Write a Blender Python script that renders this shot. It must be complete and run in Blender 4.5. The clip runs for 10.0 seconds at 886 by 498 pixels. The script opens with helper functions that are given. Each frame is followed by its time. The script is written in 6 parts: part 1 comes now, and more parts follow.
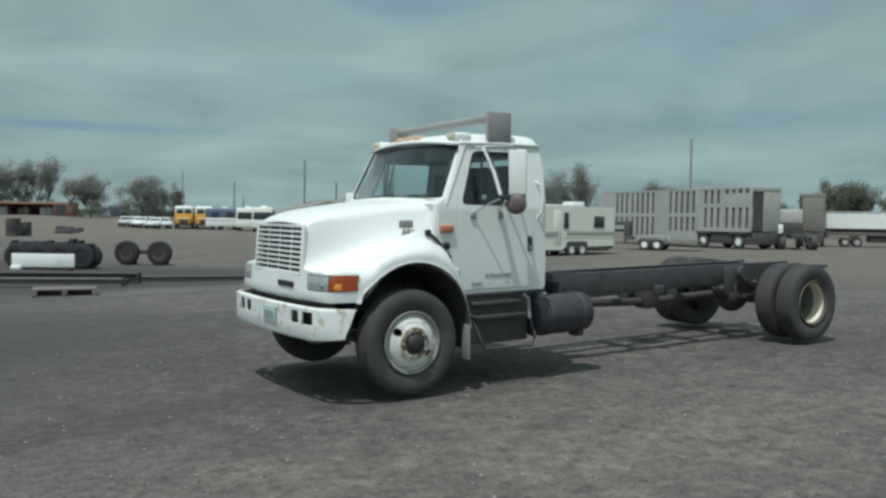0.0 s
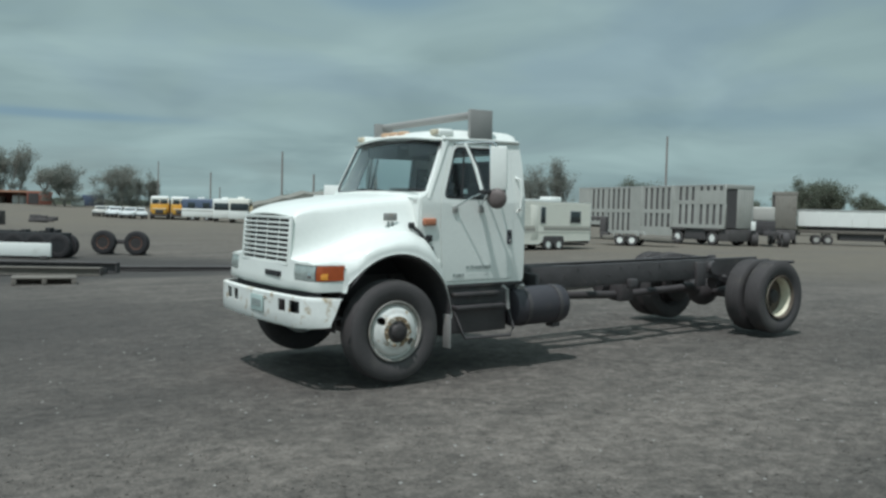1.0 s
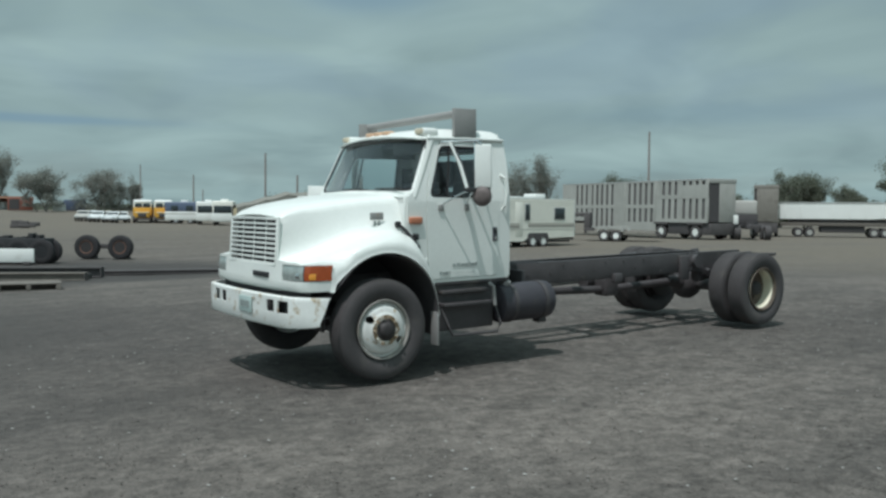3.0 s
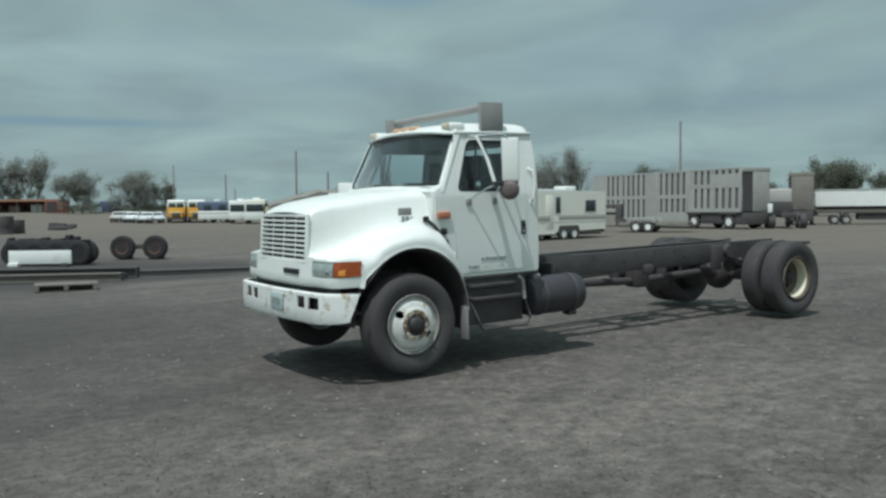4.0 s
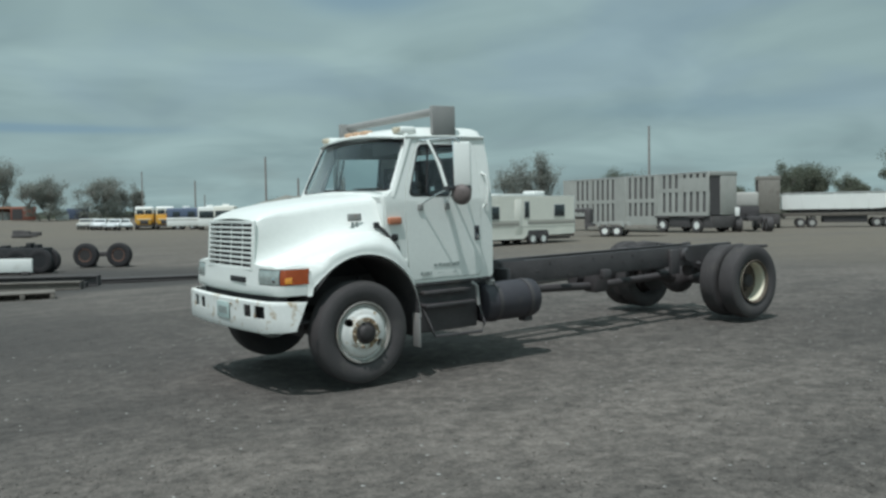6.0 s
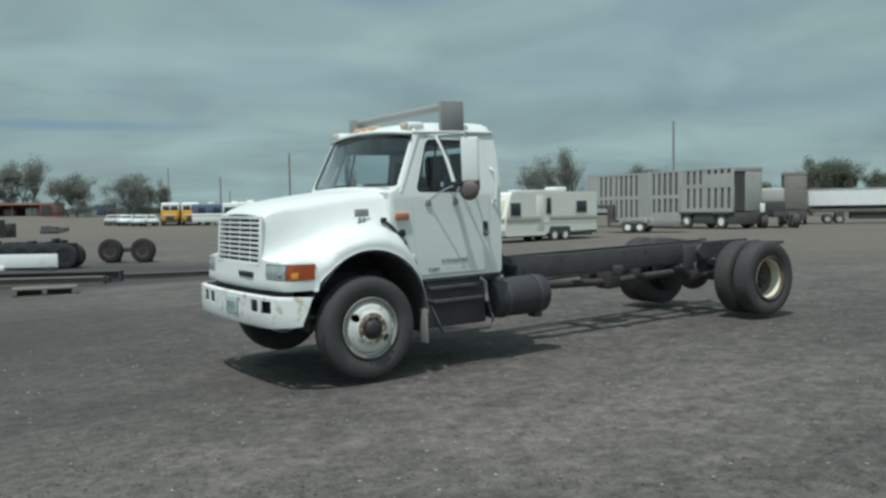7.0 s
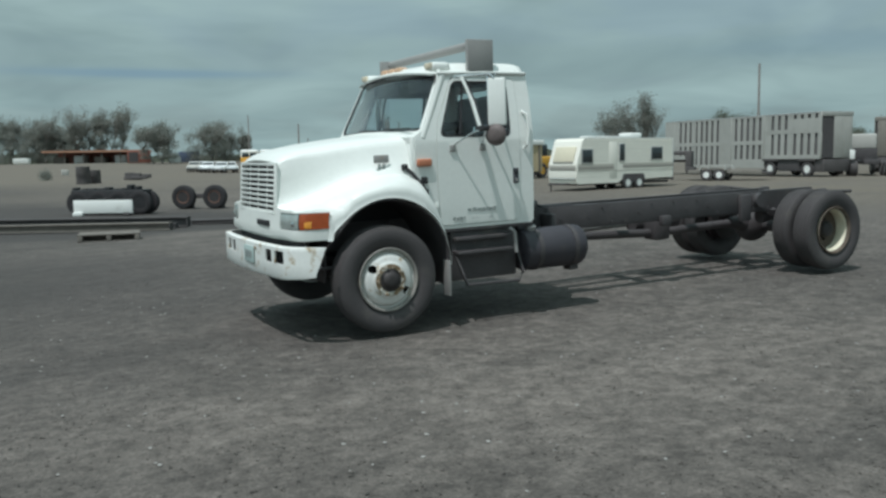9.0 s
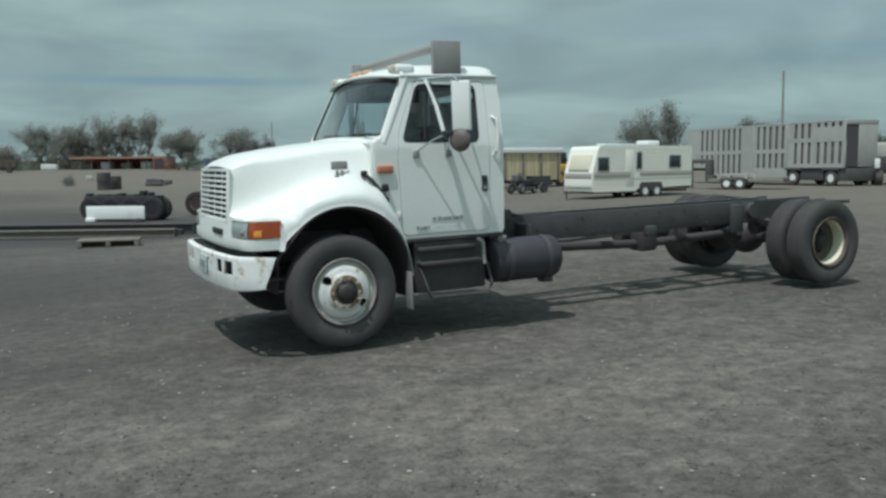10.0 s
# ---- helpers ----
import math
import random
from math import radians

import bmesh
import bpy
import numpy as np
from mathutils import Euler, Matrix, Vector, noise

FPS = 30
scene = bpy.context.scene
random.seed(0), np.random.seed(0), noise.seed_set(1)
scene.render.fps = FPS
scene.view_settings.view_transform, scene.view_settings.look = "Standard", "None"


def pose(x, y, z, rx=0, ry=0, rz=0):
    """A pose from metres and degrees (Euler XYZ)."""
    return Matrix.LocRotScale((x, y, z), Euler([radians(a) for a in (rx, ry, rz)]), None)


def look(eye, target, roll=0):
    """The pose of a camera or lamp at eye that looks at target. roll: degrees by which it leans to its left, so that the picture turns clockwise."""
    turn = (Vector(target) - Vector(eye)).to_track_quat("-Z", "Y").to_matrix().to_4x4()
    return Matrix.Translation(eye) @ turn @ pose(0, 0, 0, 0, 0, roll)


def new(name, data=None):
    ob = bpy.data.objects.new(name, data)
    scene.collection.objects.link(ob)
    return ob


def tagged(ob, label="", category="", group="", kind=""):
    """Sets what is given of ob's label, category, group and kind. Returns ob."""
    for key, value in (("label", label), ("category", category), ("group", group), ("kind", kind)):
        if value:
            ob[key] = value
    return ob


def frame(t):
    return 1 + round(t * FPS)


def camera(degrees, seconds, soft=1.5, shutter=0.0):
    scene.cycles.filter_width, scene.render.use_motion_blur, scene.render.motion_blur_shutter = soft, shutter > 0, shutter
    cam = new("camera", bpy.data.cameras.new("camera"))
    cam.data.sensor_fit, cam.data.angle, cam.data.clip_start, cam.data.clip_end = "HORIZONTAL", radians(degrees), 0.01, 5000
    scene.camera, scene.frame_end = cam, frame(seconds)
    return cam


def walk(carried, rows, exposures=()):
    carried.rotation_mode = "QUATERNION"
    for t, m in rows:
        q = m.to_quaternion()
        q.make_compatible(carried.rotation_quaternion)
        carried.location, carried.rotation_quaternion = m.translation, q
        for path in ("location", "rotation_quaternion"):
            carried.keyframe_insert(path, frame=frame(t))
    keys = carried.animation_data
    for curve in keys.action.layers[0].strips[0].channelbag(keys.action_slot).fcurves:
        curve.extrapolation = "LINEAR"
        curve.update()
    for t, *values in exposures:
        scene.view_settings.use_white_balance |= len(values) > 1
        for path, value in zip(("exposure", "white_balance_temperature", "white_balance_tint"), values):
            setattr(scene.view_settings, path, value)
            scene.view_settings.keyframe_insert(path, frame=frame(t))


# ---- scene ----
cam = camera(54.2, 10.0, soft=2.7)
PATH = [
    (0, (-3.978, -7.887, 1.726), (-2.903, -6.204, 1.627), -0.2),
    (0.5, (-4.064, -8.019, 1.736), (-2.951, -6.36, 1.642), -1.1),
    (1, (-4.185, -8.101, 1.73), (-3.065, -6.448, 1.616), 0.5),
    (1.5, (-4.23, -8.132, 1.73), (-3.106, -6.482, 1.61), -0.2),
    (2, (-4.252, -8.158, 1.727), (-3.143, -6.498, 1.613), -0.5),
    (2.2, (-4.253, -8.155, 1.724), (-3.13, -6.505, 1.608), -0.3),
    (3.5, (-4.23, -8.154, 1.729), (-3.079, -6.523, 1.613), -0.5),
    (4, (-4.226, -8.181, 1.725), (-3.138, -6.508, 1.597), -1.6),
    (4.5, (-4.229, -8.184, 1.725), (-3.137, -6.516, 1.563), -2.3),
    (5, (-4.213, -8.171, 1.735), (-3.12, -6.5, 1.621), -3.2),
    (5.5, (-4.09, -8.167, 1.728), (-2.955, -6.526, 1.588), -1.7),
    (5.7, (-4.024, -8.152, 1.719), (-2.875, -6.52, 1.595), -1.6),
    (6.8, (-3.868, -8.281, 1.717), (-2.776, -6.61, 1.597), -2.5),
    (7, (-3.817, -8.256, 1.706), (-2.724, -6.585, 1.581), -1.9),
    (7.5, (-3.73, -8.278, 1.701), (-2.663, -6.591, 1.579), -2.0),
    (8, (-3.591, -8.273, 1.694), (-2.562, -6.566, 1.53), -1.3),
    (8.5, (-3.403, -8.235, 1.684), (-2.4, -6.517, 1.479), -2.0),
    (9, (-3.148, -8.16, 1.673), (-2.221, -6.404, 1.433), -2.0),
    (9.5, (-2.872, -8.139, 1.687), (-1.986, -6.356, 1.498), -2.8),
    (10, (-2.469, -8.084, 1.64), (-1.592, -6.3, 1.419), -1.8),
]
EXPOSURES = [(0, 0.22, 5960, 8.5), (10, 0.22, 5960, 8.5)]
# the truck stands on a slight slope; the path is given in its own level
TILT = pose(0, 0, 0, 0.258, -1.343, 0)
walk(cam, [(t, TILT @ look(eye, target, roll)) for t, eye, target, roll in PATH], EXPOSURES)

# ---- world and sun ----
SUN_FROM = Vector((-0.40, -0.21, 1.0)).normalized()
SUN_UP = math.asin(SUN_FROM.z)
world = bpy.data.worlds.new("sky")
scene.world = world
world.use_nodes = True
wt = world.node_tree
wt.nodes.clear()
w_out = wt.nodes.new("ShaderNodeOutputWorld")
w_bg = wt.nodes.new("ShaderNodeBackground")
w_sky = wt.nodes.new("ShaderNodeTexSky")
w_sky.sky_type = "NISHITA"
w_sky.sun_disc = False
w_sky.sun_elevation = SUN_UP
w_sky.sun_rotation = math.atan2(SUN_FROM.x, SUN_FROM.y)
w_sky.dust_density = 2.5
w_co = wt.nodes.new("ShaderNodeTexCoord")
w_map = wt.nodes.new("ShaderNodeMapping")
w_map.inputs["Scale"].default_value = (1.0, 1.0, 0.0)
w_map.inputs["Location"].default_value = (3.4, 1.7, 0.0)
w_n1 = wt.nodes.new("ShaderNodeTexNoise")
w_n1.inputs["Scale"].default_value = 1.0
w_n1.inputs["Detail"].default_value = 5.0
w_n1.inputs["Roughness"].default_value = 0.5
w_n1.inputs["Distortion"].default_value = 0.4
w_r1 = wt.nodes.new("ShaderNodeValToRGB")
w_r1.color_ramp.elements[0].position = 0.36
w_r1.color_ramp.elements[0].color = (0.0, 0.0, 0.0, 1)
w_r1.color_ramp.elements[1].position = 0.52
w_r1.color_ramp.elements[1].color = (1, 1, 1, 1)
w_n2 = wt.nodes.new("ShaderNodeTexNoise")
w_n2.inputs["Scale"].default_value = 1.2
w_n2.inputs["Detail"].default_value = 3.5
w_n2.inputs["Distortion"].default_value = 0.6
w_r2 = wt.nodes.new("ShaderNodeValToRGB")
w_r2.color_ramp.elements[0].position = 0.32
w_r2.color_ramp.elements[0].color = (2.94, 3.92, 3.79, 1)
w_r2.color_ramp.elements[1].position = 0.68
w_r2.color_ramp.elements[1].color = (4.18, 5.42, 5.09, 1)
w_mix = wt.nodes.new("ShaderNodeMix")
w_mix.data_type = "RGBA"
w_am = wt.nodes.new("ShaderNodeMath")
w_am.operation = "MULTIPLY_ADD"
w_am.inputs[1].default_value = 0.27
w_am.inputs[2].default_value = 0.73
link = wt.links.new
# clouds lie on a flat layer overhead
w_sep = wt.nodes.new("ShaderNodeSeparateXYZ")
link(w_co.outputs["Generated"], w_sep.inputs[0])
w_up = wt.nodes.new("ShaderNodeMath")
w_up.operation = "MAXIMUM"
w_up.inputs[1].default_value = 0.0
link(w_sep.outputs["Z"], w_up.inputs[0])
w_off = wt.nodes.new("ShaderNodeMath")
w_off.operation = "ADD"
w_off.inputs[1].default_value = 0.16
link(w_up.outputs["Value"], w_off.inputs[0])
w_div = wt.nodes.new("ShaderNodeVectorMath")
w_div.operation = "DIVIDE"
w_cmb = wt.nodes.new("ShaderNodeCombineXYZ")
link(w_off.outputs["Value"], w_cmb.inputs["X"])
link(w_off.outputs["Value"], w_cmb.inputs["Y"])
w_cmb.inputs["Z"].default_value = 1.0
link(w_co.outputs["Generated"], w_div.inputs[0])
link(w_cmb.outputs["Vector"], w_div.inputs[1])
link(w_div.outputs["Vector"], w_map.inputs["Vector"])
link(w_map.outputs["Vector"], w_n1.inputs["Vector"])
link(w_map.outputs["Vector"], w_n2.inputs["Vector"])
link(w_n1.outputs["Fac"], w_r1.inputs["Fac"])
link(w_n2.outputs["Fac"], w_r2.inputs["Fac"])
link(w_r1.outputs["Color"], w_am.inputs[0])
link(w_am.outputs["Value"], w_mix.inputs["Factor"])
link(w_sky.outputs["Color"], w_mix.inputs["A"])
link(w_r2.outputs["Color"], w_mix.inputs["B"])
# small clear gaps in the cloud: a thin streak low down and a patch higher up (azimuth, half width, height, half height)
def sky_math(op, a, b=None, c=None):
    k = wt.nodes.new("ShaderNodeMath")
    k.operation = op
    for i, v in enumerate((a, b, c)):
        if isinstance(v, (int, float)):
            k.inputs[i].default_value = v
        elif v is not None:
            link(v, k.inputs[i])
    return k.outputs["Value"]


az = sky_math("ARCTAN2", w_sep.outputs["X"], w_sep.outputs["Y"])
warp = sky_math("MULTIPLY_ADD", w_n2.outputs["Fac"], 0.9, -0.45)
gap = None
for a0, aw, z0, zw, deep in ((9.5, 7.0, 0.0945, 0.0048, 0.7), (30.0, 4.5, 0.242, 0.020, 0.65), (52.0, 8.0, 0.110, 0.012, 0.3)):
    da = sky_math("DIVIDE", sky_math("SUBTRACT", az, radians(a0)), radians(aw))
    dz = sky_math("ADD", sky_math("DIVIDE", sky_math("SUBTRACT", w_sep.outputs["Z"], z0), zw), warp)
    r2 = sky_math("ADD", sky_math("MULTIPLY", da, da), sky_math("MULTIPLY", dz, dz))
    m = sky_math("DIVIDE", deep, sky_math("ADD", sky_math("MULTIPLY", r2, r2), 1.0))
    gap = m if gap is None else sky_math("MAXIMUM", gap, m)
w_gap = wt.nodes.new("ShaderNodeMix")
w_gap.data_type = "RGBA"
w_gap.inputs["B"].default_value = (2.35, 3.55, 4.3, 1)
link(gap, w_gap.inputs["Factor"])
link(w_mix.outputs["Result"], w_gap.inputs["A"])
# thin cloud glows around the sun
w_dot = wt.nodes.new("ShaderNodeVectorMath")
w_dot.operation = "DOT_PRODUCT"
link(w_co.outputs["Generated"], w_dot.inputs[0])
w_dot.inputs[1].default_value = SUN_FROM
toward = sky_math("MAXIMUM", w_dot.outputs["Value"], 0.0)
glow = sky_math("MULTIPLY_ADD", sky_math("MULTIPLY", toward, toward), 0.95, 1.0)
w_glow = wt.nodes.new("ShaderNodeVectorMath")
w_glow.operation = "SCALE"
link(w_gap.outputs["Result"], w_glow.inputs[0])
link(glow, w_glow.inputs["Scale"])
link(w_glow.outputs["Vector"], w_bg.inputs["Color"])
link(w_bg.outputs["Background"], w_out.inputs["Surface"])
w_bg.inputs["Strength"].default_value = 0.072

sun = new("sun", bpy.data.lights.new("sun", "SUN"))
sun.data.energy = 2.45
sun.data.angle = radians(0.6)
sun.data.color = (1.0, 0.96, 0.9)
sun.matrix_basis = look(SUN_FROM * 50, (0, 0, 0))


# ---- materials ----
def mat(name, base, rough=0.5, metal=0.0, var=0.12, scale=6.0, bump=0.05, bscale=80.0, dirt=None, amount=0.5, dscale=3.0,
        coat=0.0, random_tint=0.0, sharp=0.12):
    """A surface with tone variation at two scales, fine relief and, with dirt, stains of a second colour."""
    m = bpy.data.materials.new(name)
    m.use_nodes = True
    t = m.node_tree
    b = t.nodes["Principled BSDF"]
    co = t.nodes.new("ShaderNodeTexCoord")
    n1 = t.nodes.new("ShaderNodeTexNoise")
    n1.inputs["Scale"].default_value = scale
    n1.inputs["Detail"].default_value = 6
    n2 = t.nodes.new("ShaderNodeTexNoise")
    n2.inputs["Scale"].default_value = bscale
    n2.inputs["Detail"].default_value = 3
    t.links.new(co.outputs["Object"], n1.inputs["Vector"])
    t.links.new(co.outputs["Object"], n2.inputs["Vector"])
    add = t.nodes.new("ShaderNodeMath")
    add.operation = "ADD"
    t.links.new(n1.outputs["Fac"], add.inputs[0])
    t.links.new(n2.outputs["Fac"], add.inputs[1])
    ramp = t.nodes.new("ShaderNodeMapRange")
    ramp.inputs["From Min"].default_value = 0.6
    ramp.inputs["From Max"].default_value = 1.4
    ramp.inputs["To Min"].default_value = 1 - var
    ramp.inputs["To Max"].default_value = 1 + var
    t.links.new(add.outputs[0], ramp.inputs["Value"])
    tone = t.nodes.new("ShaderNodeVectorMath")
    tone.operation = "SCALE"
    tone.inputs[0].default_value = base[:3]
    t.links.new(ramp.outputs["Result"], tone.inputs["Scale"])
    col = tone.outputs["Vector"]
    if random_tint:
        info = t.nodes.new("ShaderNodeObjectInfo")
        rr = t.nodes.new("ShaderNodeMapRange")
        rr.inputs["To Min"].default_value = 1 - random_tint
        rr.inputs["To Max"].default_value = 1 + random_tint
        t.links.new(info.outputs["Random"], rr.inputs["Value"])
        tv = t.nodes.new("ShaderNodeVectorMath")
        tv.operation = "SCALE"
        t.links.new(col, tv.inputs[0])
        t.links.new(rr.outputs["Result"], tv.inputs["Scale"])
        col = tv.outputs["Vector"]
    if dirt:
        n3 = t.nodes.new("ShaderNodeTexNoise")
        n3.inputs["Scale"].default_value = dscale
        n3.inputs["Detail"].default_value = 8
        n3.inputs["Roughness"].default_value = 0.65
        t.links.new(co.outputs["Object"], n3.inputs["Vector"])
        r3 = t.nodes.new("ShaderNodeMapRange")
        r3.inputs["From Min"].default_value = 1 - amount
        r3.inputs["From Max"].default_value = 1 - amount + sharp
        t.links.new(n3.outputs["Fac"], r3.inputs["Value"])
        mx = t.nodes.new("ShaderNodeMix")
        mx.data_type = "RGBA"
        mx.inputs["B"].default_value = (*dirt[:3], 1)
        t.links.new(r3.outputs["Result"], mx.inputs["Factor"])
        t.links.new(col, mx.inputs["A"])
        col = mx.outputs["Result"]
    t.links.new(col, b.inputs["Base Color"])
    b.inputs["Roughness"].default_value = rough
    b.inputs["Metallic"].default_value = metal
    if coat:
        b.inputs["Coat Weight"].default_value = coat
        b.inputs["Coat Roughness"].default_value = 0.08
    if bump:
        bp = t.nodes.new("ShaderNodeBump")
        bp.inputs["Strength"].default_value = bump
        bp.inputs["Distance"].default_value = 0.01
        t.links.new(n2.outputs["Fac"], bp.inputs["Height"])
        t.links.new(bp.outputs["Normal"], b.inputs["Normal"])
    return m


def glass_mat(name, tint, rough=0.02):
    m = bpy.data.materials.new(name)
    m.use_nodes = True
    b = m.node_tree.nodes["Principled BSDF"]
    b.inputs["Base Color"].default_value = (*tint, 1)
    b.inputs["Roughness"].default_value = rough
    b.inputs["Transmission Weight"].default_value = 1.0
    b.inputs["IOR"].default_value = 1.45
    return m


WHITE = mat("white_truck_paint", (0.78, 0.80, 0.765), 0.45, var=0.04, scale=1.6, bump=0.015, bscale=25, coat=0.22,
            dirt=(0.60, 0.585, 0.53), amount=0.30, dscale=2.2, sharp=0.3)
BUMPER = mat("chipped_white_bumper", (0.79, 0.80, 0.77), 0.45, var=0.06, scale=3, bump=0.05, bscale=30,
             dirt=(0.38, 0.28, 0.15), amount=0.435, dscale=7.5, sharp=0.11)
RIM = mat("rusty_white_rim", (0.72, 0.72, 0.69), 0.5, var=0.08, scale=5, bump=0.06, bscale=40,
          dirt=(0.34, 0.23, 0.10), amount=0.45, dscale=7.0, sharp=0.10)
RIM_IN = mat("pale_cream_rim", (0.74, 0.70, 0.55), 0.5, var=0.08, scale=5, bump=0.06, bscale=40,
             dirt=(0.30, 0.22, 0.11), amount=0.38, dscale=6.0, sharp=0.12)
FLANGE = mat("grey_brown_flange", (0.27, 0.255, 0.235), 0.6, var=0.2, scale=5, bump=0.08, dirt=(0.55, 0.50, 0.40), amount=0.45, dscale=4, sharp=0.2)
RUST = mat("rusty_steel", (0.24, 0.17, 0.10), 0.75, var=0.3, scale=9, bump=0.25, bscale=60, dirt=(0.62, 0.60, 0.54), amount=0.52, dscale=14, sharp=0.1)
HUB = mat("greasy_hub", (0.042, 0.037, 0.037), 0.65, 0.1, var=0.3, bump=0.2)
RUBBER = mat("dusty_tyre_rubber", (0.066, 0.060, 0.061), 0.82, var=0.22, scale=4, bump=0.15, bscale=90,
             dirt=(0.105, 0.096, 0.085), amount=0.47, dscale=3.5, sharp=0.3)
BLACK = mat("black_chassis_paint", (0.066, 0.060, 0.062), 0.6, var=0.3, scale=5, bump=0.12, bscale=60,
            dirt=(0.12, 0.105, 0.09), amount=0.43, dscale=3.0, sharp=0.25)
TANK_BLACK = mat("black_tank_paint", (0.044, 0.041, 0.049), 0.55, var=0.2, scale=4, bump=0.05, dirt=(0.08, 0.07, 0.06), amount=0.40, dscale=3, sharp=0.25)
DUSTY = mat("dusty_black_liner", (0.060, 0.055, 0.057), 0.85, var=0.3, scale=4, bump=0.15, dirt=(0.11, 0.10, 0.09), amount=0.45, dscale=3, sharp=0.3)
PLASTIC = mat("black_plastic", (0.03, 0.03, 0.032), 0.5, var=0.15, bump=0.05)
SEAL = mat("rubber_seal", (0.018, 0.018, 0.02), 0.7, var=0.1, bump=0.03)
CABIN = mat("dark_cab_lining", (0.055, 0.055, 0.065), 0.85, var=0.15, bump=0.1)
SEAT = mat("grey_seat_vinyl", (0.10, 0.10, 0.115), 0.7, var=0.15, bump=0.1)
GREYMETAL = mat("dull_grey_steel", (0.30, 0.295, 0.285), 0.6, 0.15, var=0.1, scale=4, bump=0.06, dirt=(0.30, 0.24, 0.19), amount=0.36, dscale=6)
CHROME = mat("worn_chrome", (0.72, 0.73, 0.74), 0.16, 1.0, var=0.06, bump=0.01)
ALU = mat("weathered_aluminium", (0.46, 0.47, 0.47), 0.45, 0.55, var=0.12, scale=2, bump=0.04, dirt=(0.30, 0.30, 0.29), amount=0.45, dscale=1.2, sharp=0.3)
AMBERGLINT = mat("amber_lens_glint", (0.85, 0.36, 0.05), 0.2, var=0.1, bump=0.05, coat=0.5)
AMBER = mat("amber_lens", (0.40, 0.080, 0.02), 0.22, var=0.12, scale=30, bump=0.1, bscale=120, coat=0.5)
SUNBLEACHED = mat("sun_bleached_lens", (0.62, 0.55, 0.42), 0.4, var=0.1, scale=30, bump=0.1)
PALELAMP = mat("faded_pale_orange_lens", (0.66, 0.43, 0.28), 0.4, var=0.1, scale=30, bump=0.1)
CONVEX = mat("brown_grey_mirror_shell", (0.13, 0.105, 0.10), 0.6, var=0.2, scale=8, bump=0.05)
ORANGE = mat("faded_orange_lens", (0.46, 0.18, 0.10), 0.4, var=0.1, scale=30, bump=0.1)
LENS = mat("hazy_headlamp_lens", (0.42, 0.47, 0.45), 0.18, 0.3, var=0.25, scale=14, bump=0.3, bscale=50, coat=0.6)
PLATE = mat("pale_plate", (0.45, 0.55, 0.53), 0.5, var=0.1, bump=0.05)
INK = mat("faded_grey_lettering", (0.28, 0.31, 0.30), 0.6, var=0.25, scale=20, bump=0)
GLASS = glass_mat("tinted_glass", (0.76, 0.83, 0.84))
MIRROR_GLASS = mat("mirror_glass", (0.9, 0.9, 0.9), 0.03, 1.0, var=0.0, bump=0)
VANWHITE = mat("chalky_white_paint", (0.80, 0.81, 0.78), 0.5, var=0.05, scale=1, bump=0.02, dirt=(0.5, 0.48, 0.43), amount=0.36, dscale=0.8, sharp=0.3)
DARKBROWN = mat("dark_brown_steel", (0.11, 0.085, 0.065), 0.75, var=0.3, scale=9, bump=0.25, bscale=60)
PALE_STONE = mat("pale_stone", (0.36, 0.35, 0.33), 0.9, var=0.3, scale=9, bump=0.1)


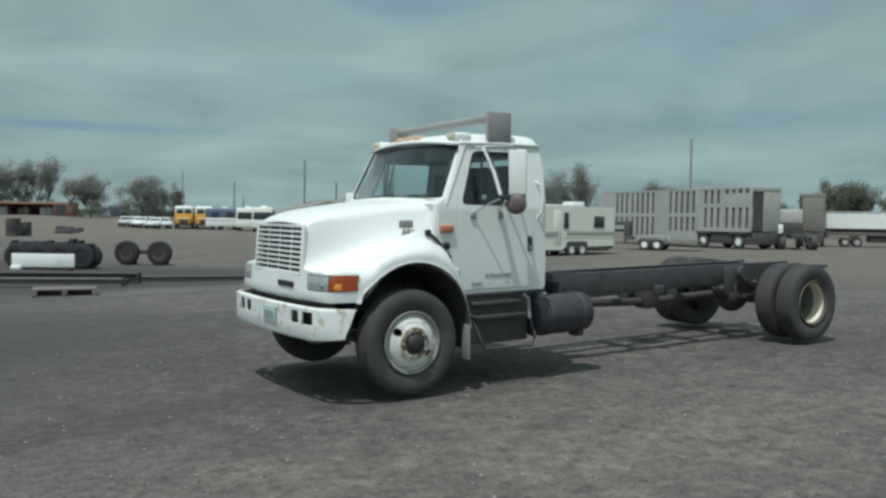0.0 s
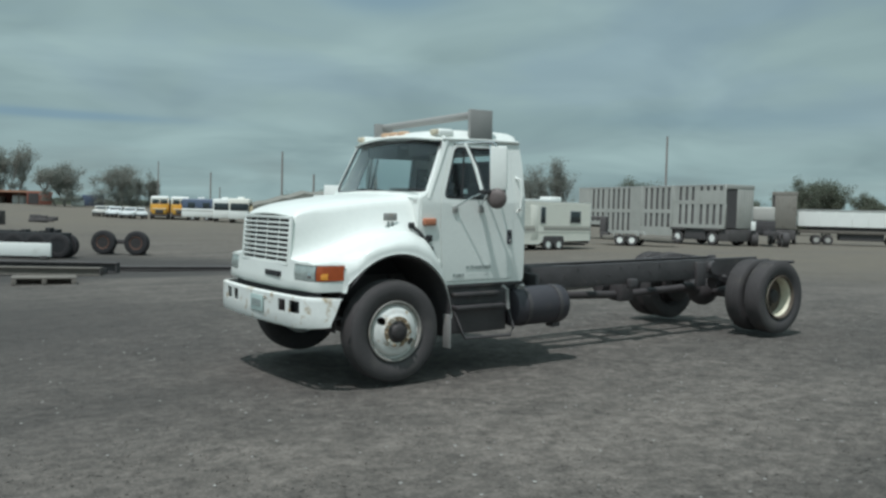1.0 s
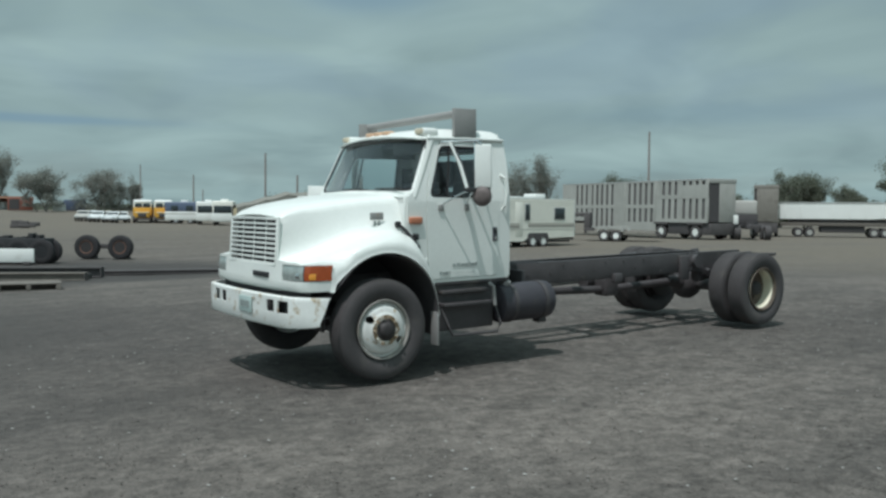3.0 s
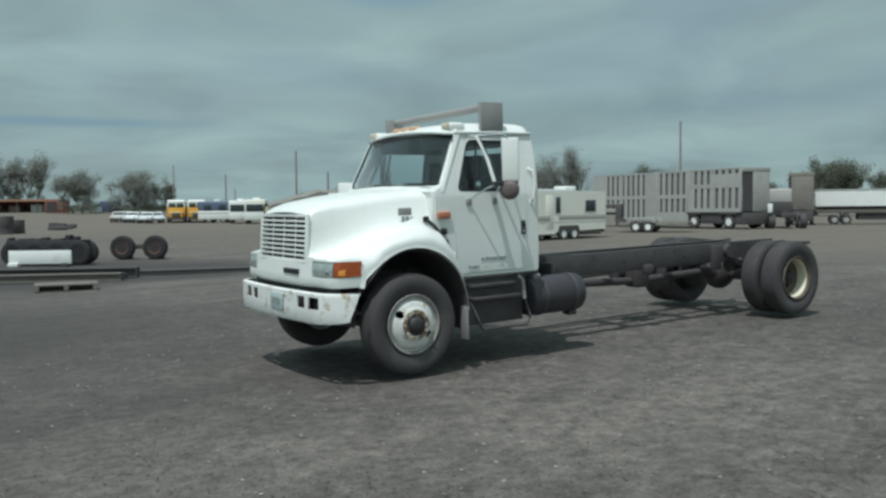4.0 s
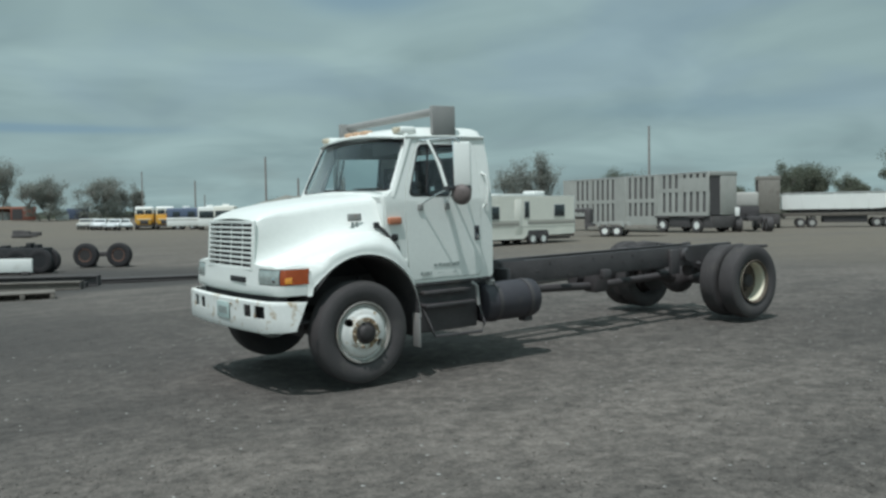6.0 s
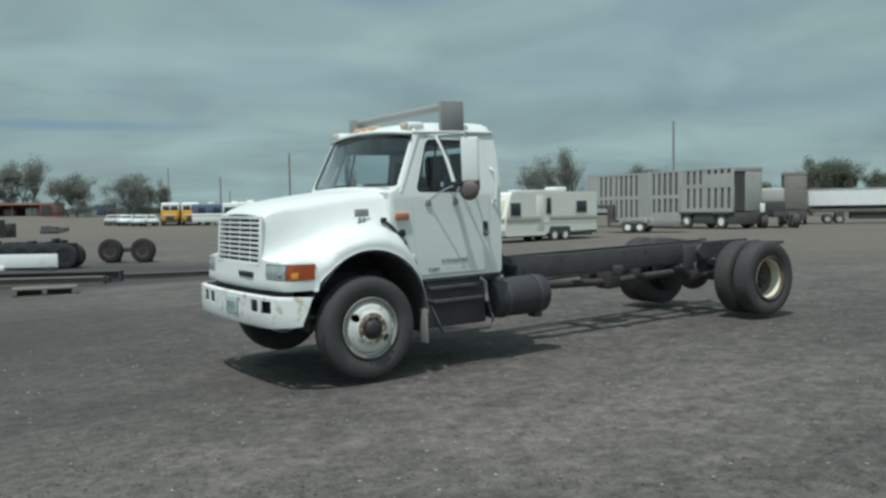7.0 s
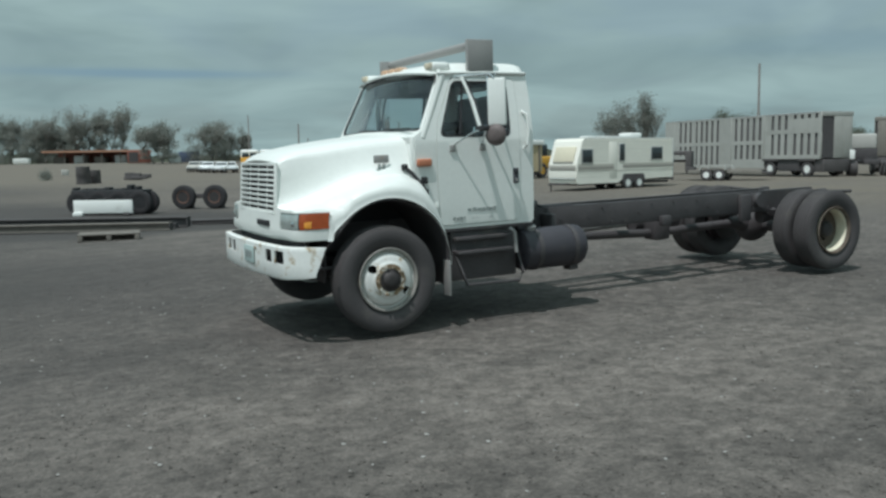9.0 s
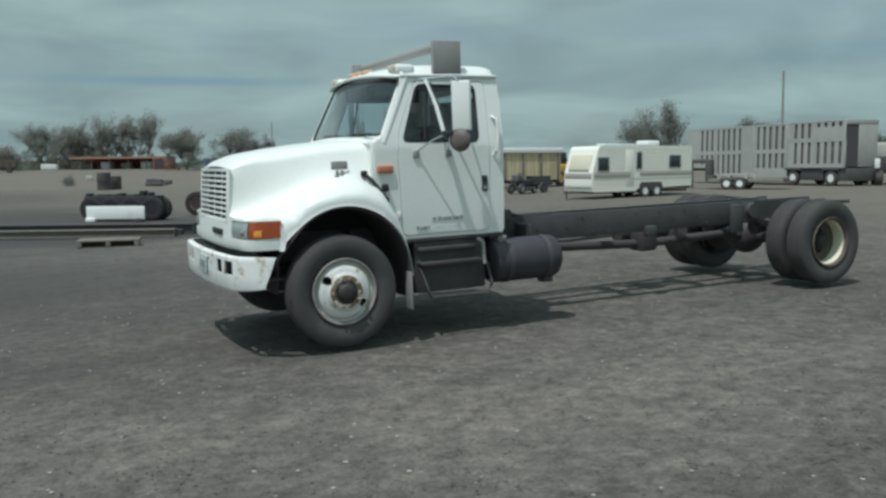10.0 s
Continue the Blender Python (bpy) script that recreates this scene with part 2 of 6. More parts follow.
def ground_material():
    m = bpy.data.materials.new("packed_grey_gravel")
    m.use_nodes = True
    t = m.node_tree
    b = t.nodes["Principled BSDF"]
    b.inputs["Roughness"].default_value = 0.95
    co = t.nodes.new("ShaderNodeTexCoord")

    def nz(scale, detail=6, rough=0.55, stretch=None):
        n = t.nodes.new("ShaderNodeTexNoise")
        n.inputs["Scale"].default_value = scale
        n.inputs["Detail"].default_value = detail
        n.inputs["Roughness"].default_value = rough
        if stretch:
            mp = t.nodes.new("ShaderNodeMapping")
            mp.inputs["Scale"].default_value = stretch
            mp.inputs["Rotation"].default_value = (0, 0, 0.32)
            t.links.new(co.outputs["Object"], mp.inputs["Vector"])
            t.links.new(mp.outputs["Vector"], n.inputs["Vector"])
        else:
            t.links.new(co.outputs["Object"], n.inputs["Vector"])
        return n.outputs["Fac"]

    def ramp(v, lo, hi, a, bb):
        r = t.nodes.new("ShaderNodeMapRange")
        r.inputs["From Min"].default_value = lo
        r.inputs["From Max"].default_value = hi
        r.inputs["To Min"].default_value = a
        r.inputs["To Max"].default_value = bb
        t.links.new(v, r.inputs["Value"])
        return r.outputs["Result"]

    def mul(a, bb):
        k = t.nodes.new("ShaderNodeMath")
        k.operation = "MULTIPLY"
        t.links.new(a, k.inputs[0])
        t.links.new(bb, k.inputs[1])
        return k.outputs[0]

    def mix(f, a, bb):
        k = t.nodes.new("ShaderNodeMix")
        k.data_type = "RGBA"
        t.links.new(f, k.inputs["Factor"])
        for s, v in (("A", a), ("B", bb)):
            if isinstance(v, tuple):
                k.inputs[s].default_value = (*v, 1)
            else:
                t.links.new(v, k.inputs[s])
        return k.outputs["Result"]

    big = nz(0.10, 5)
    tracks = nz(0.55, 5, 0.6, (0.22, 1.0, 1.0))
    mid = nz(2.6, 6, 0.65)
    clump = nz(8.5, 4, 0.6)
    fine = nz(38, 5, 0.7)
    grit = nz(140, 2, 0.6)
    vor = t.nodes.new("ShaderNodeTexVoronoi")
    vor.feature = "F1"
    vor.inputs["Scale"].default_value = 34.0
    vor.inputs["Randomness"].default_value = 1.0
    t.links.new(co.outputs["Object"], vor.inputs["Vector"])
    lumps = ramp(vor.outputs["Distance"], 0.0, 0.7, 1.0, 0.0)
    base = mix(ramp(big, 0.38, 0.62, 0, 1), (0.119, 0.105, 0.094), (0.148, 0.130, 0.115))
    base = mix(ramp(tracks, 0.40, 0.66, 0, 0.7), base, (0.070, 0.063, 0.057))
    k = mul(mul(mul(ramp(mid, 0.3, 0.7, 0.72, 1.28), ramp(clump, 0.32, 0.68, 0.68, 1.32)), ramp(fine, 0.3, 0.7, 0.62, 1.38)), ramp(grit, 0.3, 0.7, 0.75, 1.25))
    sc = t.nodes.new("ShaderNodeVectorMath")
    sc.operation = "SCALE"
    t.links.new(base, sc.inputs[0])
    t.links.new(k, sc.inputs["Scale"])
    specks = ramp(nz(70, 1, 0.5), 0.74, 0.77, 0, 0.6)
    out = mix(specks, sc.outputs["Vector"], (0.34, 0.33, 0.31))
    # dry olive-tan earth away from the parking area
    sep = t.nodes.new("ShaderNodeSeparateXYZ")
    t.links.new(co.outputs["Object"], sep.inputs[0])
    far = ramp(sep.outputs["Y"], 20.0, 75.0, 0, 1)
    far2 = ramp(sep.outputs["X"], 12.0, 30.0, 0, 1)
    mx = t.nodes.new("ShaderNodeMath")
    mx.operation = "MAXIMUM"
    t.links.new(far, mx.inputs[0])
    t.links.new(far2, mx.inputs[1])
    patch = mul(mx.outputs[0], ramp(nz(0.16, 5), 0.28, 0.5, 0.25, 1))
    out = mix(patch, out, mix(ramp(mid, 0.3, 0.7, 0, 1), (0.129, 0.111, 0.088), (0.161, 0.140, 0.112)))
    # darker patches with ragged edges
    def dark_patch(centre, inner, outer, amount, ragged):
        off = t.nodes.new("ShaderNodeVectorMath")
        off.operation = "DISTANCE"
        off.inputs[1].default_value = centre
        t.links.new(co.outputs["Object"], off.inputs[0])
        wob = t.nodes.new("ShaderNodeMath")
        wob.operation = "MULTIPLY_ADD"
        t.links.new(nz(0.35, 5), wob.inputs[0])
        wob.inputs[1].default_value = ragged
        t.links.new(off.outputs["Value"], wob.inputs[2])
        return mix(ramp(wob.outputs[0], inner, outer, amount, 0), out, (0.053, 0.048, 0.045))
    out = dark_patch((-8.0, 28.0, 0.0), 15.0, 20.0, 0.9, 6.0)
    out = dark_patch((-16.0, 52.0, 0.0), 14.0, 30.0, 0.5, 8.0)
    out = dark_patch((-6.0, 5.5, 0.0), 5.5, 12.5, 0.75, 5.0)
    out = dark_patch((1.5, 24.0, 0.0), 8.0, 11.0, 0.9, 3.5)
    out = dark_patch((8.2, -4.2, 0.0), 4.0, 7.6, 0.45, 4.0)
    t.links.new(out, b.inputs["Base Color"])
    bp = t.nodes.new("ShaderNodeBump")
    bp.inputs["Strength"].default_value = 0.55
    bp.inputs["Distance"].default_value = 0.02
    ad = t.nodes.new("ShaderNodeMath")
    ad.operation = "ADD"
    ad2 = t.nodes.new("ShaderNodeMath")
    ad2.operation = "MULTIPLY_ADD"
    t.links.new(clump, ad2.inputs[0])
    ad2.inputs[1].default_value = 0.9
    ad3 = t.nodes.new("ShaderNodeMath")
    ad3.operation = "MULTIPLY_ADD"
    t.links.new(lumps, ad3.inputs[0])
    ad3.inputs[1].default_value = 0.35
    t.links.new(fine, ad3.inputs[2])
    t.links.new(ad3.outputs[0], ad2.inputs[2])
    t.links.new(ad2.outputs[0], ad.inputs[0])
    t.links.new(grit, ad.inputs[1])
    t.links.new(ad.outputs[0], bp.inputs["Height"])
    t.links.new(bp.outputs["Normal"], b.inputs["Normal"])
    return m


GROUND = ground_material()


def leaf_material(name, base, through_light):
    """Matt leaves that let part of the light through."""
    m = mat(name, base, 0.9, var=0.35, scale=0.9, bump=0)
    t = m.node_tree
    b = t.nodes["Principled BSDF"]
    tr = t.nodes.new("ShaderNodeBsdfTranslucent")
    mx = t.nodes.new("ShaderNodeMixShader")
    mx.inputs["Fac"].default_value = through_light
    t.links.new(b.inputs["Base Color"].links[0].from_socket, tr.inputs["Color"])
    t.links.new(b.outputs["BSDF"], mx.inputs[1])
    t.links.new(tr.outputs["BSDF"], mx.inputs[2])
    t.links.new(mx.outputs["Shader"], t.nodes["Material Output"].inputs["Surface"])
    return m


# ---- mesh helpers ----
def smooth_link(name, bm, material, parent=None, label="", angle=38):
    bmesh.ops.recalc_face_normals(bm, faces=bm.faces)
    me = bpy.data.meshes.new(name)
    bm.to_mesh(me)
    bm.free()
    me.shade_smooth()
    me.set_sharp_from_angle(angle=radians(angle))
    me.materials.append(material)
    ob = new(name, me)
    if parent is not None:
        ob.parent = parent
    if label:
        tagged(ob, label)
    return ob


def part(name, bm, material, parent, label="", angle=38):
    return smooth_link(name, bm, material, parent, label, angle)


def thing(name, label, category, m=None, group="", kind=""):
    ob = new(name)
    ob.empty_display_size = 0.3
    if m is not None:
        ob.matrix_basis = m
    return tagged(ob, label, category, group, kind)


def box(bm, x0, x1, y0, y1, z0, z1, bevel=0.0, seg=2):
    n0 = len(bm.verts)
    r = bmesh.ops.create_cube(bm, size=1.0)
    for v in r["verts"]:
        v.co = Vector(((x0 + x1) / 2 + v.co.x * (x1 - x0), (y0 + y1) / 2 + v.co.y * (y1 - y0), (z0 + z1) / 2 + v.co.z * (z1 - z0)))
    if bevel:
        es = list({e for v in r["verts"] for e in v.link_edges})
        bmesh.ops.bevel(bm, geom=es, offset=bevel, segments=seg, affect="EDGES", profile=0.5)
    return bm


def rod(bm, a, b, r, seg=12, r2=None):
    """A round bar between two points."""
    a, b = Vector(a), Vector(b)
    d = b - a
    m = Matrix.Translation((a + b) / 2) @ d.to_track_quat("Z", "Y").to_matrix().to_4x4()
    bmesh.ops.create_cone(bm, cap_ends=True, segments=seg, radius1=r, radius2=r if r2 is None else r2, depth=d.length, matrix=m)
    return bm


def pipe(bm, pts, r, seg=10):
    """A bent round tube along points."""
    pts = [Vector(p) for p in pts]
    rings = []
    up = Vector((0, 0, 1))
    for i, p in enumerate(pts):
        d = (pts[min(i + 1, len(pts) - 1)] - pts[max(i - 1, 0)]).normalized()
        ref = up if abs(d.z) < 0.9 else Vector((1, 0, 0))
        s = d.cross(ref).normalized()
        u = s.cross(d)
        rings.append([bm.verts.new(p + r * (math.cos(a) * s + math.sin(a) * u)) for a in [k * math.tau / seg for k in range(seg)]])
    for a, b in zip(rings, rings[1:]):
        for k in range(seg):
            bm.faces.new((a[k], a[(k + 1) % seg], b[(k + 1) % seg], b[k]))
    bm.faces.new(rings[0])
    bm.faces.new(rings[-1])
    return bm


def lathe(bm, profile, seg=48, closed=False, centre=(0, 0, 0)):
    """Turn (radius, along) points about the y axis."""
    c = Vector(centre)
    rings = []
    for r, y in profile:
        rings.append([bm.verts.new(c + Vector((r * math.cos(a), y, r * math.sin(a)))) for a in [k * math.tau / seg for k in range(seg)]])
    pairs = list(zip(rings, rings[1:]))
    if closed:
        pairs.append((rings[-1], rings[0]))
    for a, b in pairs:
        for k in range(seg):
            bm.faces.new((a[k], a[(k + 1) % seg], b[(k + 1) % seg], b[k]))
    if not closed:
        if profile[0][0] > 1e-4:
            bm.faces.new(rings[0])
        if profile[-1][0] > 1e-4:
            bm.faces.new(rings[-1])
    bmesh.ops.remove_doubles(bm, verts=bm.verts[:], dist=1e-5)
    return bm


def grid_faces(bm, rows, skip=()):
    """Faces over rows of points; skip holds (row, column) cells left open."""
    vs = [[bm.verts.new(p) for p in row] for row in rows]
    for i in range(len(vs) - 1):
        for j in range(len(vs[0]) - 1):
            if (i, j) not in skip:
                bm.faces.new((vs[i][j], vs[i][j + 1], vs[i + 1][j + 1], vs[i + 1][j]))
    return bm


def thicken(bm, d):
    """Give an open sheet a thickness d."""
    bmesh.ops.recalc_face_normals(bm, faces=bm.faces)
    bmesh.ops.solidify(bm, geom=bm.faces[:], thickness=d)
    return bm


def prism(bm, outline, y0, y1):
    """An outline in x and z pushed from y0 to y1."""
    a = [bm.verts.new((x, y0, z)) for x, z in outline]
    b = [bm.verts.new((x, y1, z)) for x, z in outline]
    bm.faces.new(a)
    bm.faces.new(b[::-1])
    n = len(a)
    for k in range(n):
        bm.faces.new((a[k], a[(k + 1) % n], b[(k + 1) % n], b[k]))
    return bm


def lerp_table(table, x):
    """Smooth value at x from (x, value) pairs."""
    if x <= table[0][0]:
        return table[0][1]
    for (a, va), (b, vb) in zip(table, table[1:]):
        if x <= b:
            s = (x - a) / (b - a)
            return va + (vb - va) * s
    return table[-1][1]


def loop_at(outline, centre, angles):
    """Points where rays from centre at the angles meet a closed outline."""
    pts = []
    cx, cz = centre
    n = len(outline)
    for a in angles:
        dx, dz = math.cos(a), math.sin(a)
        best = None
        for k in range(n):
            (x1, z1), (x2, z2) = outline[k], outline[(k + 1) % n]
            ex, ez = x2 - x1, z2 - z1
            den = dx * ez - dz * ex
            if abs(den) < 1e-9:
                continue
            t = ((x1 - cx) * ez - (z1 - cz) * ex) / den
            u = ((x1 - cx) * dz - (z1 - cz) * dx) / den
            if t > 0 and -1e-6 <= u <= 1 + 1e-6 and (best is None or t > best):
                best = t
        pts.append((cx + best * dx, cz + best * dz))
    return pts


def rounded(outline, r, seg=4):
    """The outline with its corners cut round."""
    out = []
    n = len(outline)
    for k in range(n):
        p, a, b = Vector(outline[k]), Vector(outline[k - 1]), Vector(outline[(k + 1) % n])
        da, db = (a - p), (b - p)
        ra = min(r, da.length * 0.45, db.length * 0.45)
        s, e = p + da.normalized() * ra, p + db.normalized() * ra
        for i in range(seg + 1):
            q = i / seg
            out.append(tuple((1 - q) ** 2 * s + 2 * q * (1 - q) * p + q * q * e))
    return out


def panel_with_hole(bm, outer, inner, centre, place, rings=6, count=96):
    """A sheet between two outlines; place maps (u, v) to a point."""
    angles = set(k * math.tau / count for k in range(count))
    for o in (outer, inner):
        for x, z in o:
            angles.add(math.atan2(z - centre[1], x - centre[0]) % math.tau)
    angles = sorted(angles)
    keep = [angles[0]]
    for a in angles[1:]:
        if a - keep[-1] > 0.004:
            keep.append(a)
    o, i = loop_at(outer, centre, keep), loop_at(inner, centre, keep)
    rows = []
    for k in range(rings + 1):
        q = k / rings
        rows.append([place(a[0] + (b[0] - a[0]) * q, a[1] + (b[1] - a[1]) * q) for a, b in zip(o, i)])
    vs = [[bm.verts.new(p) for p in row] for row in rows]
    m = len(keep)
    for a, b in zip(vs, vs[1:]):
        for k in range(m):
            bm.faces.new((a[k], a[(k + 1) % m], b[(k + 1) % m], b[k]))
    return bm


def sheet(bm, outline, place, rings=4, centre=None, count=64):
    """A filled sheet over an outline."""
    cx = sum(p[0] for p in outline) / len(outline) if centre is None else centre[0]
    cz = sum(p[1] for p in outline) / len(outline) if centre is None else centre[1]
    small = [(cx + (x - cx) * 0.02, cz + (z - cz) * 0.02) for x, z in outline]
    panel_with_hole(bm, outline, small, (cx, cz), place, rings, count)
    return bm


def B():
    return bmesh.new()


# ---- ground ----
def ground_z(x, y):
    """The yard: a slight slope where the truck stands, a dip beyond it and a rise far off."""
    r = math.hypot(x - 1.5, y + 2.5)
    w = math.exp(-(max(0.0, r - 9.0) / 9.0) ** 2)
    z = (0.0234 * x + 0.0045 * y) * w
    z -= 0.64 * math.exp(-((x - 1) ** 2 + (y - 30) ** 2) / (2 * 13.5 ** 2))
    s = min(1.0, max(0.0, (y - 95.0) / 95.0))
    z += 1.6 * s * s * (3 - 2 * s) - 0.06 * (1 - w)
    return z


def build_ground():
    def axis(c, near, step, far):
        out, v, s = [0.0], 0.0, step
        while v < far:
            if v > near:
                s *= 1.14
            v += s
            out.append(v)
        return [c - a for a in out[:0:-1]] + [c + a for a in out]
    xs, ys = axis(1.0, 12.0, 0.35, 2600), axis(0.0, 12.0, 0.35, 2600)
    verts, faces = [], []
    for y in ys:
        for x in xs:
            z = ground_z(x, y)
            if abs(x) < 60 and abs(y) < 60:
                z += 0.012 * noise.noise((x * 0.9, y * 0.9, 1.0)) + 0.006 * noise.noise((x * 2.7, y * 2.7, 5.0))
                near = min(1.0, max(0.0, (math.hypot(x - 2.5, y) - 5.0) / 6.0))
                z += 0.05 * near * noise.noise((x * 0.16, y * 0.16, 3.0))
            verts.append((x, y, z))
    n = len(xs)
    for j in range(len(ys) - 1):
        for i in range(n - 1):
            a = j * n + i
            faces.append((a, a + 1, a + 1 + n, a + n))
    me = bpy.data.meshes.new("ground")
    me.from_pydata(verts, [], faces)
    me.shade_smooth()
    me.materials.append(GROUND)
    tagged(new("ground", me), "packed grey gravel yard with faint wheel tracks", "ground", kind="structure")


build_ground()


def build_stones(name, count, material, spread, size, seed, label):
    rnd = random.Random(seed)
    verts, faces = [], []
    for _ in range(count):
        x, y = rnd.uniform(*spread[0]), spread[1][0] + (spread[1][1] - spread[1][0]) * rnd.random() ** 1.5
        s = rnd.uniform(*size)
        z = ground_z(x, y) + 0.004 + 0.012 * noise.noise((x * 0.9, y * 0.9, 1.0))
        a = rnd.uniform(0, 6.28)
        o = len(verts)
        k = [rnd.uniform(0.6, 1.2) for _ in range(6)]
        for i, (dx, dy, dz) in enumerate(((1, 0, 0), (0, 1, 0), (-1, 0, 0), (0, -1, 0), (0, 0, 0.7), (0, 0, -0.7))):
            dx, dy, dz = dx * k[i] * s, dy * k[i] * s, dz * k[i] * s
            verts.append((x + dx * math.cos(a) - dy * math.sin(a), y + dx * math.sin(a) + dy * math.cos(a), z + dz * 0.38))
        for f in ((0, 1, 4), (1, 2, 4), (2, 3, 4), (3, 0, 4), (1, 0, 5), (2, 1, 5), (3, 2, 5), (0, 3, 5)):
            faces.append(tuple(o + q for q in f))
    me = bpy.data.meshes.new(name)
    me.from_pydata(verts, [], faces)
    me.materials.append(material)
    tagged(new(name, me), label, "gravel", kind="stuff")


build_stones("gravel", 26000, GROUND, ((-6.5, 10), (-7.0, 7)), (0.005, 0.015), 3, "loose grey gravel on the yard")
build_stones("pale_pebbles", 1000, PALE_STONE, ((-6, 9), (-7.5, 4)), (0.006, 0.019), 4, "scattered pale pebbles on the gravel")

# ---- the truck: x runs from nose to tail from the front axle, y to its right side ----
truck = thing("truck", "white flat-nosed-hood cab and bare black chassis truck parked on gravel", "truck", TILT)
R_TYRE, WB = 0.485, 5.86


def cab_half_width(z):
    """Half the cab's width at a height: straight below the belt, leaning in above it."""
    if z < 1.70:
        return 0.965 - 0.02 * max(0.0, (1.2 - z) / 0.35) ** 2 * 0.6
    return 0.965 - 0.095 * (z - 1.70) / 0.66 - 0.02 * ((z - 1.70) / 0.66) ** 2


def build_cab():
    side_outer = [(0.37, 1.16), (0.47, 1.07), (0.56, 0.96), (0.61, 0.875), (1.66, 0.875), (1.69, 0.90), (1.695, 1.55), (1.705, 2.10), (1.69, 2.335),
                  (0.745, 2.345), (0.685, 2.22), (0.505, 1.82), (0.40, 1.75)]
    door_hole = rounded([(0.635, 0.905), (1.535, 0.905), (1.545, 1.60), (1.55, 2.295), (0.84, 2.305), (0.64, 1.86), (0.61, 1.60)], 0.06)
    door_out = [(1.09 + (x - 1.09) * 0.988, 1.6 + (z - 1.6) * 0.992) for x, z in door_hole]
    window = rounded([(0.655, 1.742), (1.440, 1.726), (1.452, 2.262), (0.846, 2.268)], 0.07)
    for s in (-1, 1):
        def place(x, z, extra=0.0):
            return (x, s * (cab_half_width(z) + extra), z)
        bm = panel_with_hole(B(), side_outer, door_hole, (1.09, 1.7), place, 5)
        part("cab_side", thicken(bm, 0.02), WHITE, truck)
        bm = panel_with_hole(B(), door_out, window, (1.09, 1.95), lambda x, z: place(x, z, 0.006), 8)
        door = part("door", thicken(bm, 0.035), WHITE, truck, "white cab door with faded lettering and a black window seal" if s < 0 else "white cab door")
        inner = [(1.09 + (x - 1.09) * 0.955, 1.99 + (z - 1.99) * 0.93) for x, z in window]
        bm = panel_with_hole(B(), window, inner, (1.09, 1.98), lambda x, z: place(x, z, 0.009), 1)
        part("window_seal", thicken(bm, 0.03), SEAL, door)
        ob = part("window_pane", thicken(sheet(B(), inner, lambda x, z: place(x, z, -0.006), 3), 0.005), GLASS, door, "clear side window glass")
        ob.visible_shadow = False
        # vent wing divider
        bm = rod(B(), (0.885, s * (cab_half_width(1.76) - 0.004), 1.76), (0.965, s * (cab_half_width(2.24) - 0.004), 2.24), 0.011, 8)
        part("window_divider", bm, SEAL, door)
        # recessed paddle handle with a pale surround
        y = s * (0.965 + 0.010)
        bm = box(B(), 1.452, 1.512, y - 0.008, y + 0.008, 1.27, 1.42, 0.012)
        h = part("door_handle", bm, SEAT, door, "faded grey recessed paddle door handle")
        part("paddle", box(B(), 1.462, 1.502, y - 0.016 if s < 0 else y, y if s < 0 else y + 0.016, 1.355, 1.405, 0.006), PLASTIC, h)
        part("lock_cylinder", rod(B(), (1.482, y - s * 0.0, 1.305), (1.482, y + s * 0.014, 1.305), 0.016, 12), CHROME, h)
        # lower hinge cover
        part("hinge", box(B(), 0.590, 0.622, min(s * 0.960, s * 0.976), max(s * 0.960, s * 0.976), 1.06, 1.13, 0.006), WHITE, door)
        # sill below the door
        part("rocker", box(B(), 0.66, 1.69, min(s * 0.90, s * 0.955), max(s * 0.90, s * 0.955), 0.84, 0.878, 0.008), BLACK, truck)
        # drip rail along the roof
        pts = [(0.70, s * 0.865, 2.338), (1.2, s * 0.872, 2.345), (1.66, s * 0.868, 2.340), (1.69, s * 0.85, 2.338)]
        part("drip_rail", pipe(B(), pts, 0.016, 8), WHITE, truck)
        # grab handle on the rear corner
        pts = [(1.585, s * 0.955, 1.60), (1.605, s * 1.000, 1.64), (1.625, s * 1.005, 1.78), (1.620, s * 0.985, 1.93), (1.600, s * 0.925, 1.97)]
        part("grab_handle", pipe(B(), pts, 0.014, 8), WHITE, truck, "white bent grab handle")
    # faded lettering on the driver's door: unreadable bars
    def bars(x0, x1, z0, z1, n):
        rnd = random.Random(n)
        x = x0
        while x < x1 - 0.012:
            w = rnd.uniform(0.018, 0.05)
            bm = box(B(), x, min(x + w, x1), -0.9745, -0.9705, z0 + rnd.uniform(0, 0.008), z1 - rnd.uniform(0, 0.008))
            part("lettering_bar", bm, INK, truck)
            x += w + rnd.uniform(0.006, 0.016)
    bars(0.93, 1.24, 1.025, 1.062, 5)
    bars(0.77, 0.90, 0.945, 0.985, 8)
    bars(0.93, 1.20, 0.955, 0.966, 11)
    # windscreen frame, seal and glass; the screen bows forward
    def front(y, z):
        k = (z - 1.80) / 0.52
        wrap = 0.045 * max(0.0, (-y - 0.45) / 0.48) ** 2
        return (0.44 + 0.25 * k + wrap - 0.10 * (1 - min(1.0, (abs(y) / 0.88) ** 2)), y, z)
    outer = [(-0.955, 1.74), (-0.5, 1.765), (0.0, 1.775), (0.5, 1.765), (0.965, 1.74), (0.895, 2.37), (0.4, 2.40), (0.0, 2.412), (-0.4, 2.40), (-0.865, 2.37)]
    hole = rounded([(-0.943, 1.798), (0, 1.815), (0.945, 1.796), (0.882, 2.352), (0, 2.394), (-0.856, 2.352)], 0.10)
